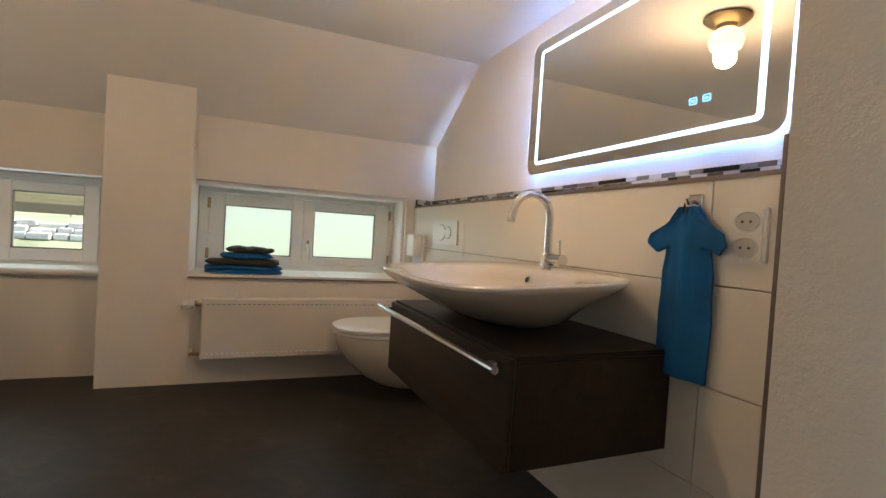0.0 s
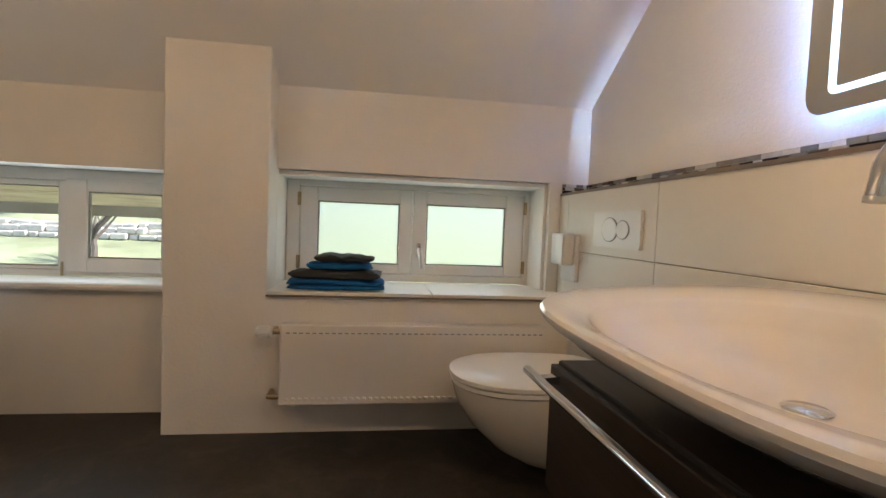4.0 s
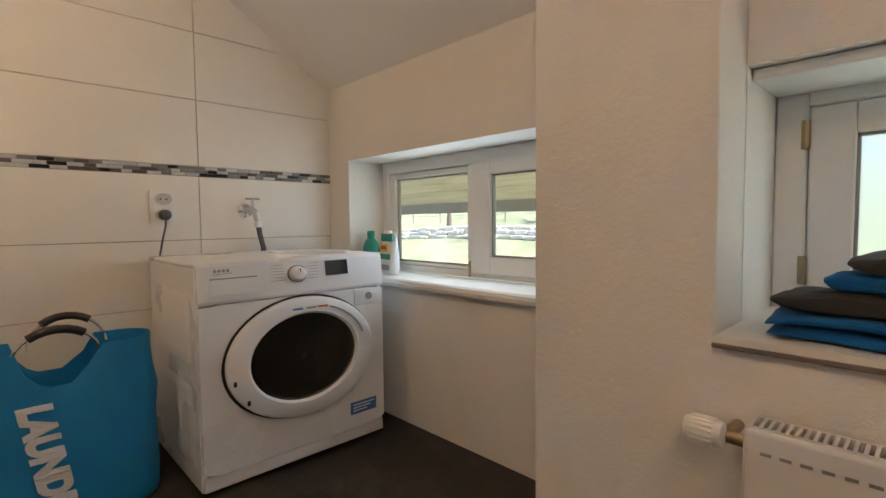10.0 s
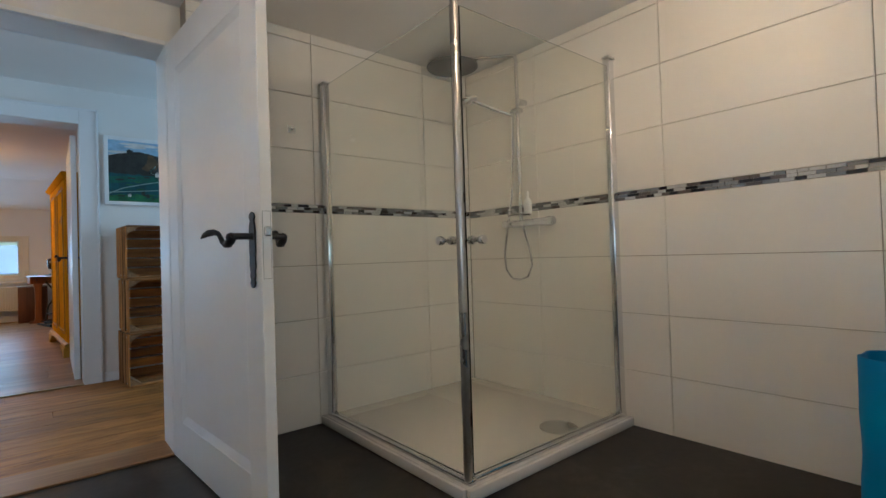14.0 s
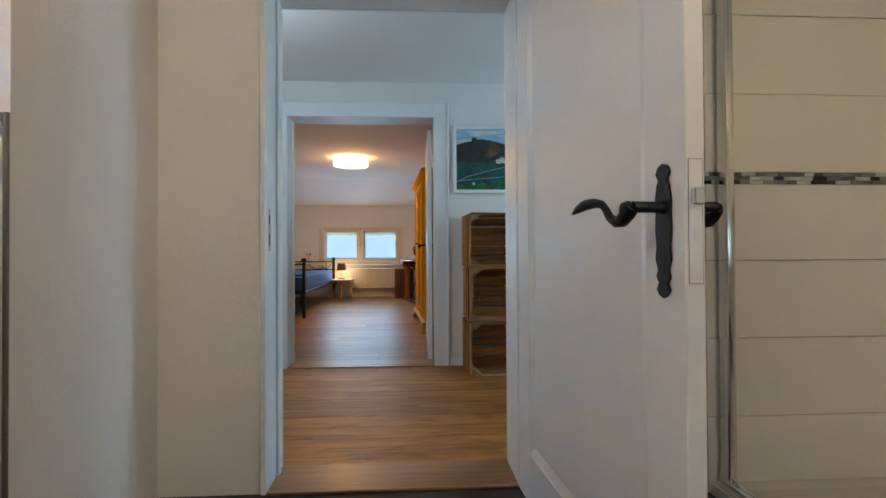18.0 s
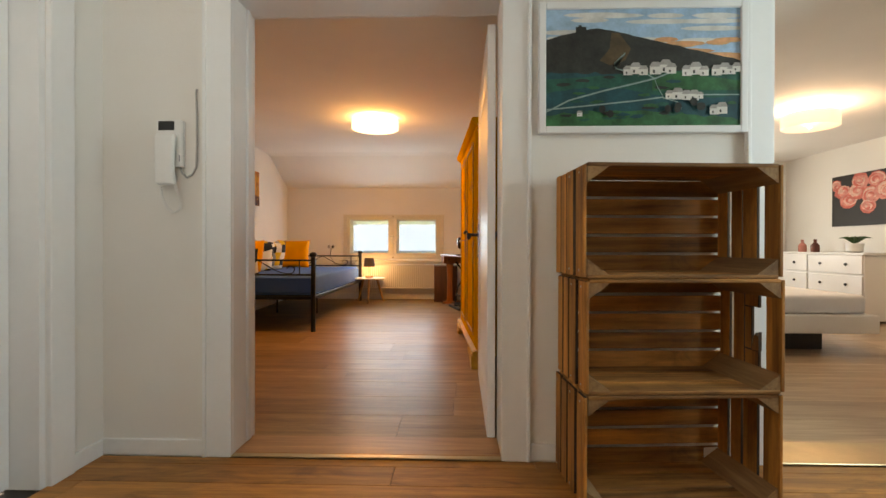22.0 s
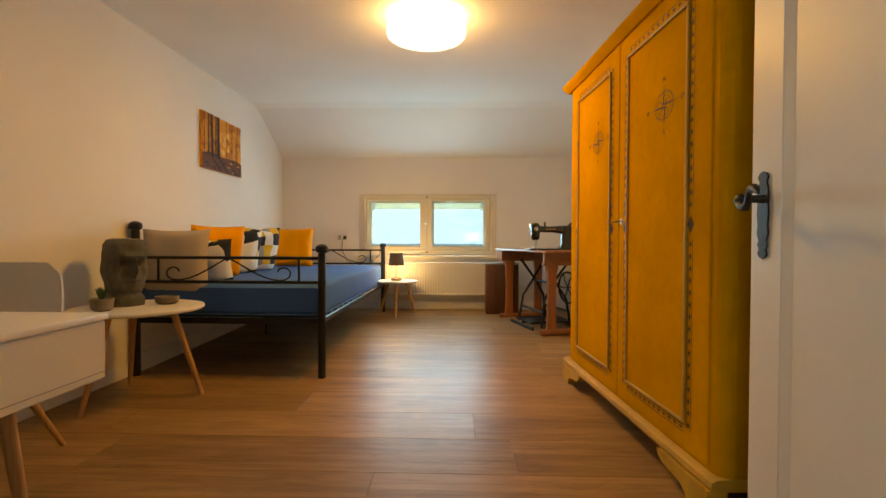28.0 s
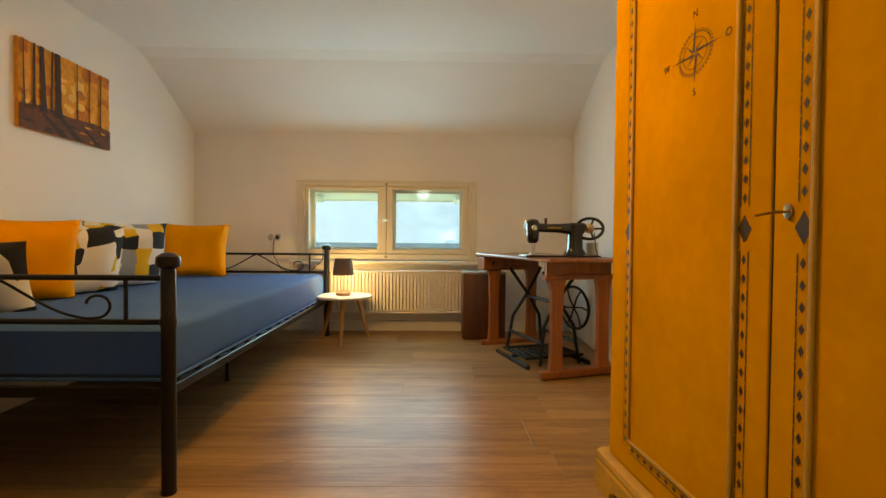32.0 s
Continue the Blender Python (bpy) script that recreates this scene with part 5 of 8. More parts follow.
def iron_handle(parent, x, z, side, toward, plate_h=0.26, reach=1.0):
    """A wrought iron lever on a scalloped long plate; side: +1 or -1 face of the leaf, toward: direction of the lever along x."""
    y0 = side * 0.0215
    prof = [(0.0, 0.13), (0.012, 0.124), (0.018, 0.112), (0.011, 0.098), (0.016, 0.086), (0.020, 0.06), (0.0185, 0.03), (0.020, 0.0), (0.0165, -0.03), (0.020, -0.055), (0.013, -0.078), (0.018, -0.09), (0.011, -0.103), (0.017, -0.116), (0.010, -0.127), (0.0, -0.132)]
    k = plate_h / 0.26
    pts = [(a * 1.25, b * k) for a, b in prof] + [(-a * 1.25, b * k) for a, b in prof[-2:0:-1]]
    m = pose(x, y0, z - 0.045, 90, 0, 0 if side < 0 else 180)
    bm = bmesh.new()
    prism(bm, pts, 0.0, 0.005, m)
    p = part("handle_plate", bm, IRON, parent, "scalloped iron handle plate")
    part("spindle", tube(bmesh.new(), [(x, y0, z), (x, y0 + side * 0.010, z), (x, y0 + side * 0.066, z)], [0.016, 0.011, 0.0115], 12), IRON, p, "", True)
    c = toward * reach
    path = [(0.0, 0.066, 0.0), (0.012, 0.070, -0.012), (0.030, 0.072, -0.024), (0.050, 0.074, -0.026), (0.068, 0.078, -0.016), (0.080, 0.081, 0.002), (0.092, 0.084, 0.014), (0.115, 0.090, 0.019), (0.145, 0.097, 0.018), (0.170, 0.103, 0.011), (0.190, 0.108, 0.002)]
    rad = [0.0135, 0.0150, 0.0140, 0.0115, 0.0090, 0.0080, 0.0085, 0.0110, 0.0120, 0.0095, 0.0030]
    bm = tube(bmesh.new(), [(x + c * a, y0 + side * b, z + e) for a, b, e in path], rad, 12)
    part("lever", bm, IRON, p, "curled iron lever", True)
    part("lever_knot", lathe(bmesh.new(), [(0.004, -0.016), (0.014, -0.011), (0.018, 0.0), (0.014, 0.011), (0.004, 0.016)], 14, pose(x + c * 0.012, y0 + side * 0.070, z - 0.004, 90, 0, 0)), IRON, p, "", True)
    bm = bmesh.new()
    prism(bm, disc(0.0045, 10, 0, -0.062 * k) , 0.0052, 0.0058, m)
    prism(bm, [(-0.002, -0.082 * k), (0.002, -0.082 * k), (0.002, -0.064 * k), (-0.002, -0.064 * k)], 0.0052, 0.0058, m)
    part("keyhole", bm, BLACK, p)
    return p


def panel_door(name, label, m, w, h, hz, plate_h=0.26, toward=-1, reach=1.0):
    """A leaf from its hinge at x = 0 to x = w, with one tall moulded panel on each face."""
    d = thing(name, label, "door", m, "", "structure")
    st, tr, brl = 0.135, 0.16, 0.20
    bm = bmesh.new()
    for q in ((0, st, 0.008, h), (w - st, w, 0.008, h), (st, w - st, 0.008, brl), (st, w - st, h - tr, h)):
        bx(bm, q[0], q[1], -0.02, 0.02, q[2], q[3], 0.0025)
    part("leaf_frame", bm, TRIM_W, d)
    part("panel", box(st + 0.001, w - st - 0.001, -0.009, 0.009, brl, h - tr), TRIM_W, d)
    for s in (-1, 1):
        bm = bmesh.new()
        a = [Vector((x, s * 0.0185, z)) for x, z in ((st, brl), (w - st, brl), (w - st, h - tr), (st, h - tr))]
        i = 0.032
        b = [Vector((x, s * 0.0095, z)) for x, z in ((st + i, brl + i), (w - st - i, brl + i), (w - st - i, h - tr - i), (st + i, h - tr - i))]
        va, vb = [bm.verts.new(p) for p in a], [bm.verts.new(p) for p in b]
        for k in range(4):
            bm.faces.new((va[k], va[(k + 1) % 4], vb[(k + 1) % 4], vb[k]))
        part("panel_moulding", bm, TRIM_W, d)
    part("lock_face", box(w, w + 0.0015, -0.013, 0.013, hz - 0.145, hz + 0.082), TRIM_W, d, "painted lock face")
    part("lock_seam", box(w - 0.001, w + 0.0008, -0.0145, 0.0145, hz - 0.1465, hz + 0.0835), GREY_P, d, "thin grey seam")
    part("key_bolt", box(w + 0.0012, w + 0.0025, -0.006, 0.006, hz - 0.078, hz - 0.044), TRIM_W, d)
    part("latch", box(w + 0.0015, w + 0.014, -0.011, 0.011, hz - 0.002, hz + 0.030, 0.003), CHROME, d)
    for side in (-1, 1):
        iron_handle(d, w - 0.062, hz, side, toward, plate_h, reach)
    return d


def casing_x(name, label, x0, x1, z1, y_face, dirn, wd, thick=0.022, edge=True):
    """Flat boards round an opening in a wall that runs along x."""
    c = thing(name, label, "door casing", None, "", "structure")
    ya, yb = sorted((y_face, y_face + dirn * thick))
    for q in ((x0 - wd, x0, 0.0, z1 + wd), (x1, x1 + wd, 0.0, z1 + wd), (x0, x1, z1, z1 + wd)):
        part("casing_board", box(q[0], q[1], ya, yb, q[2], q[3], 0.004, 2), TRIM_W, c)
    yc, yd = sorted((y_face + dirn * thick * 0.9, y_face + dirn * (thick + 0.010)))
    if edge:
        for q in ((x0 - wd, x0 - wd + 0.016, 0.0, z1 + wd), (x1 + wd - 0.016, x1 + wd, 0.0, z1 + wd), (x0 - wd, x1 + wd, z1 + wd - 0.016, z1 + wd)):
            part("outer_bead", box(q[0], q[1], yc, yd, q[2], q[3], 0.003, 2), TRIM_W, c)
    return c


def lining_x(name, x0, x1, z1, y0, y1, t=0.03):
    c = thing(name, "white painted door lining", "door lining", None, "", "structure")
    part("jamb", box(x0 - t + 0.001, x0, y0, y1, 0.0, z1 + t - 0.001, 0.002), TRIM_W, c)
    part("jamb", box(x1, x1 + t - 0.001, y0, y1, 0.0, z1 + t - 0.001, 0.002), TRIM_W, c)
    part("head", box(x0, x1, y0, y1, z1, z1 + t - 0.001, 0.002), TRIM_W, c)
    part("stop", box(x1 - 0.012, x1 - 0.0005, y0 + 0.05, y0 + 0.085, 0.012, z1, 0.002), TRIM_W, c)
    return c


panel_door("door_1", "white painted panel door standing open", pose(0.556, 0.770, 0.0, 0, 0, 94.3), 1.065, 2.035, 1.034)
casing_x("casing_bath_door", "white painted bathroom door casing", DX0, DX1, DZ, 0.73, 1, 0.024, 0.018, False)
lin = lining_x("lining_bath_door", DX0, DX1, DZ, 0.520, 0.729)
part("strike_plate", box(DX1 - 0.0012, DX1 + 0.001, 0.685, 0.712, 0.96, 1.13), STEEL, lin, "steel strike plate")
part("strike_hole", box(DX1 - 0.0018, DX1, 0.692, 0.706, 1.07, 1.105), BLACK, lin)
part("strike_hole", box(DX1 - 0.0018, DX1, 0.692, 0.706, 0.985, 1.03), BLACK, lin)
casing_x("casing_bath_hall", "white painted casing on the hall side", DX0, DX1, DZ, 0.52, -1, 0.10)
structure("threshold_bath", box(DX0, DX1, 0.505, 0.752, 0.0, 0.012, 0.004, 2), OAK_SILL, "worn oak door threshold", "threshold")

panel_door("door_2", "white painted panel door open into the bedroom", pose(0.858, -1.624, 0.0, 0, 0, -90.4), 1.225, 2.06, 1.045, 0.245, -1, 0.8)
casing_x("casing_bedroom_hall", "white painted bedroom door casing", HDX0, HDX1, HDZ, HY, 1, 0.128)
lining_x("lining_bedroom_door", HDX0, HDX1, HDZ, HY - 0.219, HY - 0.001, 0.02)
casing_x("casing_bedroom_inside", "white painted casing inside the bedroom", HDX0, HDX1, HDZ, HY - 0.22, -1, 0.10)
th = thing("threshold_bedroom", "oak threshold with a pale metal strip", "threshold", None, "", "structure")
part("board", box(HDX0, HDX1, HY - 0.215, HY - 0.012, 0.0, 0.010, 0.003), OAK_SILL, th)
part("metal_strip", box(HDX0, HDX1, HY - 0.010, HY + 0.022, 0.0, 0.010, 0.003), BRASS, th, "pale metal strip")

casing_x("casing_other_room", "white painted casing of the neighbouring door", -1.42, -0.36, 2.16, HY, 1, 0.12)
lining_x("lining_other_room", -1.42, -0.36, 2.16, HY - 0.219, HY - 0.001, 0.002)
structure("threshold_other", box(-1.42, -0.36, HY - 0.22, HY + 0.02, 0.0, 0.010, 0.003), BRASS, "pale metal floor strip", "threshold")

c = thing("casing_hall_east", "white painted casing of the closed hall door", "door casing", None, "", "structure")
for q in ((-1.21, -1.09, 0.0, 2.14), (-0.05, 0.07, 0.0, 2.14), (-1.09, -0.05, 2.02, 2.14)):
    part("casing_board", box(2.636, 2.66, q[0], q[1], q[2], q[3], 0.004, 2), TRIM_W, c)
part("jamb", box(2.661, 2.875, -1.09, -1.062, 0.0, 2.02), TRIM_W, c)
part("head", box(2.661, 2.875, -1.062, -0.05, 1.99, 2.02), TRIM_W, c)
panel_door("door_3", "white painted panel door standing closed", pose(2.80, -1.06, 0.0, 0, 0, 90), 1.008, 1.985, 1.05)

# ---- baseboards ----
bb = thing("baseboard", "white painted baseboards", "baseboard", None, "", "structure")
for q in ((2.165, 2.658, HY, HY + 0.016), (-0.238, 0.702, HY, HY + 0.016), (BW + 0.001, HDX0 - 0.102, HY - 0.236, HY - 0.22), (2.137, BE - 0.001, HY - 0.236, HY - 0.22)):
    part("board", box(q[0], q[1], q[2], q[3], 0.0, 0.075, 0.004, 2), TRIM_W, bb)
for q in ((2.644, 2.66, HY + 0.02, -1.212), (2.644, 2.66, 0.072, 0.50)):
    part("board", box(q[0], q[1], q[2], q[3], 0.0, 0.075, 0.004, 2), TRIM_W, bb)
part("board", box(BE - 0.016, BE, -4.6, HY - 0.24, 0.0, 0.08, 0.004, 2), TRIM_W, bb)
part("board", box(BE - 0.016, BE, -7.44, -4.605, 0.0, 0.125, 0.004, 2), TRIM_W, bb)
part("board", box(BW, BE - 0.02, BS, BS + 0.016, 0.05, 0.16, 0.004, 2), TRIM_W, bb)

# ---- hall: crates ----
CRATE = wood("weathered_crate_wood", (0.075, 0.027, 0.006), (0.80, 0.37, 0.095), 0.7, 0, 0.8, 0, 0.4, 0.6)
CRATE_V = wood("weathered_crate_side", (0.15, 0.052, 0.010), (0.84, 0.37, 0.080), 0.7, 2, 0.75, 0, 0.4, 0.6)
CRATE_E = wood("dark_board_edge", (0.020, 0.010, 0.005), (0.085, 0.040, 0.014), 0.8, 2, 1.2, 0, 0.4)
CRATE_P = wood("pale_corner_wood", (0.22, 0.11, 0.045), (0.44, 0.26, 0.115), 0.75, 1, 1.2, 0, 0.4)


def crate(m, hole):
    """A fruit crate on its side, its mouth towards +y: end boards left and right, long boards above and below, slats behind."""
    c = thing("wooden_crate", "old brown wooden fruit crate lying on its side", "crate", m, "crates stacked in the hall")
    w, d, h, t, te = 0.735, 0.380, 0.4195, 0.014, 0.013
    rnd = random.Random(int(m.translation.z * 1000) + 3)
    for s in (-1, 1):
        for i, (ya, yb) in enumerate(((0.0, 0.084), (0.122, 0.204), (0.211, 0.276), (0.302, d - 0.011))):
            x0 = s * w / 2 - (te if s > 0 else 0)
            j = rnd.uniform(-0.003, 0.003)
            xa, xb = x0 + j, x0 + te + j
            bm = bmesh.new()
            if hole and s < 0 and i == 1:
                bx(bm, xa, xb, -yb, -ya, 0.004, 0.13, 0.003)
                bx(bm, xa, xb, -yb, -ya, 0.30, h - 0.004, 0.003)
                bx(bm, xa, xb, -yb, -ya - 0.040, 0.13, 0.30, 0.003)
                prism(bm, [(-ya - 0.040, 0.13), (-ya, 0.13), (-ya, 0.205), (-ya - 0.010, 0.185), (-ya - 0.018, 0.200), (-ya - 0.030, 0.178)], xa, xb, Matrix(((0, 0, 1, 0), (1, 0, 0, 0), (0, 1, 0, 0), (0, 0, 0, 1))))
            else:
                bx(bm, xa, xb, -yb + rnd.uniform(-0.003, 0.003), -ya, 0.004 + rnd.uniform(0, 0.005), h - 0.003 - rnd.uniform(0, 0.006), 0.003, 2)
            bm.normal_update()
            # edge faces get the darker wood, except the first board's front edge
            for f in bm.faces:
                if abs(f.normal.x) < 0.9 and not (i == 0 and f.normal.y > 0.5):
                    f.material_index = 1
            part("side_board", bm, (CRATE_V, CRATE_E), c)
    for z in (0.0, h - t):
        for k, (ya, yb) in enumerate(((0.0, 0.128), (0.140, 0.262), (0.275, d - 0.012))):
            part("long_board", box(-w / 2 + te + 0.001, w / 2 - te - 0.001, -yb + rnd.uniform(-0.003, 0.003), -ya, z, z + t, 0.003), CRATE, c)
    n = 5
    hh = (h - 0.012) / n
    for i in range(n):
        z = 0.006 + i * hh
        part("back_slat", box(-w / 2 + 0.006, w / 2 - 0.006, -d, -d + 0.010, z + 0.004, z + hh - 0.007 - rnd.uniform(0, 0.004), 0.002), CRATE, c)
    for sx in (-1, 1):
        for z0, sz in ((t, 1), (h - t, -1)):
            xx = sx * (w / 2 - te - 0.001)
            bm = bmesh.new()
            tri = [(xx, z0), (xx - sx * 0.080, z0), (xx, z0 + sz * 0.058)]
            loft(bm, [[Vector((x, y, z)) for x, z in tri] for y in (-0.003, -d + 0.014)])
            part("corner_post", bm, CRATE_P, c, "paler triangular corner post")
        for yy in (-0.045, -0.165, -0.345):
            for z in (0.03, h - 0.03):
                part("nail", lathe(bmesh.new(), [(0.0045, 0), (0.004, 0.002), (0.001, 0.0025)], 8, pose(sx * w / 2 + sx * 0.002, yy, z, 0, 90 * sx, 0)), BOLT, c)
    return c


for i in range(3):
    crate(pose(0.2030 + (0.0, -0.004, 0.004)[i], -0.9935, 0.001 + 0.421 * i, 0, 0, (4.2, 3.5, 4.0)[i]), i == 1)

# ---- hall: landscape painting ----
PAINT = {k: plain("paint_" + k, c, 0.55, 0, v, 14, 70, 0.5) for k, c, v in (("sky", (0.36, 0.56, 0.76), 0.3), ("cloud", (0.72, 0.72, 0.70), 0.25), ("peach", (0.78, 0.40, 0.20), 0.35), ("hill", (0.035, 0.038, 0.035), 0.6), ("slope", (0.11, 0.075, 0.035), 0.5), ("green", (0.012, 0.12, 0.085), 0.6), ("grass", (0.030, 0.16, 0.060), 0.6), ("teal", (0.008, 0.085, 0.105), 0.5), ("house", (0.72, 0.70, 0.66), 0.15), ("roof", (0.40, 0.38, 0.36), 0.3), ("path", (0.30, 0.42, 0.40), 0.3))}
PK = list(PAINT)


def picture(name, label, m, w, h, frame_mat, fw, fd, mats, layers, category="painting"):
    """A picture facing +z of its outline plane: layers of (material index, outline in parts of width and height)."""
    p = thing(name, label, category, m)
    if fw:
        for q in ((-w / 2 - fw, -w / 2, -h / 2 - fw, h / 2 + fw), (w / 2, w / 2 + fw, -h / 2 - fw, h / 2 + fw), (-w / 2, w / 2, -h / 2 - fw, -h / 2), (-w / 2, w / 2, h / 2, h / 2 + fw)):
            part("frame_bar", box(q[0], q[1], q[2], q[3], 0.0, fd, 0.004, 2), frame_mat, p)
    part("canvas", box(-w / 2, w / 2, -h / 2, h / 2, 0.002, fd - 0.012 if fw else fd), mats[0], p)
    z0 = (fd - 0.012 if fw else fd)
    bm = bmesh.new()
    for i, (mi, pts) in enumerate(layers):
        z = z0 + 0.0006 + 0.00008 * i
        f = bm.faces.new([bm.verts.new(((a - 0.5) * w, (b - 0.5) * h, z)) for a, b in pts])
        f.material_index = mi
    part("painted_scene", bm, mats, p)
    return p


def ragged(f, a, b, n, amp, sd, base_v=0.0):
    top = [(a + (b - a) * i / n, f(i / n) + amp * noise.noise(Vector((i * 0.7, sd, 0)))) for i in range(n + 1)]
    return [(a, base_v)] + top[:] + [(b, base_v)]


def strip(pts, w):
    return [(x, y + w) for x, y in pts] + [(x, y - w) for x, y in pts[::-1]]


ix = PK.index
L = []
rnd = random.Random(5)
for k in range(16):
    a, b, l = rnd.uniform(0.1, 0.9), rnd.uniform(0.66, 0.97), rnd.uniform(0.08, 0.22)
    L.append((ix("cloud"), [(max(0, min(1, a + l * math.cos(TAU * i / 10))), min(1, b + 0.022 * math.sin(TAU * i / 10) + 0.01 * noise.noise(Vector((i, k, 1))))) for i in range(10)]))
for k in range(14):
    a, b, l = rnd.uniform(0.6, 0.98), rnd.uniform(0.52, 0.74), rnd.uniform(0.06, 0.16)
    L.append((ix("peach"), [(max(0, min(1, a + l * math.cos(TAU * i / 10))), b + 0.022 * math.sin(TAU * i / 10)) for i in range(10)]))
L.append((ix("hill"), ragged(lambda t: 0.74 + 0.10 * math.sin(min(1, t / 0.34) * math.pi / 2) - 0.40 * max(0, t - 0.28), 0, 1, 26, 0.012, 2)))
L.append((ix("hill"), [(0.155, 0.80), (0.155, 0.85), (0.17, 0.85), (0.17, 0.865), (0.185, 0.865), (0.185, 0.85), (0.21, 0.85), (0.21, 0.80)]))
L.append((ix("slope"), [(0.34, 0.80), (0.38, 0.79), (0.44, 0.66), (0.41, 0.56), (0.33, 0.52), (0.28, 0.56), (0.33, 0.66)]))
L.append((ix("teal"), ragged(lambda t: 0.46 - 0.02 * t, 0, 0.45, 14, 0.03, 4)))
L.append((ix("green"), ragged(lambda t: 0.40 + 0.10 * t, 0, 1, 24, 0.02, 7)))
L.append((ix("grass"), ragged(lambda t: 0.42 + 0.03 * math.sin(t * 5), 0.55, 1, 14, 0.03, 9, 0.30)))
L.append((ix("teal"), ragged(lambda t: 0.28 + 0.05 * math.sin(t * 6), 0.0, 1, 22, 0.02, 12)))
L.append((ix("grass"), ragged(lambda t: 0.09 + 0.04 * math.sin(t * 4), 0.0, 1, 22, 0.03, 14)))
for k in range(40):
    a, b = rnd.uniform(0.02, 0.98), rnd.uniform(0.04, 0.45)
    L.append((rnd.choice((ix("green"), ix("teal"), ix("grass"), ix("hill"))), [(min(1, max(0, a + rnd.uniform(0.02, 0.05) * math.cos(TAU * i / 7))), b + rnd.uniform(0.008, 0.02) * math.sin(TAU * i / 7)) for i in range(7)]))
for pts, w in (([(0.0, 0.12), (0.12, 0.22), (0.30, 0.30), (0.46, 0.36), (0.56, 0.40), (0.64, 0.45)], 0.007), ([(0.0, 0.14), (0.2, 0.17), (0.45, 0.21), (0.60, 0.24), (0.68, 0.20), (0.70, 0.14)], 0.006), ([(0.50, 0.46), (0.56, 0.40), (0.575, 0.33), (0.60, 0.26), (0.61, 0.22)], 0.006), ([(0.41, 0.62), (0.35, 0.53), (0.36, 0.49), (0.44, 0.45)], 0.005), ([(0.62, 0.24), (0.75, 0.26), (1.0, 0.26)], 0.005)):
    L.append((ix("path"), strip(pts, w)))
for a, b, s in ((0.40, 0.43, 1.0), (0.435, 0.44, 1.2), (0.48, 0.43, 1.0), (0.535, 0.435, 1.3), (0.585, 0.45, 1.35), (0.62, 0.44, 1.1), (0.70, 0.42, 1.1), (0.74, 0.43, 1.3), (0.79, 0.42, 1.0), (0.85, 0.42, 1.1), (0.89, 0.43, 1.2), (0.93, 0.43, 0.9), (0.955, 0.45, 0.95), (0.615, 0.225, 0.9), (0.65, 0.22, 1.2), (0.70, 0.215, 1.0), (0.735, 0.21, 1.1), (0.775, 0.225, 0.7), (0.84, 0.09, 1.0), (0.875, 0.095, 1.2), (0.16, 0.08, 0.6)):
    L.append((ix("house"), [(a, b), (a + 0.045 * s, b), (a + 0.045 * s, b + 0.05 * s), (a, b + 0.05 * s)]))
    L.append((ix("roof"), [(a - 0.004, b + 0.05 * s), (a + 0.049 * s, b + 0.05 * s), (a + 0.037 * s, b + 0.082 * s), (a + 0.010 * s, b + 0.082 * s)]))
    L.append((ix("hill"), [(a + 0.012 * s, b + 0.012), (a + 0.02 * s, b + 0.012), (a + 0.02 * s, b + 0.03 * s), (a + 0.012 * s, b + 0.03 * s)]))
for k in range(10):
    a, b = rnd.choice(((0.35, 0.06), (0.65, 0.10), (0.70, 0.12), (0.78, 0.12), (0.74, 0.16), (0.30, 0.10)))
    a += rnd.uniform(-0.03, 0.03)
    L.append((ix("hill"), [(a + 0.018 * math.cos(TAU * i / 7), b + 0.04 + 0.035 * math.sin(TAU * i / 7)) for i in range(7)]))
picture("landscape_painting", "painting of a hillside village in a white frame", pose(0.214, HY + 0.002, 1.748) @ FACE_N, 0.845, 0.515, TRIM_W, 0.031, 0.034, [PAINT[k] for k in PK], L)

# ---- hall: intercom, and a lamp added out of view ----
ic = thing("intercom_handset", "white wall intercom with a handset on a coiled cord", "intercom", pose(2.332, HY + 0.001, 1.424) @ FACE_N)
bm = bmesh.new()
prism(bm, rounded(0.117, 0.212, 0.008, 3), 0.0, 0.030)
prism(bm, rounded(0.111, 0.206, 0.006, 3), 0.030, 0.034)
part("wall_unit", bm, PLASTIC, ic)
part("unit_seam", box(0.0586, 0.0592, -0.10, 0.10, 0.012, 0.0135), GREY_P, ic, "thin grey seam")
bm = bmesh.new()
prism(bm, rounded(0.072, 0.041, 0.003, 2, -0.008, 0.0775), 0.0342, 0.0362)
part("display_window", bm, BLACK, ic, "dark display window")
bm = bmesh.new()
loft(bm, [[Vector((a + 0.002, y, c)) for a, c in rounded(wd_, dp, 0.008, 3, 0, dz)] for y, wd_, dp, dz in ((0.035, 0.070, 0.020, 0.050), (0.033, 0.080, 0.030, 0.054), (0.022, 0.084, 0.036, 0.056), (-0.03, 0.084, 0.028, 0.063), (-0.13, 0.080, 0.028, 0.063), (-0.175, 0.082, 0.036, 0.056), (-0.188, 0.080, 0.030, 0.054), (-0.190, 0.070, 0.020, 0.050))])
part("handset", bm, PLASTIC, ic, "white handset", True)
part("door_button", box(0.049, 0.055, -0.085, -0.055, 0.0345, 0.037, 0.001), GREY_P, ic)
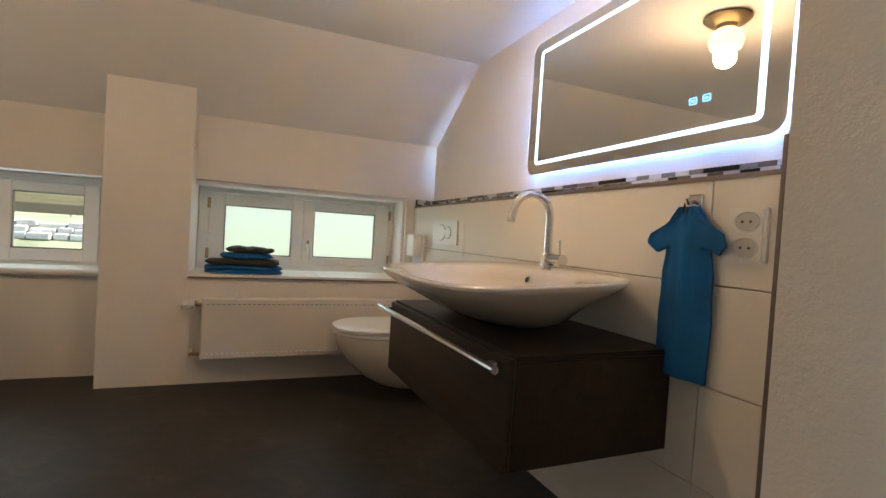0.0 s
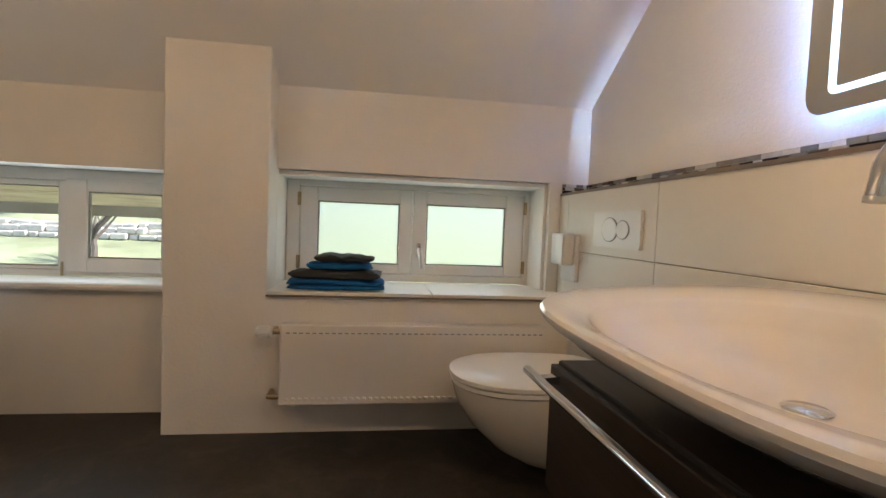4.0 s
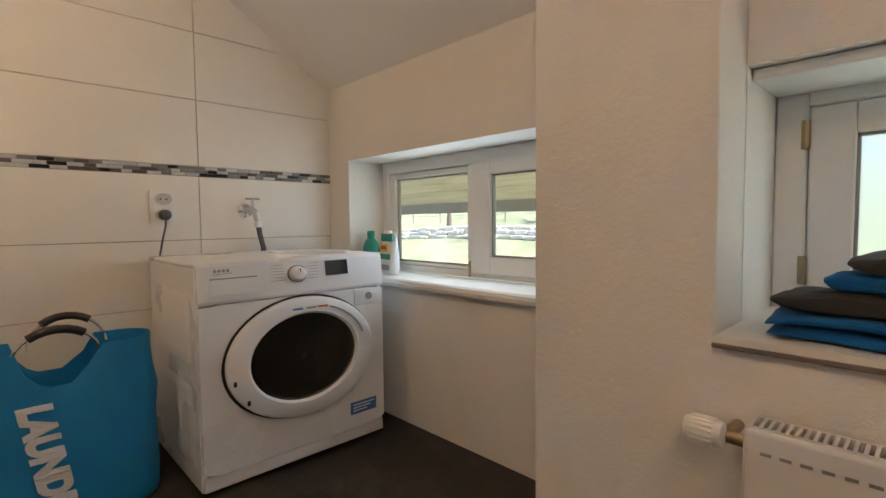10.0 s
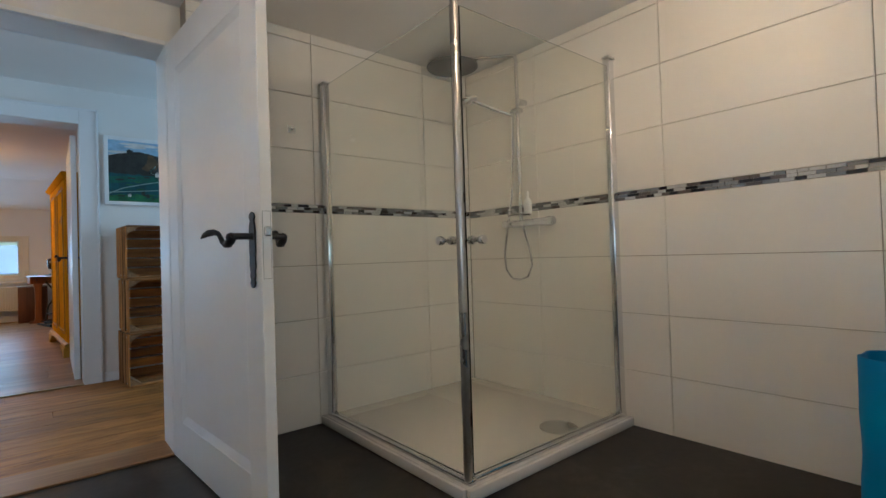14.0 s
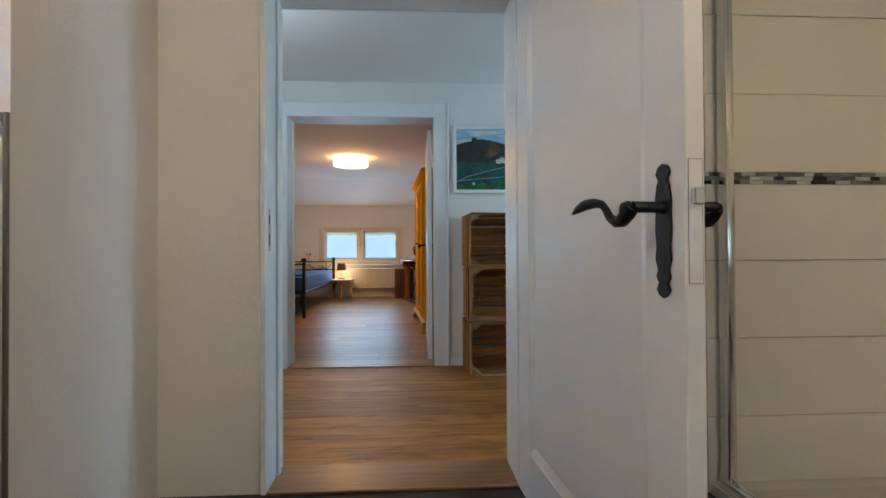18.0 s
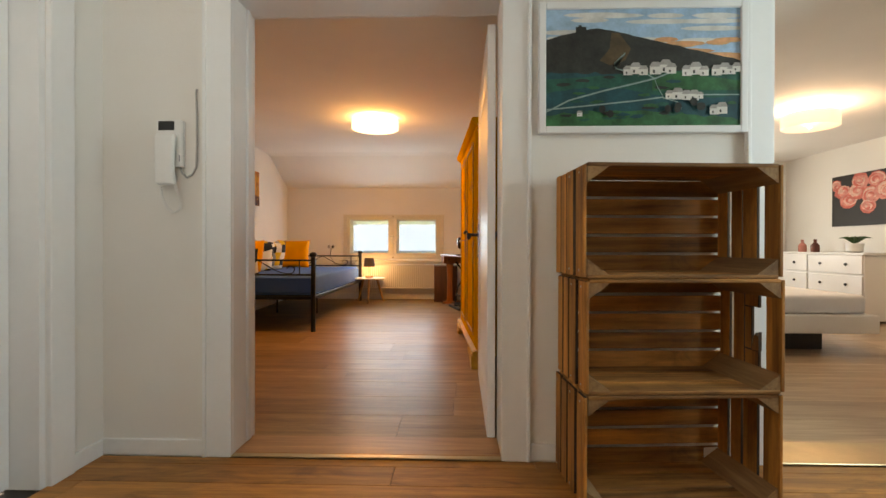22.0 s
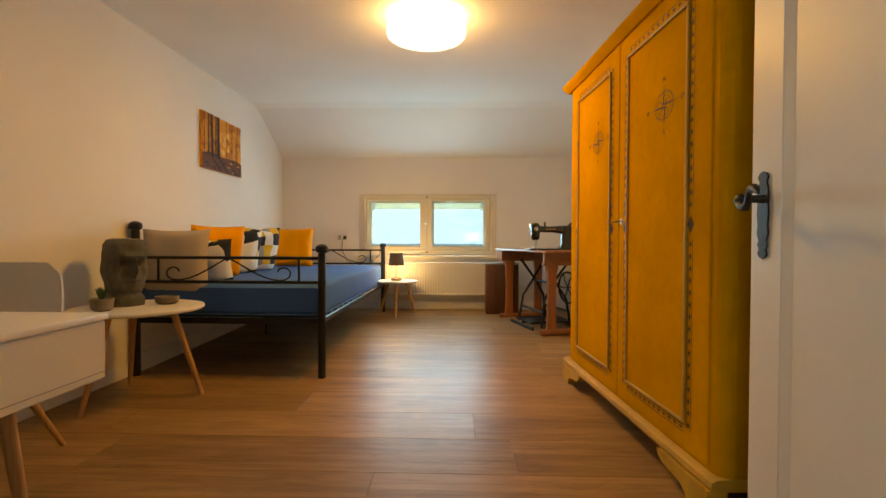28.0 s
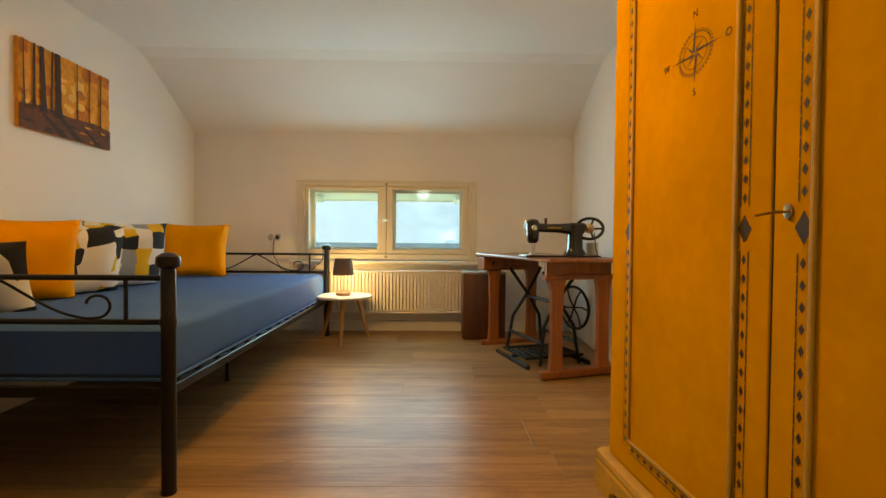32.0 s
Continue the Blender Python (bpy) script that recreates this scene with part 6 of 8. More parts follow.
way = [Vector(p) for p in ((0.040, -0.19, 0.050), (0.048, -0.215, 0.045), (0.059, -0.265, 0.032), (0.046, -0.300, 0.022), (0.012, -0.314, 0.018), (-0.018, -0.290, 0.020), (-0.032, -0.246, 0.030), (-0.030, -0.20, 0.045))]
pts = []
for k in range(210):
    t = k / 209 * (len(way) - 1.001)
    p = way[int(t)].lerp(way[int(t) + 1], t % 1)
    a = k * 0.83
    pts.append((p.x + 0.0055 * math.cos(a), p.y + 0.0035 * math.cos(a), p.z + 0.0055 * math.sin(a)))
part("coiled_cord", tube(bmesh.new(), pts, 0.0026, 5), PLASTIC, ic, "white coiled cord", True)
part("wall_cable", tube(bmesh.new(), [(0.040, -0.104, 0.008), (0.048, -0.132, 0.008), (0.069, -0.152, 0.008), (0.096, -0.140, 0.008), (0.113, -0.105, 0.006), (0.117, 0.0, 0.006), (0.116, 0.14, 0.006), (0.112, 0.235, 0.006), (0.113, 0.25, 0.001)], 0.005, 6), plain("grey_cable", (0.42, 0.42, 0.41), 0.5), ic, "grey cable", True)
hl = thing("ceiling_lamp", "flat white hall ceiling lamp, unseen and added", "ceiling lamp", pose(2.0, 0.1, 2.40))
part("rose", lathe(bmesh.new(), [(0.10, 0.0), (0.10, -0.02), (0.08, -0.025)], 24), PLASTIC, hl, "", True)
g = part("shade", lathe(bmesh.new(), [(0.14, -0.025), (0.15, -0.05), (0.13, -0.09), (0.07, -0.11), (0.002, -0.114)], 28), glow("added_hall_lamp_glow", (0.95, 0.97, 1.0), 0.9), hl, "softly lit white glass", True)
g.visible_shadow = False

# ---- bedroom surfaces ----
YELLOW = plain("ochre_chalk_paint", (0.66, 0.335, 0.006), 0.6, 0, 0.2, 2.4, 24, 0.12, 0.0, 0.002, 0.0)
YDARK = plain("stencil_umber", (0.045, 0.026, 0.008), 0.6, 0, 0.25, 30, 90, 0.1)
YPALE = plain("worn_pale_ochre", (0.56, 0.34, 0.035), 0.6, 0, 0.25, 6, 40, 0.15)
BEDIRON = plain("black_bed_enamel", (0.010, 0.010, 0.012), 0.35, 0.3, 0.1, 6, 60, 0.05)
# blue-grey sheet, its blue deepened to stand in for window light
SHEET = plain("jersey_blued_for_window", (0.045, 0.130, 0.39), 0.9, 0, 0.12, 3, 220, 0.6)
SATIN_O = plain("orange_satin", (0.86, 0.355, 0.004), 0.6, 0, 0.12, 5, 160, 0.3, 0, 0.002, 0.1)
BEIGE = plain("beige_linen", (0.50, 0.44, 0.365), 0.9, 0, 0.08, 4, 260, 0.7)
TOPW = plain("white_lacquer", (0.78, 0.76, 0.73), 0.35, 0, 0.03, 2, 40, 0.03)
BEECH = wood("beech_leg", (0.40, 0.22, 0.09), (0.60, 0.38, 0.18), 0.5, 2, 1.0)
STONE = plain("grey_green_stone", (0.11, 0.105, 0.085), 0.85, 0, 0.45, 12, 60, 0.8, 0, 0.006)
CLAY = plain("grey_clay_pot", (0.20, 0.17, 0.14), 0.85, 0, 0.2, 12, 60, 0.3)
LEAF = plain("succulent_leaf", (0.035, 0.085, 0.025), 0.55, 0, 0.25, 12, 50, 0.1)
SHADE_F = plain("taupe_lamp_shade", (0.15, 0.105, 0.085), 0.9, 0, 0.1, 8, 200, 0.3)
BEECHV = wood("red_brown_beech", (0.20, 0.060, 0.016), (0.36, 0.125, 0.035), 0.42, 2, 1.0, 0.2)
BEECHT = wood("table_top_beech", (0.24, 0.085, 0.025), (0.42, 0.18, 0.06), 0.35, 1, 0.8, 0.3)
MAHOG = wood("dark_red_veneer", (0.055, 0.017, 0.008), (0.12, 0.040, 0.018), 0.45, 2, 0.8)
CASTIRON = plain("black_cast_iron", (0.014, 0.013, 0.013), 0.45, 0.6, 0.2, 18, 70, 0.3)
JAPAN = plain("black_japanned_metal", (0.006, 0.006, 0.008), 0.12, 0.2, 0.05, 6, 40, 0.0, 0.6)
GOLD = plain("gold_transfer", (0.42, 0.30, 0.08), 0.35, 0.8)
OLDCREAM = plain("old_cream_gloss", (0.72, 0.66, 0.54), 0.4, 0, 0.06, 4, 50, 0.08)
# the blue tint puts daylight into the white of outer sash and eaves
BLUEW = plain("daylight_tinted_white", (0.66, 0.76, 0.82), 0.4, 0, 0.04, 4, 50, 0.08)
GREYCH = plain("pale_grey_shell", (0.62, 0.61, 0.60), 0.5, 0, 0.03)


def pattern_cloth(name, seed, scale, stops):
    """Printed cotton: cells of flat colour."""
    m, nt, bs = base(name)
    v = coords(nt, (1, 1, 1), False)
    vo = nt.nodes.new("ShaderNodeTexVoronoi")
    vo.inputs["Scale"].default_value, vo.inputs["Randomness"].default_value = scale, seed
    nt.links.new(v, vo.inputs["Vector"])
    sp = nt.nodes.new("ShaderNodeSeparateColor")
    nt.links.new(vo.outputs["Color"], sp.inputs[0])
    nt.links.new(ramp(nt, sp.outputs[0], stops, "CONSTANT"), bs.inputs["Base Color"])
    bs.inputs["Roughness"].default_value = 0.85
    bump(nt, bs, [(noisy(nt, v, 240, 3), 1.0)], 0.3, 0.002)
    return m


WHT, BLK, YLW, GRY, PNK = (0.80, 0.79, 0.74), (0.012, 0.014, 0.020), (0.72, 0.46, 0.02), (0.28, 0.32, 0.34), (0.55, 0.40, 0.30)
PEBBLE = pattern_cloth("pebble_print", 1.0, 7.5, [(0.0, WHT), (0.30, BLK), (0.52, YLW), (0.70, WHT), (0.92, PNK)])
FACETS = pattern_cloth("facet_print", 0.35, 11.0, [(0.0, BLK), (0.30, GRY), (0.52, WHT), (0.72, YLW), (0.86, WHT)])

# ---- bedroom window ----
win3 = thing("window_3", "old cream double casement window", "window", None, "", "structure")
WX0, WX1, WZ0, WZ1 = 1.263, 2.984, 0.746, 1.491
bm = bmesh.new()
for q in ((WX0, WX0 + 0.075, WZ0, WZ1), (WX1 - 0.075, WX1, WZ0, WZ1), (WX0 + 0.075, WX1 - 0.075, WZ0, WZ0 + 0.055), (WX0 + 0.075, WX1 - 0.075, WZ1 - 0.035, WZ1)):
    bx(bm, q[0], q[1], BS - 0.07, BS + 0.012, q[2], q[3], 0.005, 2)
part("window_frame", bm, OLDCREAM, win3)
part("outer_moulding", box(WX0 - 0.016, WX1 + 0.016, BS, BS + 0.008, WZ1 + 0.0005, WZ1 + 0.016, 0.003), OLDCREAM, win3)
for a, b, g in ((1.340, 2.128, (1.394, 2.071)), (2.132, 2.908, (2.215, 2.884))):
    bm = bmesh.new()
    ga, gb, za, zb = g[0], g[1], 0.842, 1.425
    for q in ((a, ga, WZ0 + 0.057, WZ1 - 0.037), (gb, b, WZ0 + 0.057, WZ1 - 0.037), (ga, gb, WZ0 + 0.057, za), (ga, gb, zb, WZ1 - 0.037)):
        bx(bm, q[0], q[1], BS - 0.062, BS - 0.012, q[2], q[3], 0.004, 2)
    s = part("inner_sash", bm, OLDCREAM, win3)
    p = part("pane", box(ga + 0.001, gb - 0.001, BS - 0.042, BS - 0.038, za + 0.001, zb - 0.001), GLASS, s)
    p.visible_shadow = False
    bm = bmesh.new()
    i = 0.018
    for q in ((a - 0.01, ga + i, za - 0.05, zb + 0.05), (gb - i, b + 0.01, za - 0.05, zb + 0.05), (ga + i, gb - i, za - 0.05, za + i), (ga + i, gb - i, zb - i, zb + 0.05)):
        bx(bm, q[0], q[1], BS - 0.26, BS - 0.21, q[2], q[3], 0.004)
    s2 = part("outer_sash", bm, BLUEW, win3, "outer sash in white, tinted blue for the daylight on it")
    p = part("outer_pane", box(ga + i + 0.001, gb - i - 0.001, BS - 0.24, BS - 0.236, za + i, zb - i), GLASS, s2)
    p.visible_shadow = False
part("turn_latch", tube(bmesh.new(), [(2.13, BS + 0.0, 1.13), (2.13, BS + 0.03, 1.13), (2.18, BS + 0.035, 1.125)], [0.010, 0.009, 0.006], 8), BRASS, win3, "small brass turn latch", True)
for x, z in ((2.13, WZ1 - 0.02), (2.13, WZ0 + 0.03)):
    part("latch_plate", box(x - 0.015, x + 0.015, BS + 0.0125, BS + 0.018, z - 0.012, z + 0.012, 0.003), BRASS, win3)
for x in (WX0 + 0.055, WX1 - 0.055):
    for z in (0.86, 1.36):
        part("hinge", lathe(bmesh.new(), [(0.007, z - 0.04), (0.009, z - 0.036), (0.009, z + 0.036), (0.007, z + 0.04)], 8, pose(x, BS + 0.016, 0)), OLDCREAM, win3, "", True)
structure("window_board", box(WX0 - 0.05, WX1 + 0.05, BS, BS + 0.10, 0.705, 0.738, 0.008, 2), OLDCREAM, "cream painted window board", "window sill")

# ---- ribbed radiator ----
rb = thing("radiator", "old cream ribbed radiator under the window", "radiator", pose(2.05, -7.34, 0.0))
n = 40
for i in range(n):
    x = -0.63 + 1.26 * i / (n - 1)
    bm = bmesh.new()
    pr = [(x + a, b) for a, b in ((-0.0125, 0.05), (-0.0125, 0.0), (-0.008, -0.018), (0.008, -0.018), (0.0125, 0.0), (0.0125, 0.05))]
    loft(bm, [[Vector((a, b, z)) for a, b in pr] for z in (0.272, 0.635)])
    part("rib", bm, RADI, rb)
part("top_rail", box(-0.645, 0.645, -0.014, 0.055, 0.6355, 0.655, 0.008, 2), RADI, rb, "", True)
part("bottom_rail", box(-0.645, 0.645, -0.014, 0.055, 0.252, 0.2715, 0.008, 2), RADI, rb, "", True)
for x in (-0.5, 0.5):
    part("wall_bracket", box(x - 0.02, x + 0.02, 0.05 - 0.16, 0.048 - 0.06, 0.45, 0.49), RADI, rb)
part("supply_pipe", tube(bmesh.new(), [(0.64, 0.02, 0.262), (0.70, 0.02, 0.262), (0.71, 0.02, 0.25), (0.71, 0.02, 0.05)], 0.011, 8), RADI, rb, "", True)
sk = double_socket("wall_socket", "white wall socket behind the bed", pose(3.20, BS + 0.001, 0.955) @ FACE_N @ pose(0, 0, 0, 0, 0, 90))
pl = thing("power_plug", "black plug with a dark lamp cable", "plug", pose(3.165, BS + 0.012, 0.955))
part("plug_body", lathe(bmesh.new(), [(0.018, 0.0), (0.021, 0.01), (0.019, 0.03), (0.008, 0.04)], 12, FACE_N), BLACK, pl, "", True)
part("cable", tube(bmesh.new(), [(0, 0.036, 0), (0.02, 0.05, -0.02), (0.03, 0.05, -0.16), (-0.05, 0.06, -0.30), (-0.30, 0.10, -0.36), (-0.48, 0.22, -0.20), (-0.50, 0.30, -0.10)], 0.004, 6), BLACK, pl, "", True)

# ---- canvas print of a wood in autumn ----
FOREST = {k: plain("print_" + k, c, 0.6, 0, v, 18, 60, 0.1) for k, c, v in (("gold", (0.78, 0.33, 0.02), 0.3), ("light", (0.92, 0.52, 0.10), 0.2), ("amber", (0.62, 0.19, 0.008), 0.4), ("trunk", (0.050, 0.018, 0.006), 0.4), ("ground", (0.17, 0.050, 0.008), 0.6))}
FK = list(FOREST)
rnd = random.Random(21)
L = []
for k in range(70):
    a, b, r = rnd.random(), rnd.uniform(0.25, 1.0), rnd.uniform(0.03, 0.09)
    L.append((2 if a > 0.55 and b > 0.8 else rnd.choice((0, 1, 2, 0)), [(min(1, max(0, a + r * math.cos(TAU * i / 7) * rnd.uniform(0.6, 1.2))), min(1, max(0, b + 1.1 * r * math.sin(TAU * i / 7)))) for i in range(7)]))
L.append((4, [(0, 0), (1, 0), (1, 0.26), (0.8, 0.30), (0.5, 0.28), (0.2, 0.31), (0, 0.27)]))
for k in range(40):
    a, b = rnd.random(), rnd.uniform(0.02, 0.25)
    L.append((rnd.choice((0, 2, 4)) if a > 0.55 else rnd.choice((4, 4, 3)), [(min(1, max(0, a + rnd.uniform(0.02, 0.07) * math.cos(TAU * i / 6))), max(0, b + 0.016 * math.sin(TAU * i / 6))) for i in range(6)]))
for a, w in ((0.04, 0.006), (0.13, 0.012), (0.22, 0.026), (0.30, 0.010), (0.37, 0.034), (0.58, 0.006), (0.72, 0.006), (0.86, 0.008)):
    lean = rnd.uniform(-0.02, 0.02)
    foot = 0.28 - 1.8 * w
    L.append((3, [(a - w * 1.5, foot), (a + w * 1.6, foot), (a + w, foot + 0.15), (a + lean + w * 0.8, 1.0), (a + lean - w * 0.8, 1.0), (a - w, foot + 0.15)]))
for a, w in ((0.20, 0.02), (0.38, 0.03), (0.62, 0.012), (0.82, 0.015)):
    L.append((3, [(a, 0.22), (a + w * 2, 0.22), (a + 0.28, 0.0), (a + 0.18, 0.0)]))
L = [(mi, [(min(0.999, max(0.001, x)), min(0.999, max(0.001, y))) for x, y in p]) for mi, p in L]
picture("forest_print", "canvas print of a golden autumn wood", pose(BE - 0.001, -5.84, 1.795) @ FACE_W, 0.735, 0.49, None, 0, 0.022, [FOREST[k] for k in FK], L, "picture")

# ---- day bed ----
bed = thing("day_bed", "black metal day bed with scrolled end rails", "bed", pose(0, 0, 0))
BX0, BX1, BY0, BY1 = 2.645, 3.915, -4.585, -7.20


def post(x, y, e=0.0):
    """A bed post; those at the wall stand e higher."""
    z0 = fz(y)
    p = part("post", lathe(bmesh.new(), [(0.026, z0), (0.028, z0 + 0.01), (0.026, z0 + 0.02), (0.026, 0.62), (0.030, 0.64), (0.026, 0.66), (0.026, 0.83 + e), (0.024, 0.838 + e)], 14, pose(x, y, 0)), BEDIRON, bed, "", True)
    part("finial", lathe(bmesh.new(), [(0.024, 0.838), (0.040, 0.846), (0.043, 0.862), (0.040, 0.882), (0.022, 0.895), (0.002, 0.898)], 16, pose(x, y, e)), BEDIRON, p, "", True)


for y in (BY0, BY1):
    for x in (BX0, BX1):
        post(x, y, 0.15 if x > 3.5 else 0.0)
    for z in (0.803, 0.64):
        part("end_rail", rod((BX0 + 0.02, y, z), (BX1 - 0.02, y, z), 0.011, 10), BEDIRON, bed, "", True)
    for x in (BX0 + 0.155, BX1 - 0.155):
        part("end_spindle", rod((x, y, 0.642), (x, y, 0.80), 0.008, 8), BEDIRON, bed, "", True)
    cx = (BX0 + BX1) / 2
    for s in (-1, 1):
        pts = []
        for k in range(26):
            t = k / 25
            if t < 0.62:
                u = t / 0.62
                pts.append((cx + s * (0.0 + 0.36 * u), y, 0.80 - 0.148 * math.sin(u * math.pi / 2) ** 1.2))
            else:
                u = (t - 0.62) / 0.38
                a = -math.pi / 2 + u * math.pi * 1.45
                r = 0.050 * (1 - 0.45 * u)
                pts.append((cx + s * (0.37 + r * 1.25 * math.cos(a)), y, 0.703 + r * math.sin(a)))
        part("scroll", tube(bmesh.new(), pts, 0.0055, 8), BEDIRON, bed, "curled wire scroll", True)
    part("low_bar", box(BX0 + 0.02, BX1 - 0.02, y - 0.012, y + 0.012, 0.36, 0.40, 0.003), BEDIRON, bed)
part("side_rail", box(BX0 - 0.012, BX0 + 0.012, BY1 + 0.02, BY0 - 0.02, 0.365, 0.402, 0.003), BEDIRON, bed)
part("side_rail", box(BX1 - 0.012, BX1 + 0.012, BY1 + 0.02, BY0 - 0.02, 0.365, 0.402, 0.003), BEDIRON, bed)
for i in range(14):
    y = BY0 - 0.15 - i * 0.178
    part("slat", box(BX0 + 0.013, BX1 - 0.013, y - 0.04, y + 0.04, 0.385, 0.402, 0.003), BEDIRON, bed)
for x in (2.99, 3.55):
    part("middle_leg", rod((x, -5.9, fz(-5.9)), (x, -5.9, 0.385), 0.013, 10), BEDIRON, bed, "", True)
mt = thing("mattress", "mattress in a dark blue-grey fitted sheet, bluer for the window light", "mattress", pose(0, 0, 0))
bm = bmesh.new()
nx, ny = 16, 40
x0, x1, y0, y1, za, zb = BX0 + 0.018, BX1 - 0.018, BY1 + 0.035, BY0 - 0.035, 0.404, 0.628
rings = []
for j in range(ny + 1):
    v = j / ny
    yy = y0 + (y1 - y0) * v
    e = min(v, 1 - v) * (y1 - y0)
    k = 1.0 if e > 0.03 else 0.72 + 0.28 * (e / 0.03) ** 0.5
    ring = []
    for p, q in rounded(x1 - x0, (zb - za), 0.035, 4):
        nn = 0.006 * noise.noise(Vector((p * 4, yy * 4, q * 8))) + 0.003 * noise.noise(Vector((p * 15, yy * 11, q * 20)))
        zz = (za + zb) / 2 + q * k
        ring.append(Vector(((x0 + x1) / 2 + p * (0.985 + 0.015 * k) + (nn if abs(p) > 0.55 else 0), yy + (0.012 * noise.noise(Vector((p * 3, 0, q * 5))) if j in (0, ny) else 0), max(za, zz + (nn if q > 0 else 0)))))
    rings.append(ring)
loft(bm, rings)
part("body", bm, SHEET, mt, "", True)
bm = bmesh.new()
hem = [Vector((cx_ + (BX0 + BX1) / 2, cy_ + (y0 + y1) / 2, za + 0.012)) for cx_, cy_ in rounded(x1 - x0 + 0.008, y1 - y0 + 0.008, 0.03, 4)]
tube(bm, hem, 0.007, 6, True)
part("sheet_hem", bm, SHEET, mt, "gathered hem of the fitted sheet", True)


# ---- cushions ----
def cushion_bm(w, h, d, seed, pipe=False):
    """A plump square cushion, outline in x and z, thick along y."""
    bm = bmesh.new()
    n = 18
    faces = []
    for s in (-1, 1):
        g = []
        for j in range(n + 1):
            row = []
            for i in range(n + 1):
                u, v = i / n * 2 - 1, j / n * 2 - 1
                e = (max(0.0, (1 - u ** 4) * (1 - v ** 4))) ** 0.5
                pin = 1 - 0.07 * (1 - abs(u) ** 2) * abs(v) ** 3
                pin2 = 1 - 0.07 * (1 - abs(v) ** 2) * abs(u) ** 3
                th = d / 2 * e * (1 + 0.22 * noise.noise(Vector((u * 1.7, v * 1.7, seed + s))))
                wr = 0.005 * noise.noise(Vector((u * 5, v * 5, seed * 3 + s))) * e
                row.append(bm.verts.new((u * w / 2 * pin2, s * th + wr, v * h / 2 * pin)))
            g.append(row)
        for j in range(n):
            for i in range(n):
                q = (g[j][i], g[j][i + 1], g[j + 1][i + 1], g[j + 1][i])
                bm.faces.new(q if s < 0 else q[::-1])
    bmesh.ops.remove_doubles(bm, verts=bm.verts[:], dist=0.0008)
    return bm


for nm, lab, mt_, x, y, zb, w, h, d, rz, rx, sd in (
        ("big_cushion", "large beige linen cushion wedged against the end rail", BEIGE, 3.690, -4.668, 0.540, 0.48, 0.46, 0.13, 0, 3, 1),
        ("patterned_cushion", "printed cushion with black and yellow pebbles leaning on the beige one", PEBBLE, 3.590, -4.845, 0.615, 0.40, 0.33, 0.12, 16, -16, 2),
        ("orange_cushion", "plump orange satin cushion", SATIN_O, 3.670, -5.190, 0.62, 0.43, 0.43, 0.20, 52, -13, 3),
        ("beige_cushion", "beige linen cushion behind the others", BEIGE, 3.845, -5.46, 0.62, 0.46, 0.40, 0.09, 86, -8, 9),
        ("patterned_cushion", "printed cushion with large black and yellow pebbles", PEBBLE, 3.685, -5.53, 0.62, 0.50, 0.42, 0.20, 60, -14, 4),
        ("patterned_cushion", "printed cushion with grey and black facets", FACETS, 3.700, -5.98, 0.62, 0.52, 0.44, 0.21, 60, -14, 5),
        ("orange_cushion", "orange satin cushion at the far end", SATIN_O, 3.645, -6.82, 0.622, 0.52, 0.45, 0.16, 6, 12, 6)):
    c = thing(nm, lab, "cushion", pose(x, y, zb + h / 2 * math.cos(radians(rx)), 0, 0, rz) @ pose(0, 0, 0, rx, 0, 0), "cushions on the day bed")
    part("cover", cushion_bm(w, h, d, sd), mt_, c, "", True)


# ---- round side tables ----
def side_table(m, r, h, lab):
    t = thing("side_table", lab, "side table", m, "round side tables")
    part("tabletop", lathe(bmesh.new(), [(r - 0.012, h - 0.022), (r - 0.002, h - 0.016), (r, h - 0.008), (r - 0.004, h), (0.002, h)], 44), TOPW, t, "", True)
    for k in range(3):
        a = TAU * k / 3 + 0.5
        part("leg", rod((r * 0.98 * math.cos(a), r * 0.98 * math.sin(a), 0.0), (r * 0.52 * math.cos(a), r * 0.52 * math.sin(a), h - 0.022), 0.013, 12, 0.021), BEECH, t, "tapered beech leg", True)
    return t


side_table(pose(3.59, -4.135, 0, 0, 0, 44.4), 0.345, 0.535, "white round side table on splayed beech legs")
side_table(pose(2.45, -7.02, fz(-7.02), 0, 0, 65), 0.245, 0.40, "small white round table beside the bed")

st = thing("stone_head", "grey-green stone head sculpture on the side table", "sculpture", pose(3.705, -4.18, 0.535))


def bumpy(x, c, w):
    """A smooth hill of width w round c."""
    return math.exp(-((x - c) / w) ** 2)


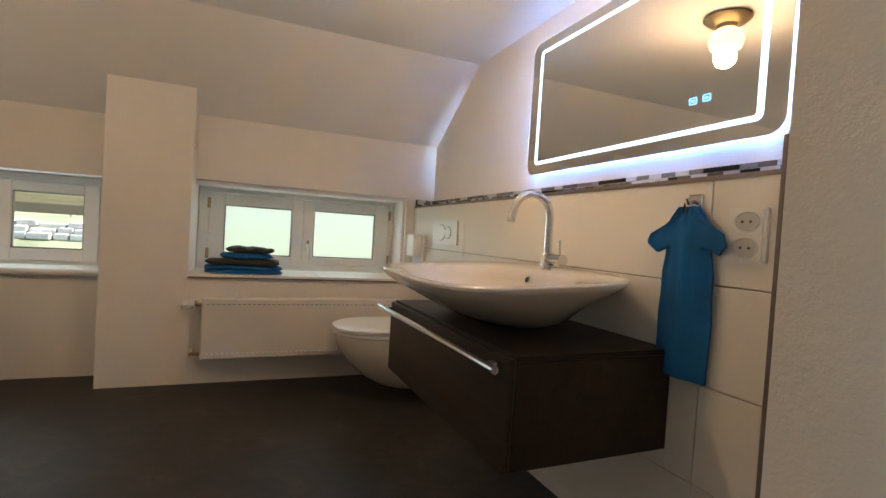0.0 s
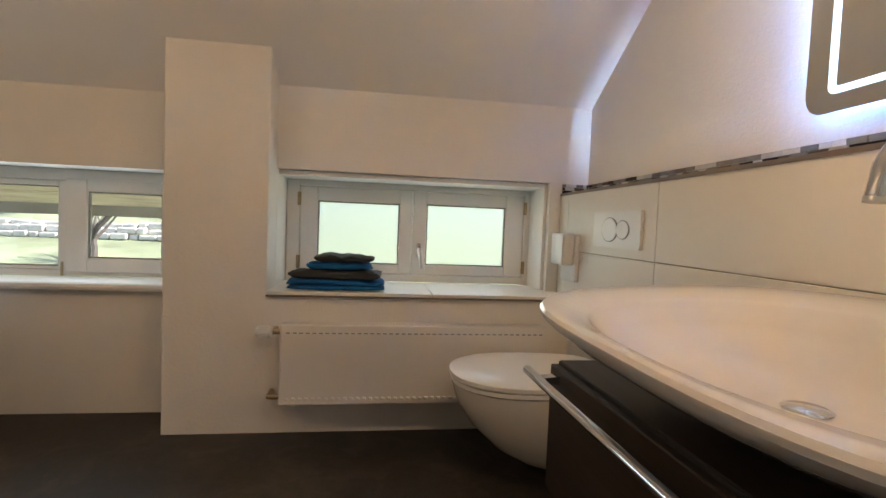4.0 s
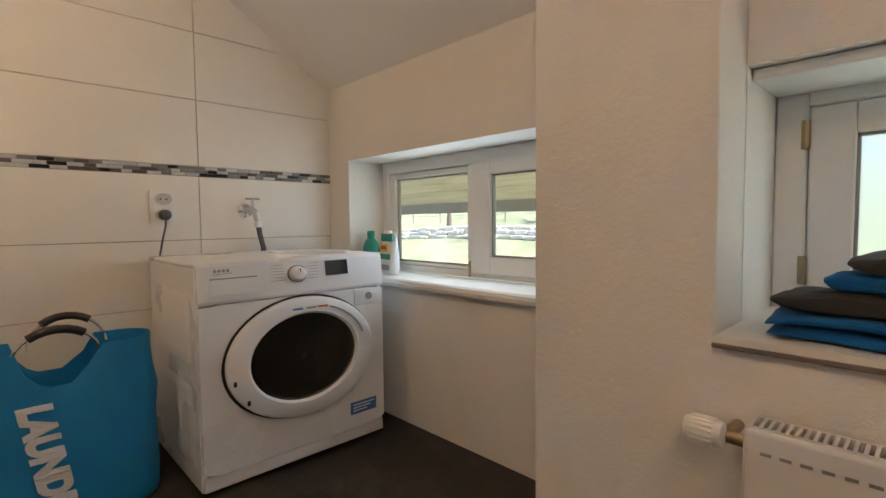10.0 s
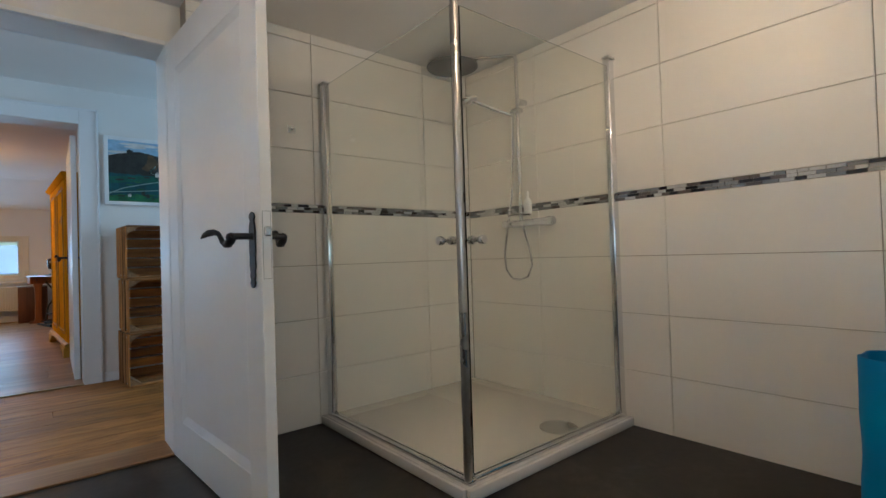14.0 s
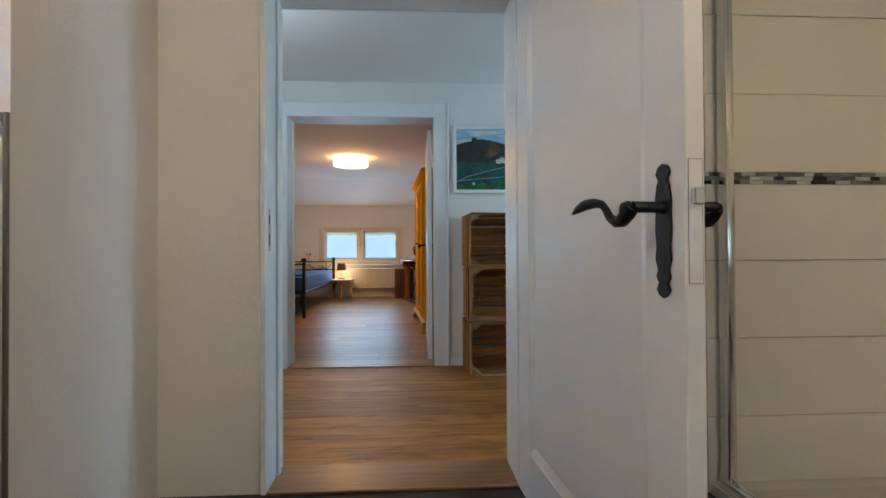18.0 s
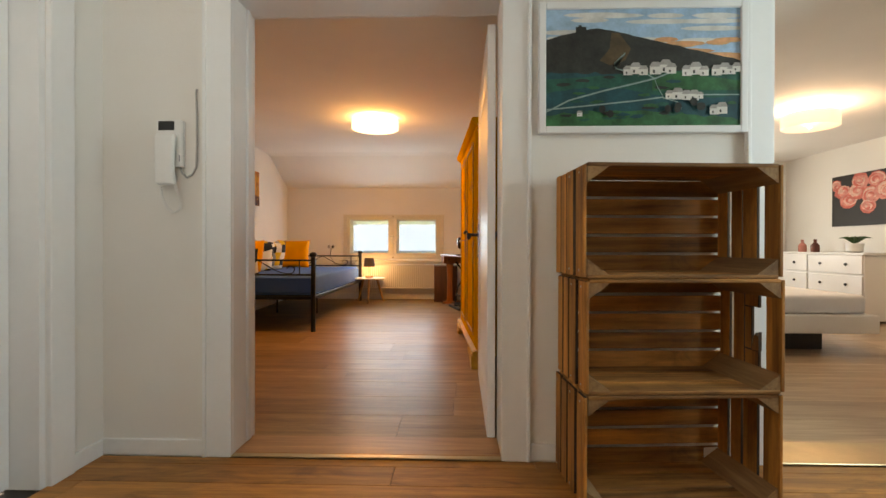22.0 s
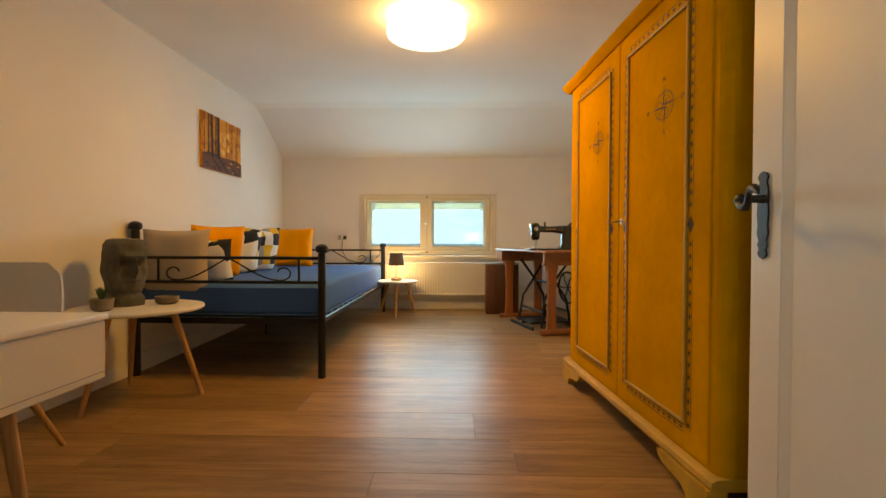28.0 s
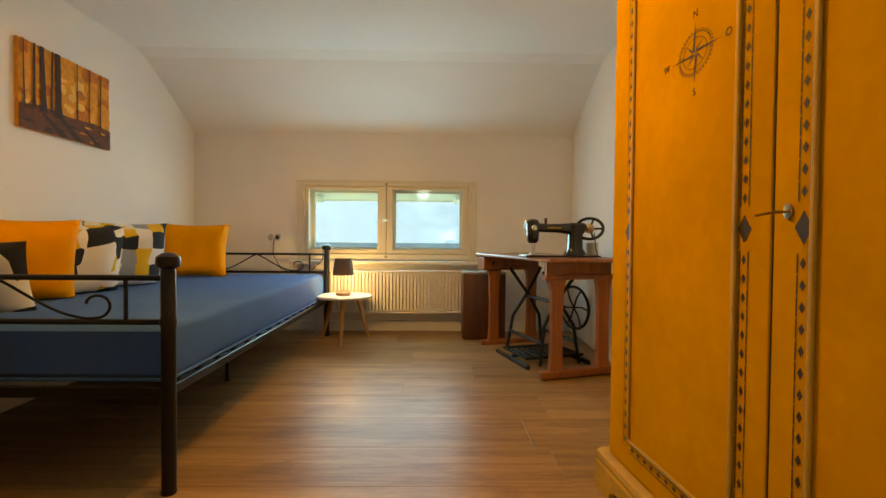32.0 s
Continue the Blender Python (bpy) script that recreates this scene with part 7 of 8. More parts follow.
bm = bmesh.new()
rings = []
for k in range(48):
    z = 0.395 * k / 47
    # half width, half depth of the head at this height: base, neck, jaw, cheeks, brow, crown
    hw = step_line(z, [(-0.01, 0.118), (0.04, 0.120), (0.075, 0.098), (0.115, 0.112), (0.17, 0.128), (0.25, 0.130), (0.30, 0.134), (0.36, 0.128), (0.385, 0.112), (0.396, 0.07)])
    hd = step_line(z, [(-0.01, 0.108), (0.04, 0.110), (0.075, 0.092), (0.115, 0.112), (0.17, 0.112), (0.25, 0.106), (0.30, 0.116), (0.36, 0.112), (0.385, 0.098), (0.396, 0.06)])
    ring = []
    for q in range(56):
        an = TAU * q / 56
        c, sn = math.cos(an), math.sin(an)
        x, y = hw * math.copysign(abs(c) ** 0.72, c), hd * math.copysign(abs(sn) ** 0.72, sn)
        if sn > 0:
            front = sn ** 1.5
            y += front * (0.062 * bumpy(x, 0, 0.020) * bumpy(z, 0.205, 0.045) + 0.030 * bumpy(x, 0, 0.014) * bumpy(z, 0.262, 0.030))
            y += front * 0.032 * bumpy(z, 0.292, 0.016) * bumpy(abs(x), 0.045, 0.055)
            y -= front * 0.038 * bumpy(z, 0.254, 0.018) * bumpy(abs(x), 0.052, 0.026)
            y -= front * 0.018 * bumpy(z, 0.185, 0.030) * bumpy(abs(x), 0.075, 0.022)
            y += front * 0.020 * bumpy(x, 0, 0.045) * (bumpy(z, 0.150, 0.008) + bumpy(z, 0.128, 0.008)) - front * 0.016 * bumpy(x, 0, 0.05) * bumpy(z, 0.139, 0.005)
            y += front * 0.020 * bumpy(x, 0, 0.035) * bumpy(z, 0.098, 0.016)
        x += math.copysign(0.016, c) * bumpy(abs(c), 1.0, 0.25) * bumpy(z, 0.215, 0.050) * (1 if sn < 0.5 else 0)
        v = Vector((x, y, z))
        g = 0.006 * noise.noise(v * 14) + 0.003 * noise.noise(v * 45)
        ring.append(Matrix.Rotation(radians(62), 3, "Z") @ Vector((0.80 * x * (1 + g * 11), 0.86 * y * (1 + g * 11), z)))
    rings.append(ring)
loft(bm, rings)
tagged(link("stone_head_body", bm, STONE, st, "", True), "")
pot = thing("succulent", "small succulent in a grey clay pot", "plant", pose(3.67, -3.95, 0.535))
part("pot", lathe(bmesh.new(), [(0.035, 0.0), (0.05, 0.01), (0.058, 0.065), (0.052, 0.068), (0.048, 0.055), (0.002, 0.055)], 18), CLAY, pot, "", True)
for k in range(14):
    a, t = k * 2.4, 0.3 + 0.5 * (k % 5) / 5
    part("leaf", tube(bmesh.new(), [(0, 0, 0.055), (0.022 * t * math.cos(a), 0.022 * t * math.sin(a), 0.085), (0.05 * t * math.cos(a), 0.05 * t * math.sin(a), 0.115 + 0.02 * (1 - t))], [0.006, 0.008, 0.001], 6), LEAF, pot, "", True)
bw = thing("clay_bowl", "small grey clay bowl on the side table", "bowl", pose(3.50, -4.26, 0.535))
part("bowl", lathe(bmesh.new(), [(0.045, 0.0), (0.062, 0.012), (0.068, 0.045), (0.063, 0.047), (0.055, 0.02), (0.002, 0.014)], 20), CLAY, bw, "", True)

# ---- table lamp ----
tl = thing("table_lamp", "small lit lamp with a taupe shade", "table lamp", pose(2.46, -7.02, fz(-7.02) + 0.40))
part("base", lathe(bmesh.new(), [(0.064, 0.0), (0.066, 0.006), (0.064, 0.026), (0.058, 0.030), (0.012, 0.032)], 22), BEECH, tl, "pale wooden base", True)
part("stem", lathe(bmesh.new(), [(0.012, 0.03), (0.010, 0.05), (0.010, 0.17), (0.014, 0.18)], 10), OLDCREAM, tl, "", True)
bm = bmesh.new()
loft(bm, [[Vector((r * math.cos(TAU * k / 32), r * math.sin(TAU * k / 32), z)) for k in range(32)] for r, z in ((0.092, 0.178), (0.072, 0.322), (0.069, 0.322), (0.089, 0.178))], False, True)
part("shade", bm, SHADE_F, tl, "taupe fabric shade", True).visible_shadow = False
part("bulb", lathe(bmesh.new(), [(0.012, 0.18), (0.028, 0.215), (0.024, 0.245), (0.002, 0.258)], 14), glow("warm_bulb", (1.0, 0.62, 0.25), 8), tl, "", True).visible_shadow = False

# ---- ceiling lamp ----
bl = thing("ceiling_lamp", "white drum ceiling lamp, lit", "ceiling lamp", pose(1.95, -4.60, 0))
bm = bmesh.new()
loft(bm, [[Vector((r * math.cos(TAU * k / 48), r * math.sin(TAU * k / 48), z)) for k in range(48)] for r, z in ((0.252, 2.272), (0.260, 2.280), (0.260, 2.365), (0.256, 2.370), (0.247, 2.365), (0.247, 2.288), (0.02, 2.286), (0.02, 2.273))], False, True)
g = part("shade", bm, glow("lit_drum_fabric", (1.0, 0.86, 0.62), 0.55), bl, "glowing white fabric drum", True)
g.visible_shadow = False
part("rod", rod((0, 0, 2.34), (0, 0, BZ), 0.012, 8), STEEL, bl, "", True)
part("rose", lathe(bmesh.new(), [(0.05, BZ - 0.03), (0.055, BZ - 0.02), (0.055, BZ)], 18), PLASTIC, bl, "", True)

# ---- wardrobe ----
wd = thing("wardrobe", "ochre yellow painted wardrobe with stencilled borders", "wardrobe", pose(0.938, -3.82, 0.0, 0, 0, 3.9))
HWD, WT, WB = 0.835, 1.905, 0.145
bm = bmesh.new()
pr = [(-0.52, -HWD), (-0.035, -HWD)] + [(-0.035 + 0.05 * math.sin(TAU / 4 * k / 5) - 0.015 * (k == 0), -HWD + 0.05 - 0.05 * math.cos(TAU / 4 * k / 5)) for k in range(1, 6)]
pr = pr + [(a, -b) for a, b in pr[::-1]]
loft(bm, [[Vector((a - 0.022, b, z)) for a, b in pr] for z in (WB, WT)])
part("carcass", bm, YELLOW, wd)
bm = bmesh.new()
prof = [(-0.545, WT), (0.006, WT), (0.014, WT + 0.012), (0.034, WT + 0.028), (0.040, WT + 0.045), (0.028, WT + 0.058), (-0.545, WT + 0.062)]
loft(bm, [[Vector((a, s * (HWD + 0.012 + max(0, a) * 0.6), z)) for a, z in prof] for s in (-1, 1)])
part("cornice", bm, YELLOW, wd, "", True)
bm = bmesh.new()
prof = [(-0.535, 0.105), (0.022, 0.105), (0.028, 0.118), (0.024, 0.135), (0.006, WB), (-0.535, WB)]
loft(bm, [[Vector((a, s * (HWD + 0.006), z)) for a, z in prof] for s in (-1, 1)])
part("plinth_moulding", bm, YPALE, wd, "worn plinth moulding", True)
for s in (-1, 1):
    bm = bmesh.new()
    prof = [(0.0, 0.104), (0.34, 0.104), (0.335, 0.085), (0.30, 0.066), (0.20, 0.055), (0.165, 0.052), (0.13, 0.03), (0.125, 0.0), (0.0, 0.0), (-0.006, 0.02), (0.0, 0.05)]
    loft(bm, [[Vector((x, s * (HWD - 0.004 - a), z)) for a, z in prof] for x in (-0.035, 0.036)])
    part("bracket_foot", bm, YPALE, wd, "carved bracket foot")
    part("rear_foot", box(-0.52, -0.45, s * (HWD - 0.05) - 0.04, s * (HWD - 0.05) + 0.04, 0.0, 0.104), YPALE, wd)


def stencil_band(bm, x, a0, b0, a1, b1, n_skip=0):
    """A run of diamonds between two fine lines on a face at x, from (a0, b0) to (a1, b1) in y and z."""
    d = Vector((a1 - a0, b1 - b0))
    ln = d.length
    d.normalize()
    pn = Vector((-d.y, d.x))
    def q(u, v):
        p = Vector((a0, b0)) + d * u + pn * v
        return (x, p.x, p.y)
    k = int(ln / 0.042)
    for i in range(k):
        c = (i + 0.5) * ln / k
        r, w = 0.0125, 0.0075
        bm.faces.new([bm.verts.new(q(c + s * r, t * w)) for s, t in ((1, 0), (0, 1), (-1, 0), (0, -1))])
        for v in (0.0135, -0.0135):
            e = ln / k * 0.46
            bm.faces.new([bm.verts.new(q(c + s * e, v + t * 0.0016)) for s, t in ((1, 1), (-1, 1), (-1, -1), (1, -1))])


def compass(bm, x, cy, cz, r, k=1.0):
    """An eight-pointed compass rose inside two rings."""
    def P(rad, ang):
        return (x, cy + k * rad * math.cos(radians(ang)), cz + rad * math.sin(radians(ang)))
    for i in range(8):
        a = 90 * (i % 4) + (45 if i > 3 else 0)
        ln = r * (1.55 if i < 4 else 0.78)
        for s in (1, -1):
            tip, side = P(ln, a), P(r * 0.22, a + s * 45 if i < 4 else a + s * 22)
            if s > 0:
                bm.faces.new([bm.verts.new(p) for p in (P(0.002, a), tip, side)])
            else:
                w = P(ln * 0.5, a - 4)
                bm.faces.new([bm.verts.new(p) for p in (tip, P(ln * 0.45, a - 5.5), P(ln * 0.40, a - 4.0))])
    for r0, r1 in ((0.98, 0.945), (0.74, 0.71)):
        for j in range(48):
            a0, a1 = j * 7.5, j * 7.5 + 7.5
            bm.faces.new([bm.verts.new(p) for p in (P(r * r0, a0), P(r * r0, a1), P(r * r1, a1), P(r * r1, a0))])
    for j in range(36):
        a0 = j * 10
        bm.faces.new([bm.verts.new(p) for p in (P(r * 1.10, a0), P(r * 1.10, a0 + 3), P(r * 1.0, a0 + 3), P(r * 1.0, a0))])


for s in (-1, 1):
    ya, yb = sorted((s * 0.004, s * (HWD - 0.062)))
    dz0, dz1 = WB + 0.012, WT - 0.01
    d = part("door", box(-0.019, 0.0, ya, yb, dz0, dz1, 0.004, 2), YELLOW, wd)
    pa, pb = sorted((s * 0.117, s * 0.621))
    pz0, pz1 = dz0 + 0.11, dz1 - 0.11
    bm = bmesh.new()
    t = 0.014
    for q in ((pa - t, pa, pz0 - t, pz1 + t), (pb, pb + t, pz0 - t, pz1 + t), (pa, pb, pz0 - t, pz0), (pa, pb, pz1, pz1 + t)):
        bx(bm, 0.0002, 0.010, q[0], q[1], q[2], q[3], 0.004, 2)
    part("panel_bead", bm, YPALE, d, "worn raised bead")
    bm = bmesh.new()
    e = 0.034
    X = 0.0012
    zc = (pz0 + pz1) / 2 - 0.04
    for yy in (pa - e, pb + e):
        stencil_band(bm, X, yy, pz0 - e, yy, zc - 0.05)
        stencil_band(bm, X, yy, zc + 0.05, yy, pz1 + e)
        bm.faces.new([bm.verts.new((X, yy + a, zc + b)) for a, b in ((0.022, 0), (0, 0.034), (-0.022, 0), (0, -0.034))])
    for zz in (pz0 - e, pz1 + e):
        stencil_band(bm, X, pa - e + 0.03, zz, pb + e - 0.03, zz)
    part("stencil_border", bm, YDARK, d, "dark stencilled diamond border")
    bm = bmesh.new()
    cy, cz = (pa + pb) / 2 + 0.08, pz1 - 0.315
    compass(bm, X, cy, cz, 0.056, 1.3)
    part("compass_stencil", bm, YDARK, d, "stencilled compass rose")
    for ch, dy, dz in (("N", 0, 0.106), ("S", 0, -0.106), ("O", 0.138, 0.0), ("W", -0.138, 0.0)):
        part("compass_letter", text_bm(ch, 0.030, pose(X, cy + dy, cz + dz) @ FACE_E, 0.0003), YDARK, d)
part("key_plate", lathe(bmesh.new(), [(0.012, 0.0), (0.012, 0.003), (0.006, 0.004)], 14, pose(0.001, 0.045, 1.02) @ FACE_E @ Matrix.Diagonal((1, 1.4, 1, 1))), BRASS, wd, "brass keyhole plate", True)
part("key", tube(bmesh.new(), [(0.003, 0.045, 1.02), (0.045, 0.045, 1.016), (0.075, 0.045, 1.010)], [0.0035, 0.003, 0.0025], 8), BRASS, wd, "brass key in the lock", True)
part("door_gap", box(-0.02, -0.004, -0.0035, 0.0035, WB + 0.012, WT - 0.01), DARKGAP, wd)

# ---- sewing table with its treadle ----
ROT = 17
tb = thing("sewing_table", "red-brown beech sewing table on trestle legs", "table", pose(0.825, -6.45, 0.035, 0, 0, ROT))
part("tabletop", box(-0.30, 0.30, -0.66, 0.60, 0.775, 0.800, 0.008, 3), BEECHT, tb, "", True)
part("apron", box(-0.25, 0.25, -0.56, -0.53, 0.69, 0.774), BEECHV, tb)
part("apron", box(-0.25, 0.25, 0.44, 0.47, 0.69, 0.774), BEECHV, tb)
for y in (-0.55, 0.46):
    tr = part("foot_bar", box(-0.285, 0.285, y - 0.03, y + 0.03, 0.0, 0.055, 0.012, 3), BEECHV, tb, "", True)
    part("top_bar", box(-0.265, 0.265, y - 0.026, y + 0.026, 0.655, 0.690, 0.006), BEECHV, tb)
    for x in (-0.19, 0.17):
        bm = bmesh.new()
        rings = []
        for z, w in ((0.055, 0.052), (0.10, 0.043), (0.35, 0.038), (0.58, 0.045), (0.655, 0.060)):
            rings.append([Vector((x + a, y + b, z)) for a, b in ((-w, -0.02), (w, -0.02), (w, 0.02), (-w, 0.02))])
        loft(bm, rings)
        part("leg", bm, BEECHV, tb)
part("drawer", box(0.10, 0.285, -0.64, -0.50, 0.665, 0.770, 0.006, 2), BEECHV, tb)
part("drawer_knob", lathe(bmesh.new(), [(0.008, 0.0), (0.012, 0.012), (0.008, 0.02), (0.001, 0.021)], 12, pose(0.2, -0.50, 0.72, -90, 0, 0)), BLACK, tb, "", True)
tre = part("treadle_frame", tube(bmesh.new(), [(-0.16, -0.30, 0.02), (-0.12, -0.28, 0.30), (-0.02, -0.26, 0.46), (0.08, -0.28, 0.60), (0.14, -0.30, 0.69)], 0.014, 8), CASTIRON, tb, "black cast iron treadle frame", True)
for pts in ([(0.16, -0.30, 0.02), (0.12, -0.28, 0.30), (0.02, -0.26, 0.46), (-0.08, -0.28, 0.60), (-0.14, -0.30, 0.69)], [(-0.16, 0.24, 0.02), (-0.12, 0.22, 0.30), (-0.02, 0.20, 0.46), (0.08, 0.22, 0.60), (0.14, 0.24, 0.69)], [(0.16, 0.24, 0.02), (0.12, 0.22, 0.30), (0.02, 0.20, 0.46), (-0.08, 0.22, 0.60), (-0.14, 0.24, 0.69)], [(-0.14, -0.29, 0.18), (-0.14, 0.23, 0.18)], [(0.14, -0.29, 0.18), (0.14, 0.23, 0.18)], [(0.0, -0.26, 0.46), (0.0, 0.20, 0.46)]):
    part("frame_bar", tube(bmesh.new(), pts, 0.013, 8), CASTIRON, tb, "", True)
rim_pts = [(-0.235, 0.05 + 0.19 * math.cos(TAU * k / 32), 0.40 + 0.16 * math.sin(TAU * k / 32)) for k in range(32)]
fw_ = part("flywheel", tube(bmesh.new(), rim_pts, 0.011, 8, True), CASTIRON, tb, "iron flywheel", True)
for k in range(6):
    a = TAU * k / 6
    part("spoke", tube(bmesh.new(), [(-0.235, 0.05, 0.40), (-0.235, 0.05 + 0.10 * math.cos(a + 0.15), 0.40 + 0.085 * math.sin(a + 0.15)), (-0.235, 0.05 + 0.19 * math.cos(a), 0.40 + 0.16 * math.sin(a))], 0.007, 6), CASTIRON, fw_, "", True)
ped = part("pedal", box(-0.24, 0.24, -0.20, -0.18, 0.055, 0.075, 0.003), CASTIRON, tb, "slotted iron foot pedal")
part("pedal_rail", box(-0.24, 0.24, 0.16, 0.18, 0.055, 0.075, 0.003), CASTIRON, ped)
for k in range(11):
    x = -0.24 + k * 0.046
    part("pedal_bar", box(x, x + 0.02, -0.181, 0.161, 0.058, 0.070, 0.002), CASTIRON, ped)
part("pedal_axle", rod((-0.26, 0.0, 0.05), (0.26, 0.0, 0.05), 0.012, 8), CASTIRON, tb, "", True)
for x in (-0.25, 0.25):
    part("pedal_stand", box(x - 0.012, x + 0.012, -0.30, 0.24, 0.0, 0.035, 0.004), CASTIRON, tb)

sm = thing("sewing_machine", "old black sewing machine with a spoked handwheel", "sewing machine", pose(0.80, -6.15, 0.836, 0, 0, 8))
part("bed_plate", box(-0.28, 0.26, -0.09, 0.09, 0.0, 0.014, 0.005, 2), JAPAN, sm, "", True)
bm = bmesh.new()
loft(bm, [[Vector((x + a, b, z)) for a, b in rounded(w, dd, min(w, dd) * 0.35, 4)] for x, z, w, dd in ((-0.13, 0.014, 0.16, 0.13), (-0.13, 0.03, 0.14, 0.11), (-0.125, 0.06, 0.105, 0.09), (-0.125, 0.15, 0.10, 0.085), (-0.135, 0.19, 0.125, 0.095), (-0.14, 0.225, 0.13, 0.095), (-0.14, 0.238, 0.10, 0.07))])
part("pillar", bm, JAPAN, sm, "", True)
bm = bmesh.new()
loft(bm, [[Vector((x, b, z + a)) for a, b in rounded(hh, dd, min(hh, dd) * 0.4, 4)] for x, z, hh, dd in ((-0.10, 0.196, 0.085, 0.08), (0.0, 0.20, 0.062, 0.06), (0.10, 0.20, 0.058, 0.055), (0.15, 0.205, 0.066, 0.06))])
part("arm", bm, JAPAN, sm, "", True)
bm = bmesh.new()
loft(bm, [[Vector((0.185 + a, b, z)) for a, b in rounded(w, dd, min(w, dd) * 0.35, 4)] for z, w, dd in ((0.095, 0.05, 0.05), (0.11, 0.075, 0.066), (0.16, 0.085, 0.072), (0.225, 0.09, 0.072), (0.252, 0.07, 0.06), (0.262, 0.04, 0.03))])
part("head", bm, JAPAN, sm, "", True)
part("needle_bar", rod((0.185, 0, 0.10), (0.185, 0, 0.03), 0.006, 8), STEEL, sm, "", True)
part("presser_foot", box(0.172, 0.205, -0.012, 0.02, 0.016, 0.028, 0.003), STEEL, sm)
part("presser_bar", rod((0.168, 0, 0.10), (0.172, 0, 0.035), 0.005, 8), STEEL, sm, "", True)
part("tension_dial", lathe(bmesh.new(), [(0.02, 0.0), (0.02, 0.012), (0.01, 0.016)], 16, pose(0.19, 0.037, 0.20) @ FACE_N), CHROME, sm, "", True)
part("take_up_lever", tube(bmesh.new(), [(0.22, 0.0, 0.16), (0.245, 0.0, 0.20), (0.235, 0.0, 0.25), (0.225, 0.0, 0.255)], 0.004, 6), CHROME, sm, "", True)
part("spool_pin", rod((0.09, 0, 0.225), (0.09, 0, 0.27), 0.010, 8), MAHOG, sm, "", True)
hw_ = part("handwheel", tube(bmesh.new(), [(-0.235, 0.092 * math.cos(TAU * k / 28), 0.20 + 0.073 * math.sin(TAU * k / 28)) for k in range(28)], 0.011, 8, True), JAPAN, sm, "spoked black handwheel", True)
hw_.matrix_basis = pose(-0.235, 0, 0, 0, 0, 62) @ pose(0.235, 0, 0)
for k in range(5):
    a = TAU * k / 5
    part("spoke", rod((-0.235, 0, 0.20), (-0.235, 0.09 * math.cos(a), 0.20 + 0.072 * math.sin(a)), 0.007, 8), JAPAN, hw_, "", True)
part("wheel_hub", lathe(bmesh.new(), [(0.03, -0.02), (0.034, -0.01), (0.034, 0.012), (0.02, 0.018)], 16, pose(-0.235, 0, 0.20, 0, 90, 0)), BRASS, hw_, "", True)
part("drive_belt", tube(bmesh.new(), [(-0.24, 0.06, 0.17), (-0.27, 0.03, 0.06), (-0.30, 0.0, 0.015)], 0.004, 6), BLACK, sm, "leather drive belt", True)
bm = bmesh.new()
for k in range(6):
    bx(bm, -0.01 + k * 0.017, 0.002 + k * 0.017, 0.0295, 0.0312, 0.196, 0.208)
part("maker_mark", bm, GOLD, sm, "gold maker's mark")
bx_ = thing("wooden_case", "dark red-brown wooden machine cover on the floor", "box", pose(1.215, -7.20, fz(-7.2)))
part("case_body", box(-0.19, 0.19, -0.14, 0.14, 0.0, 0.585, 0.008, 2), MAHOG, bx_, "", True)
part("case_lid", box(-0.195, 0.195, -0.145, 0.145, 0.5855, 0.603, 0.005, 2), plain("grey_lid", (0.30, 0.28, 0.26), 0.5), bx_, "grey lid", True)
part("case_handle", tube(bmesh.new(), [(-0.10, 0.06, 0.603), (-0.10, 0.06, 0.625), (-0.02, 0.06, 0.625), (-0.02, 0.06, 0.603)], 0.006, 8), BLACK, bx_, "", True)
yb_ = thing("thread_tin", "cream round tin on the sewing table", "tin", pose(0.50, -6.35, 0.836))
part("tin", lathe(bmesh.new(), [(0.05, 0.0), (0.052, 0.004), (0.052, 0.08), (0.054, 0.082), (0.054, 0.10), (0.002, 0.102)], 24), OLDCREAM, yb_, "", True)

# ---- white desk and chair by the door ----
dk = thing("white_desk", "white desk with a deep drawer on beech legs", "desk", pose(3.275, -2.37, 0.0))
part("desktop", box(-0.375, 0.375, -0.60, 0.60, 0.658, 0.680, 0.006, 2), TOPW, dk, "", True)
part("drawer_box", box(-0.367, 0.365, -0.592, 0.592, 0.462, 0.657, 0.005, 2), TOPW, dk)
part("drawer_line", box(-0.3685, -0.367, -0.585, 0.585, 0.486, 0.488), GREY_P, dk)
for x in (-0.30, 0.30):
    for y in (-0.30, 0.46):
        part("leg", rod((x * 1.14, y * 1.12, 0.0), (x, y, 0.462), 0.013, 12, 0.022), BEECH, dk, "tapered beech leg", True)
ch = thing("shell_chair", "pale grey shell chair with beech legs", "chair", pose(3.70, -3.24, 0.0, 0, 0, 4))
bm = bmesh.new()
nu, nv = 14, 18
g1, g2 = [], []
for j in range(nv + 1):
    v = j / nv
    row1, row2 = [], []
    for i in range(nu + 1):
        u = i / nu * 2 - 1
        if v < 0.45:
            t = v / 0.45
            x, y, z = u * 0.24, 0.20 - 0.40 * t, 0.32 - 0.015 * math.sin(t * math.pi) + 0.03 * abs(u) ** 3
        else:
            t = (v - 0.45) / 0.55
            w = 0.24 * (1 - 0.12 * t ** 3) * (1 if t < 0.85 else (1 - ((t - 0.85) / 0.15) ** 2 * 0.25))
            x, y, z = u * w, -0.20 - 0.06 * t + 0.03 * abs(u) ** 2, 0.32 + 0.50 * t + 0.03 * (1 - t) * abs(u) ** 3
        row1.append(bm.verts.new((x, y, z)))
        row2.append(bm.verts.new((x, y - 0.012 * (v > 0.45), z - 0.012)))
    g1.append(row1)
    g2.append(row2)
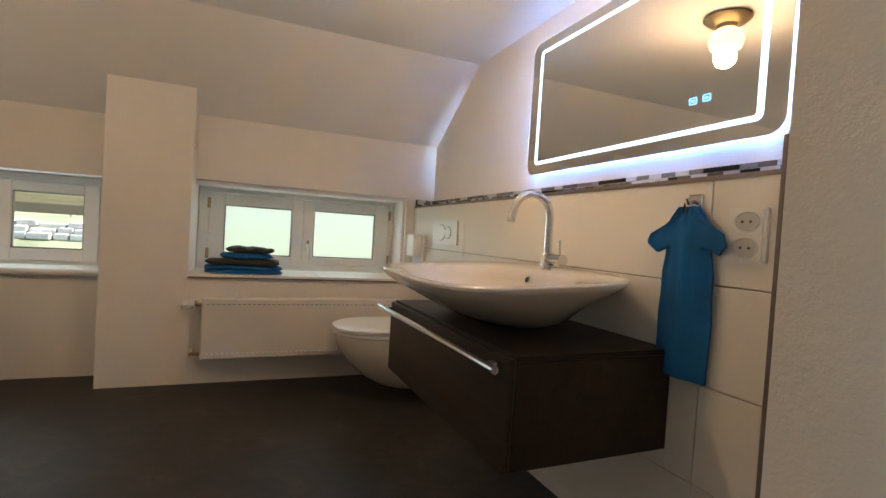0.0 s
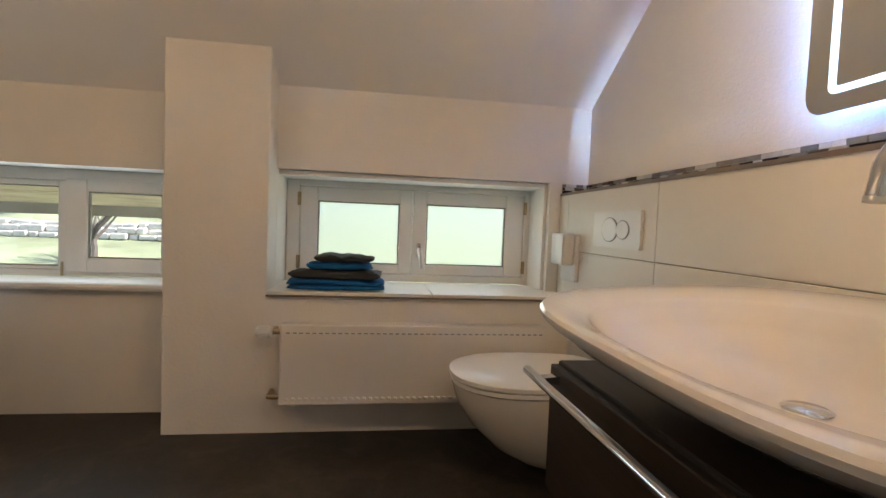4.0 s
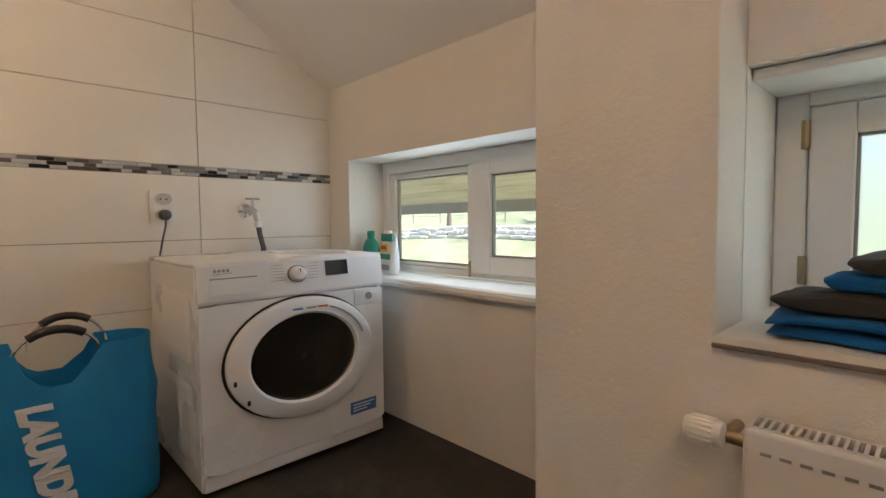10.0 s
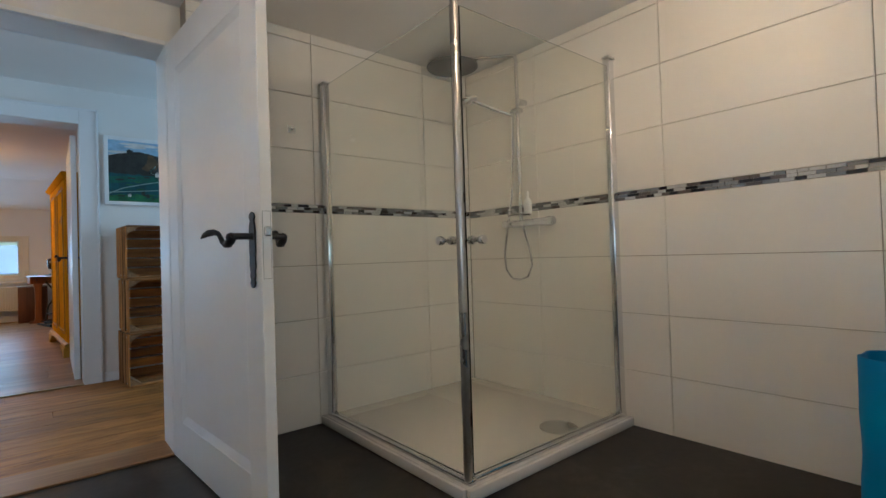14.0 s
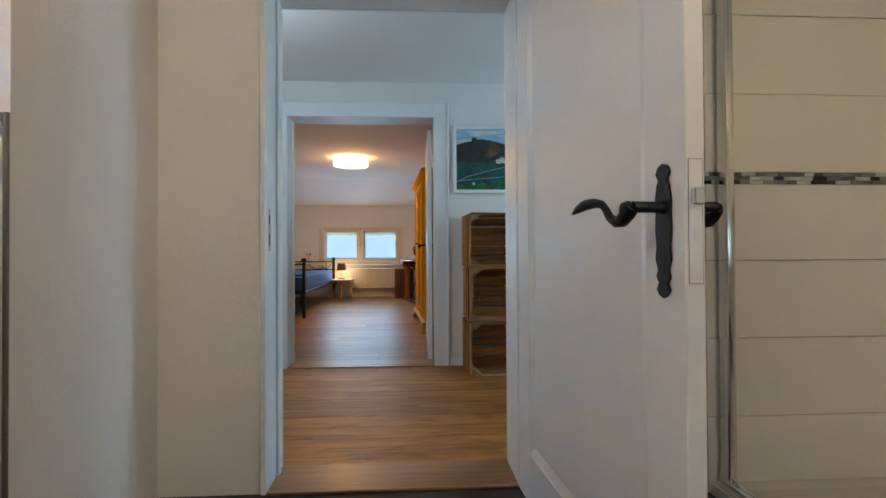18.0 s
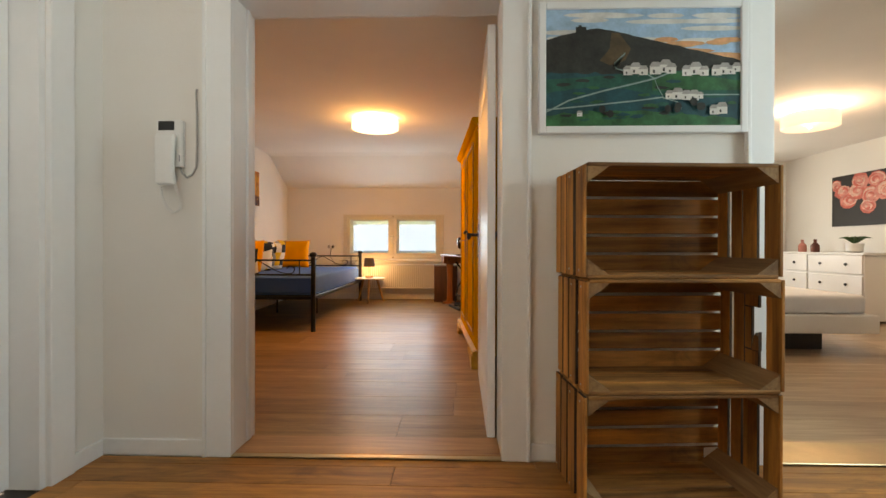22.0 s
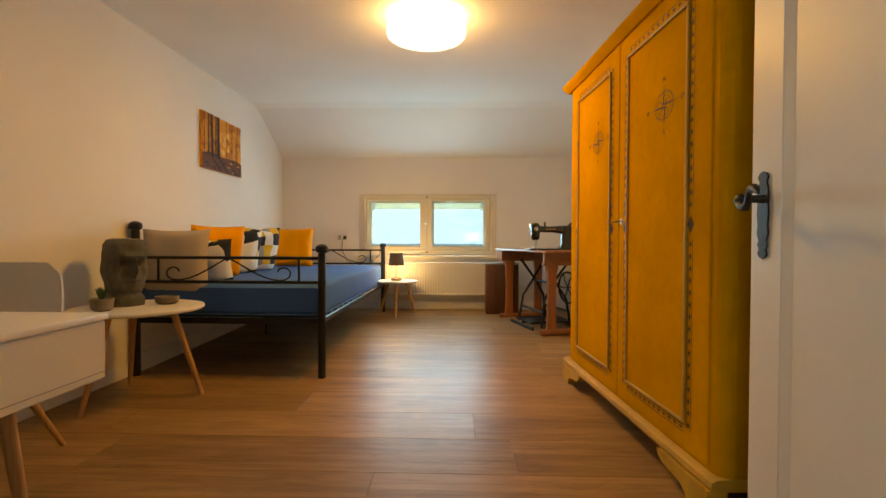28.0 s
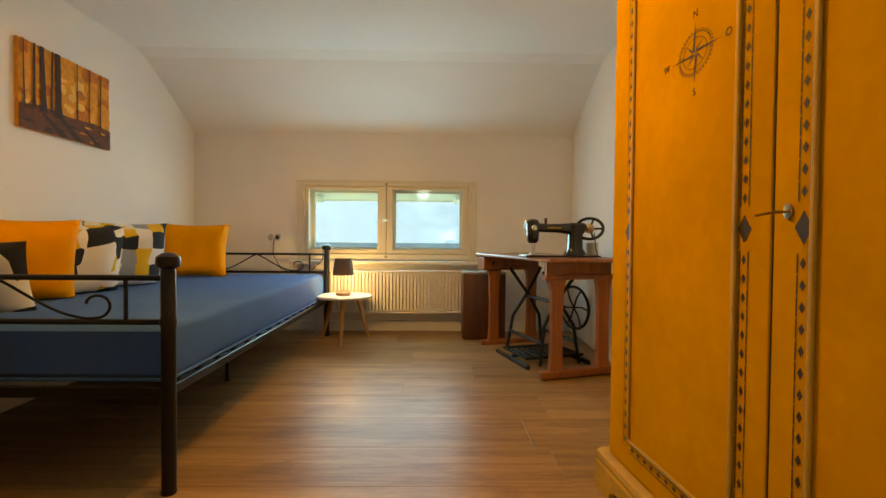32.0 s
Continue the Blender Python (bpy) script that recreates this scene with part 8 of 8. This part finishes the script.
for j in range(nv):
    for i in range(nu):
        bm.faces.new((g1[j][i], g1[j][i + 1], g1[j + 1][i + 1], g1[j + 1][i]))
        bm.faces.new((g2[j][i], g2[j + 1][i], g2[j + 1][i + 1], g2[j][i + 1]))
    for i in (0, nu):
        bm.faces.new((g1[j][i], g1[j + 1][i], g2[j + 1][i], g2[j][i]))
for i in range(nu):
    for j in (0, nv):
        bm.faces.new((g1[j][i], g1[j][i + 1], g2[j][i + 1], g2[j][i]))
part("shell", bm, GREYCH, ch, "", True)
for x in (-1, 1):
    for y in (-0.20, 0.20):
        part("leg", rod((x * 0.22, y * 1.15, 0.0), (x * 0.12, y * 0.6, 0.298), 0.011, 10, 0.018), BEECH, ch, "", True)

# ---- neighbouring room ----
PINK = [plain("blossom_" + k, c, 0.6, 0, 0.3, 20, 60, 0.1) for k, c in (("dark", (0.012, 0.008, 0.008)), ("coral", (0.62, 0.13, 0.10)), ("pink", (0.68, 0.24, 0.20)), ("blush", (0.75, 0.45, 0.36)))]
rnd = random.Random(8)
L = []
for a, b, r in ((0.06, 0.80, 0.07), (0.14, 0.70, 0.09), (0.20, 0.50, 0.10), (0.30, 0.66, 0.11), (0.33, 0.86, 0.09), (0.44, 0.55, 0.11), (0.50, 0.82, 0.10), (0.60, 0.62, 0.12), (0.70, 0.85, 0.10), (0.76, 0.52, 0.10), (0.88, 0.72, 0.11), (0.42, 0.36, 0.08)):
    for k in range(9):
        f = 1 - k / 10
        ca, cb = a + rnd.uniform(-0.02, 0.02), b + rnd.uniform(-0.03, 0.03)
        L.append((1 + (k % 3), [(min(0.999, max(0.001, ca + r * f * math.cos(TAU * i / 9 + k) * rnd.uniform(0.85, 1.1))), min(0.999, max(0.001, cb + 1.5 * r * f * math.sin(TAU * i / 9 + k)))) for i in range(9)]))
picture("flower_print", "dark print of pink blossoms on canvas", pose(-4.499, -5.72, 1.62) @ FACE_E @ pose(0, 0, 0), 1.5, 0.72, None, 0, 0.022, PINK, L, "picture")
bd = thing("white_bed", "white upholstered bed with white bedding", "bed", pose(-1.55, -4.45, 0))
part("bed_frame", box(-1.17, 1.17, -0.95, 0.85, 0.19, 0.355, 0.012, 3), TOPW, bd, "", True)
part("plinth", box(-0.85, 0.95, -0.7, 0.6, 0.001, 0.19), BLACK, bd, "dark recessed plinth")
mt2 = thing("bed_mattress", "white mattress with a fitted sheet", "mattress", pose(-1.55, -4.45, 0.356))
part("body", box(-1.10, 1.12, -0.90, 0.80, 0.0, 0.17, 0.04, 4), plain("white_cotton", (0.78, 0.79, 0.82), 0.9, 0, 0.04, 4, 150, 0.3), mt2, "", True)
qd = thing("folded_duvet", "folded pale blue-white duvet", "duvet", pose(-1.55, -4.55, 0.527))
part("cover", cushion_bm(1.2, 1.1, 0.14, 7), plain("pale_blue_cotton", (0.55, 0.60, 0.72), 0.9, 0, 0.06, 5, 150, 0.4), qd, "", True).matrix_basis = pose(0, 0, 0.055, 90, 0, 0)
cb = thing("chest_of_drawers", "white chest of drawers with dark knobs", "chest of drawers", pose(-4.245, -6.30, 0))
part("carcass", box(-0.25, 0.22, -0.95, 0.95, 0.04, 0.86, 0.004), TOPW, cb)
part("top", box(-0.252, 0.25, -0.97, 0.97, 0.861, 0.89, 0.005), TOPW, cb)
for k in range(3):
    for s in (-1, 1):
        z = 0.62 - 0.26 * k
        d = part("drawer", box(0.221, 0.24, s * 0.475 - 0.46, s * 0.475 + 0.46, z, z + 0.235, 0.004), TOPW, cb)
        for dy in (-0.22, 0.22):
            part("knob", lathe(bmesh.new(), [(0.010, 0.0), (0.02, 0.014), (0.016, 0.024), (0.001, 0.026)], 12, pose(0.24, s * 0.475 + dy, z + 0.12) @ FACE_E), BLACK, d, "dark knob", True)
for y, c, lab in ((-6.68, plain("pink_glass", (0.55, 0.22, 0.18), 0.2), "pink glass bottle on the chest"), (-6.42, plain("brown_glass", (0.16, 0.06, 0.05), 0.2), "brown glass bottle on the chest")):
    b = thing("glass_bottle", lab, "bottle", pose(-4.2, y, 0.891))
    part("bottle", lathe(bmesh.new(), [(0.05, 0), (0.055, 0.01), (0.055, 0.10), (0.02, 0.14), (0.02, 0.18), (0.025, 0.185)], 16), c, b, "", True)
pp = thing("potted_plant", "small green plant in a white pot", "plant", pose(-4.2, -5.72, 0.891))
part("pot", lathe(bmesh.new(), [(0.06, 0), (0.09, 0.02), (0.10, 0.12), (0.09, 0.12), (0.002, 0.11)], 18), PLASTIC, pp, "", True)
for k in range(16):
    a = k * 2.4
    l = 0.08 + 0.05 * (k % 4)
    part("leaf", tube(bmesh.new(), [(0, 0, 0.11), (l * 0.6 * math.cos(a), l * 0.6 * math.sin(a), 0.20), (l * math.cos(a), l * math.sin(a), 0.19)], [0.006, 0.016, 0.002], 6), LEAF, pp, "", True)
ol = thing("ceiling_lamp", "drum ceiling lamp with a warm band", "ceiling lamp", pose(-2.6, -4.3, 0))
bm = bmesh.new()
loft(bm, [[Vector((r * math.cos(TAU * k / 36), r * math.sin(TAU * k / 36), z)) for k in range(36)] for r, z in ((0.24, 2.19), (0.25, 2.2), (0.25, 2.32), (0.24, 2.33), (0.23, 2.32), (0.23, 2.21), (0.02, 2.205), (0.02, 2.19))], False, True)
g = part("shade", bm, glow("lit_drum_other", (1.0, 0.78, 0.5), 0.3), ol, "glowing fabric drum", True)
g.visible_shadow = False
part("rod", rod((0, 0, 2.31), (0, 0, 2.40), 0.012, 8), STEEL, ol, "", True)

# ---- hall window: unseen, added for daylight from the west ----
win4 = thing("added_window_4", "white hall window, unseen, added to let in daylight", "window", None, "", "structure")
bm = bmesh.new()
for q in ((-0.999, -0.94, 0.971, 1.869), (-0.16, -0.101, 0.971, 1.869), (-0.94, -0.16, 0.971, 1.03), (-0.94, -0.16, 1.81, 1.869)):
    bx(bm, -1.83, -1.77, q[0], q[1], q[2], q[3], 0.004, 2)
part("window_frame", bm, FRAME_W, win4)
p = part("pane", box(-1.802, -1.798, -0.939, -0.161, 1.031, 1.809), GLASS, win4)
p.visible_shadow = False

# ---- outside the windows ----
SOFFIT = wood("soffit_board", (0.56, 0.47, 0.38), (0.76, 0.67, 0.56), 0.8, 0, 0.8)
BEAMW = plain("weathered_grey_timber", (0.30, 0.27, 0.24), 0.85, 0, 0.2, 5, 40, 0.3)
SLATE = plain("pale_roof_tile", (0.42, 0.36, 0.33), 0.8, 0, 0.25, 3, 20, 0.3)
RENDER_W = plain("pale_house_render", (0.74, 0.72, 0.68), 0.9, 0, 0.06, 0.5, 20, 0.2)
BARK = plain("grey_bark", (0.12, 0.10, 0.085), 0.95, 0, 0.3, 8, 40, 0.5)
ev = thing("eaves", "pale boarded roof overhang outside the windows", "eaves", None, "", "structure")
n = 6
for k in range(n):
    y0, y1 = 5.06 + 0.155 * k, 5.06 + 0.155 * (k + 1) - 0.008
    z0, z1 = 1.66 - 0.56 * (y0 - 5.06), 1.66 - 0.56 * (y1 - 5.06)
    bm = bmesh.new()
    loft(bm, [[Vector((x, y, z)) for y, z in ((y0, z0), (y1, z1), (y1, z1 + 0.02), (y0, z0 + 0.02))] for x in (-3.2, 0.25)])
    part("soffit_board", bm, SOFFIT, ev)
part("gutter_board", box(-3.2, 0.25, 5.995, 6.02, 1.06, 1.145), BEAMW, ev, "grey fascia board")
for k in range(16):
    x = -3.1 + 0.22 * k
    part("roof_tile_end", tube(bmesh.new(), [(x, 5.95, 1.20), (x + 0.05, 5.96, 1.19), (x + 0.10, 5.95, 1.20)], 0.02, 6), SLATE, ev)
wl = thing("dry_stone_wall", "low pale dry stone wall on the meadow slope", "stone wall")
rnd = random.Random(4)
FIELD = plain("pale_field_stone", (0.66, 0.62, 0.56), 0.9, 0, 0.4, 1.5, 12, 0.6)
for r in range(3):
    x = -20.0
    while x < 0:
        w = rnd.uniform(0.3, 0.8)
        hh = rnd.uniform(0.15, 0.24)
        bm = bmesh.new()
        zz = land(x, 20.3) + 0.20 * r - 0.04
        bx(bm, x, x + w - 0.04, 20.0 + 0.12 * r + rnd.uniform(0, 0.14), 20.7, zz, zz + hh, 0.05, 2)
        part("stone", bm, FIELD, wl)
        x += w
fn = thing("meadow_fence", "thin grey wire fence along the meadow", "fence")
for k in range(12):
    x = -26.0 + 2.6 * k
    part("post", rod((x, 24.0, land(x, 24) - 0.1), (x, 24.0, land(x, 24) + 1.0), 0.04, 6), BEAMW, fn)
for h in (0.5, 0.95):
    part("wire", tube(bmesh.new(), [(-26.0 + 2.6 * k, 24.0, land(-26.0 + 2.6 * k, 24) + h) for k in range(12)], 0.012, 4), BOLT, fn)
for tx, ty, th, sd in ((-7.1, 17.6, 2.3, 1), (-12.0, 24.0, 5.5, 2), (-3.0, 26.0, 5.0, 3), (-17.0, 21.0, 5.0, 4)):
    t = thing("fruit_tree", "bare young fruit tree on the meadow", "tree", pose(tx, ty, land(tx, ty) - 0.05), "trees on the meadow")
    rnd = random.Random(sd)
    part("trunk", tube(bmesh.new(), [(0, 0, 0), (0.05, 0, th * 0.2), (-0.03, 0.02, th * 0.42)], [0.16, 0.12, 0.09], 8), BARK, t, "", True)
    bm = bmesh.new()
    for k in range(12):
        a, l = k * 2.4, rnd.uniform(0.35, 0.6) * th
        p0 = Vector((0, 0, th * rnd.uniform(0.25, 0.42)))
        p1 = p0 + Vector((math.cos(a) * l * 0.45, math.sin(a) * l * 0.45, l * 0.55))
        p2 = p1 + Vector((math.cos(a + 0.4) * l * 0.35, math.sin(a + 0.4) * l * 0.35, l * 0.35))
        tube(bm, [p0, p1, p2], [0.06, 0.035, 0.008], 5)
        for q in range(4):
            s0 = p1.lerp(p2, q / 4)
            b2 = a + rnd.uniform(-1.4, 1.4)
            tube(bm, [s0, s0 + Vector((math.cos(b2) * 0.4, math.sin(b2) * 0.4, 0.35))], [0.018, 0.004], 4)
    part("limbs", bm, BARK, t, "", True)
nh = thing("neighbour_house", "pale rendered neighbouring house with a tiled roof", "house", pose(1.5, -21.0, -2.3))
part("wall", box(-9, 9, -4, 4, 0, 3.1), RENDER_W, nh)
bm = bmesh.new()
loft(bm, [[Vector((x, y, z)) for y, z in ((-4.6, 2.95), (0, 6.2), (4.6, 2.95), (4.6, 3.12), (0, 6.4), (-4.6, 3.12))] for x in (-9.4, 9.4)])
part("roof", bm, plain("blue_grey_roof_slate", (0.115, 0.165, 0.215), 0.7, 0, 0.25, 3, 20, 0.3), nh, "blue-grey slate roof")
for x in (-5, -1, 3.4):
    w = part("window", box(x, x + 1.1, 4.0, 4.05, 1.0, 2.2), FRAME_W, nh)
    part("pane", box(x + 0.1, x + 1.0, 4.051, 4.06, 1.1, 2.1), SMOKE, w)
part("chimney", box(2.0, 2.6, -0.4, 0.4, 5.6, 7.2), SLATE, nh)

eb = thing("eaves", "white painted roof overhang outside the bedroom window", "eaves", None, "", "structure")
for k in range(4):
    y0, y1 = -7.82 - 0.15 * k, -7.82 - 0.15 * (k + 1) + 0.008
    z0, z1 = 1.665 - 0.45 * (-7.82 - y0), 1.665 - 0.45 * (-7.82 - y1)
    bm = bmesh.new()
    loft(bm, [[Vector((x, y, z)) for y, z in ((y0, z0), (y1, z1), (y1, z1 + 0.02), (y0, z0 + 0.02))] for x in (-0.4, 4.6)])
    part("soffit_board", bm, BLUEW, eb)
for x in (0.55, 1.35, 2.15, 2.95, 3.75):
    part("rafter_end", box(x, x + 0.09, -8.40, -7.83, 1.36, 1.42, 0.004, 1, Matrix.Translation((0, 0, 0))), BLUEW, eb)
part("gutter", tube(bmesh.new(), [(-0.4, -8.47, 1.44), (4.6, -8.47, 1.44)], 0.055, 10), BOLT, eb, "zinc rain gutter", True)

# ---- wall tiles, mosaic bands and floorboards ----
TILE_CACHE, PIECES = {}, {}


def tile_mesh(w, h, t, mat, bev=0.0018):
    """A tile without its back, outline in x and y, its face bevelled."""
    key = (round(w, 4), round(h, 4), t, mat.name)
    if key not in TILE_CACHE:
        bm = bmesh.new()
        lo = [bm.verts.new((x, y, 0)) for x, y in ((0, 0), (w, 0), (w, h), (0, h))]
        mi = [bm.verts.new((x, y, t - bev * 0.6)) for x, y in ((0, 0), (w, 0), (w, h), (0, h))]
        hi = [bm.verts.new((x, y, t)) for x, y in ((bev, bev), (w - bev, bev), (w - bev, h - bev), (bev, h - bev))]
        for a, b in ((lo, mi), (mi, hi)):
            for i in range(4):
                bm.faces.new((a[i], a[(i + 1) % 4], b[(i + 1) % 4], b[i]))
        bm.faces.new(hi)
        me = bpy.data.meshes.new("tile")
        bm.to_mesh(me)
        bm.free()
        me.materials.append(mat)
        TILE_CACHE[key] = me
    return TILE_CACHE[key]


def lay(parent, m, us, vs, t=0.009, gap=0.0035, mat=None, name="tile"):
    """Tiles between the joints us and vs of a surface."""
    for u0, u1 in zip(us, us[1:]):
        for v0, v1 in zip(vs, vs[1:]):
            if u1 - u0 < 0.012 or v1 - v0 < 0.012 or (v0, v1) in SKIP:
                continue
            ob = new(name, tile_mesh(u1 - u0 - gap, v1 - v0 - gap, t, mat or TILE))
            ob.parent = parent
            ob.matrix_basis = m @ Matrix.Translation((u0 + gap / 2, v0 + gap / 2, 0))


MOS = [plain("mosaic_" + k, c, 0.12, mt, 0.15, 20, 80, 0.0) for k, c, mt in (("white", (0.62, 0.63, 0.62), 0), ("grey", (0.22, 0.23, 0.24), 0), ("black", (0.018, 0.018, 0.022), 0), ("brown", (0.13, 0.11, 0.10), 0), ("silver", (0.42, 0.43, 0.44), 0.6), ("white_two", (0.55, 0.56, 0.57), 0))]


def mosaic(parent, m, u0, u1, v0, v1, seed):
    """Three rows of small glass bricks, staggered."""
    rnd = random.Random(seed)
    rh = (v1 - v0) / 3
    for r in range(3):
        u = u0 - rnd.uniform(0, 0.05)
        while u < u1:
            w = rnd.choice((0.040, 0.058, 0.064))
            a, b = max(u, u0), min(u + w, u1)
            if b - a > 0.008:
                q = round((b - a) / 0.004) * 0.004
                ob = new("mosaic_brick", tile_mesh(max(0.005, min(q, b - a) - 0.0016), rh - 0.0016, 0.0085, rnd.choice(MOS), 0.0008))
                ob.parent = parent
                ob.matrix_basis = m @ Matrix.Translation((a + 0.0008, v0 + r * rh + 0.0008, 0))
            u += w


SKIP = ((1.217, 1.264),)
ROWS_Z = [0.0, 0.298, 0.606, 0.914, 1.217, 1.264, 1.577, 1.893, 2.205, BC]
mw = pose(W - 0.009, 0, 0) @ FACE_E
lay(wall_west, mw, [0.847, 1.488, 2.305, 3.122, 3.940, 4.654], ROWS_Z)
mosaic(wall_west, mw, 0.847, 4.654, 1.217, 1.264, 3)
ms = pose(0, 0.836, 0) @ FACE_N
lay(wall_shower, ms, [-0.50, -0.498, 0.157, 0.975, 1.375], ROWS_Z)
mosaic(wall_shower, ms, -0.50, 1.373, 1.217, 1.264, 4)
me_ = pose(E_LOW + 0.009, 0, 0) @ FACE_W
EZ = [0.0, 0.068, 0.375, 0.677, 0.980, 1.294]
lay(prewall, me_, [-4.555, -4.44, -3.575, -2.70, -1.853, -1.432], EZ)
structure("ledge_top", box(E_LOW, E_UP - 0.001, 1.432, 4.558, 1.2965, 1.304, 0.002), TILE, "narrow tiled ledge", "ledge")
structure("ledge_trim", box(E_LOW - 0.004, E_LOW - 0.0005, 1.432, 4.558, 1.290, 1.304), DARKTRIM, "dark metal edge trim along the ledge", "trim")
mosaic(wall_east, pose(E_UP - 0.0085, 0, 0) @ FACE_W, -4.55, -1.432, 1.305, 1.360, 5)
mosaic(wall_east, pose(0, 4.5515, 0) @ UPX, E_LOW + 0.002, E_UP - 0.002, 1.305, 1.360, 6)
mr = pose(0, 1.421, 0) @ FACE_N
lay(return_wall, mr, [-2.355, -2.012], [0.0, 0.305, 0.610, 0.915, 1.249], t=0.0092)
mosaic(return_wall, mr, -2.355, -2.012, 1.250, 1.304, 7)
structure("corner_trim", box(2.0, 2.010, 1.4215, 1.431, 0.0, 1.305, 0.001), DARKTRIM, "dark metal tile edge trim", "trim")


def planks(name, label, mat, x0, x1, y0, y1, width, length, seed, top=None, gap=0.0012, sub=0.012):
    """Floorboards along x; top gives the floor's height at y."""
    fl = thing(name, label, "floor", None, "", "structure")
    rnd = random.Random(seed)
    y = y1
    while y > y0 + 0.01:
        ya = max(y0, y - width)
        x = x0 - rnd.uniform(0.05, length * 0.9)
        while x < x1:
            a, b = max(x, x0), min(x + length, x1)
            if b - a > 0.03:
                key = (mat.name, round(b - a, 3), round(y - ya, 3))
                if key not in PIECES:
                    PIECES[key] = tile_mesh(round(b - a, 3) - gap, round(y - ya, 3) - gap, 0.012, mat, 0.0012)
                ob = new("plank", PIECES[key])
                ob.parent = fl
                za, zb = (top(ya), top(y)) if top else (0.0, 0.0)
                ob.matrix_basis = Matrix.Translation((a + gap / 2, ya + gap / 2, za - 0.012)) @ Matrix.Rotation(math.atan2(zb - za, y - ya), 4, "X")
            x += length
        y -= width
    return fl


planks("floor_hall", "honey-coloured pine floorboards with wear", BOARD, -1.68, 2.66, HY + 0.02, 0.505, 0.165, 3.3, 11, None, 0.0022)
structure("subfloor_hall", box(-1.9, 2.9, HY - 0.02, 0.73, -0.12, -0.013), DARKGAP, "dark underfloor", "floor")
planks("floor_bedroom", "warm brown oak laminate floor", LAMINATE, BW, BE, BS, HY - 0.215, 0.335, 1.80, 12, fz, 0.0016)
bm = bmesh.new()
loft(bm, [[Vector((x, y, z)) for y, z in ((HY - 0.21, -0.013), (-4.6, -0.013), (BS - 0.05, fz(BS) - 0.013), (BS - 0.05, -0.12), (HY - 0.21, -0.12))] for x in (BW - 0.2, BE + 0.2)])
structure("subfloor_bedroom", bm, DARKGAP, "dark underfloor", "floor")
planks("floor_other", "pale oak laminate floor", PALE_OAK, -4.5, 0.13, -7.5, HY - 0.22, 0.335, 1.8, 13)
structure("subfloor_other", box(-4.7, 0.13, -7.7, HY - 0.2, -0.12, -0.013), DARKGAP, "dark underfloor", "floor")
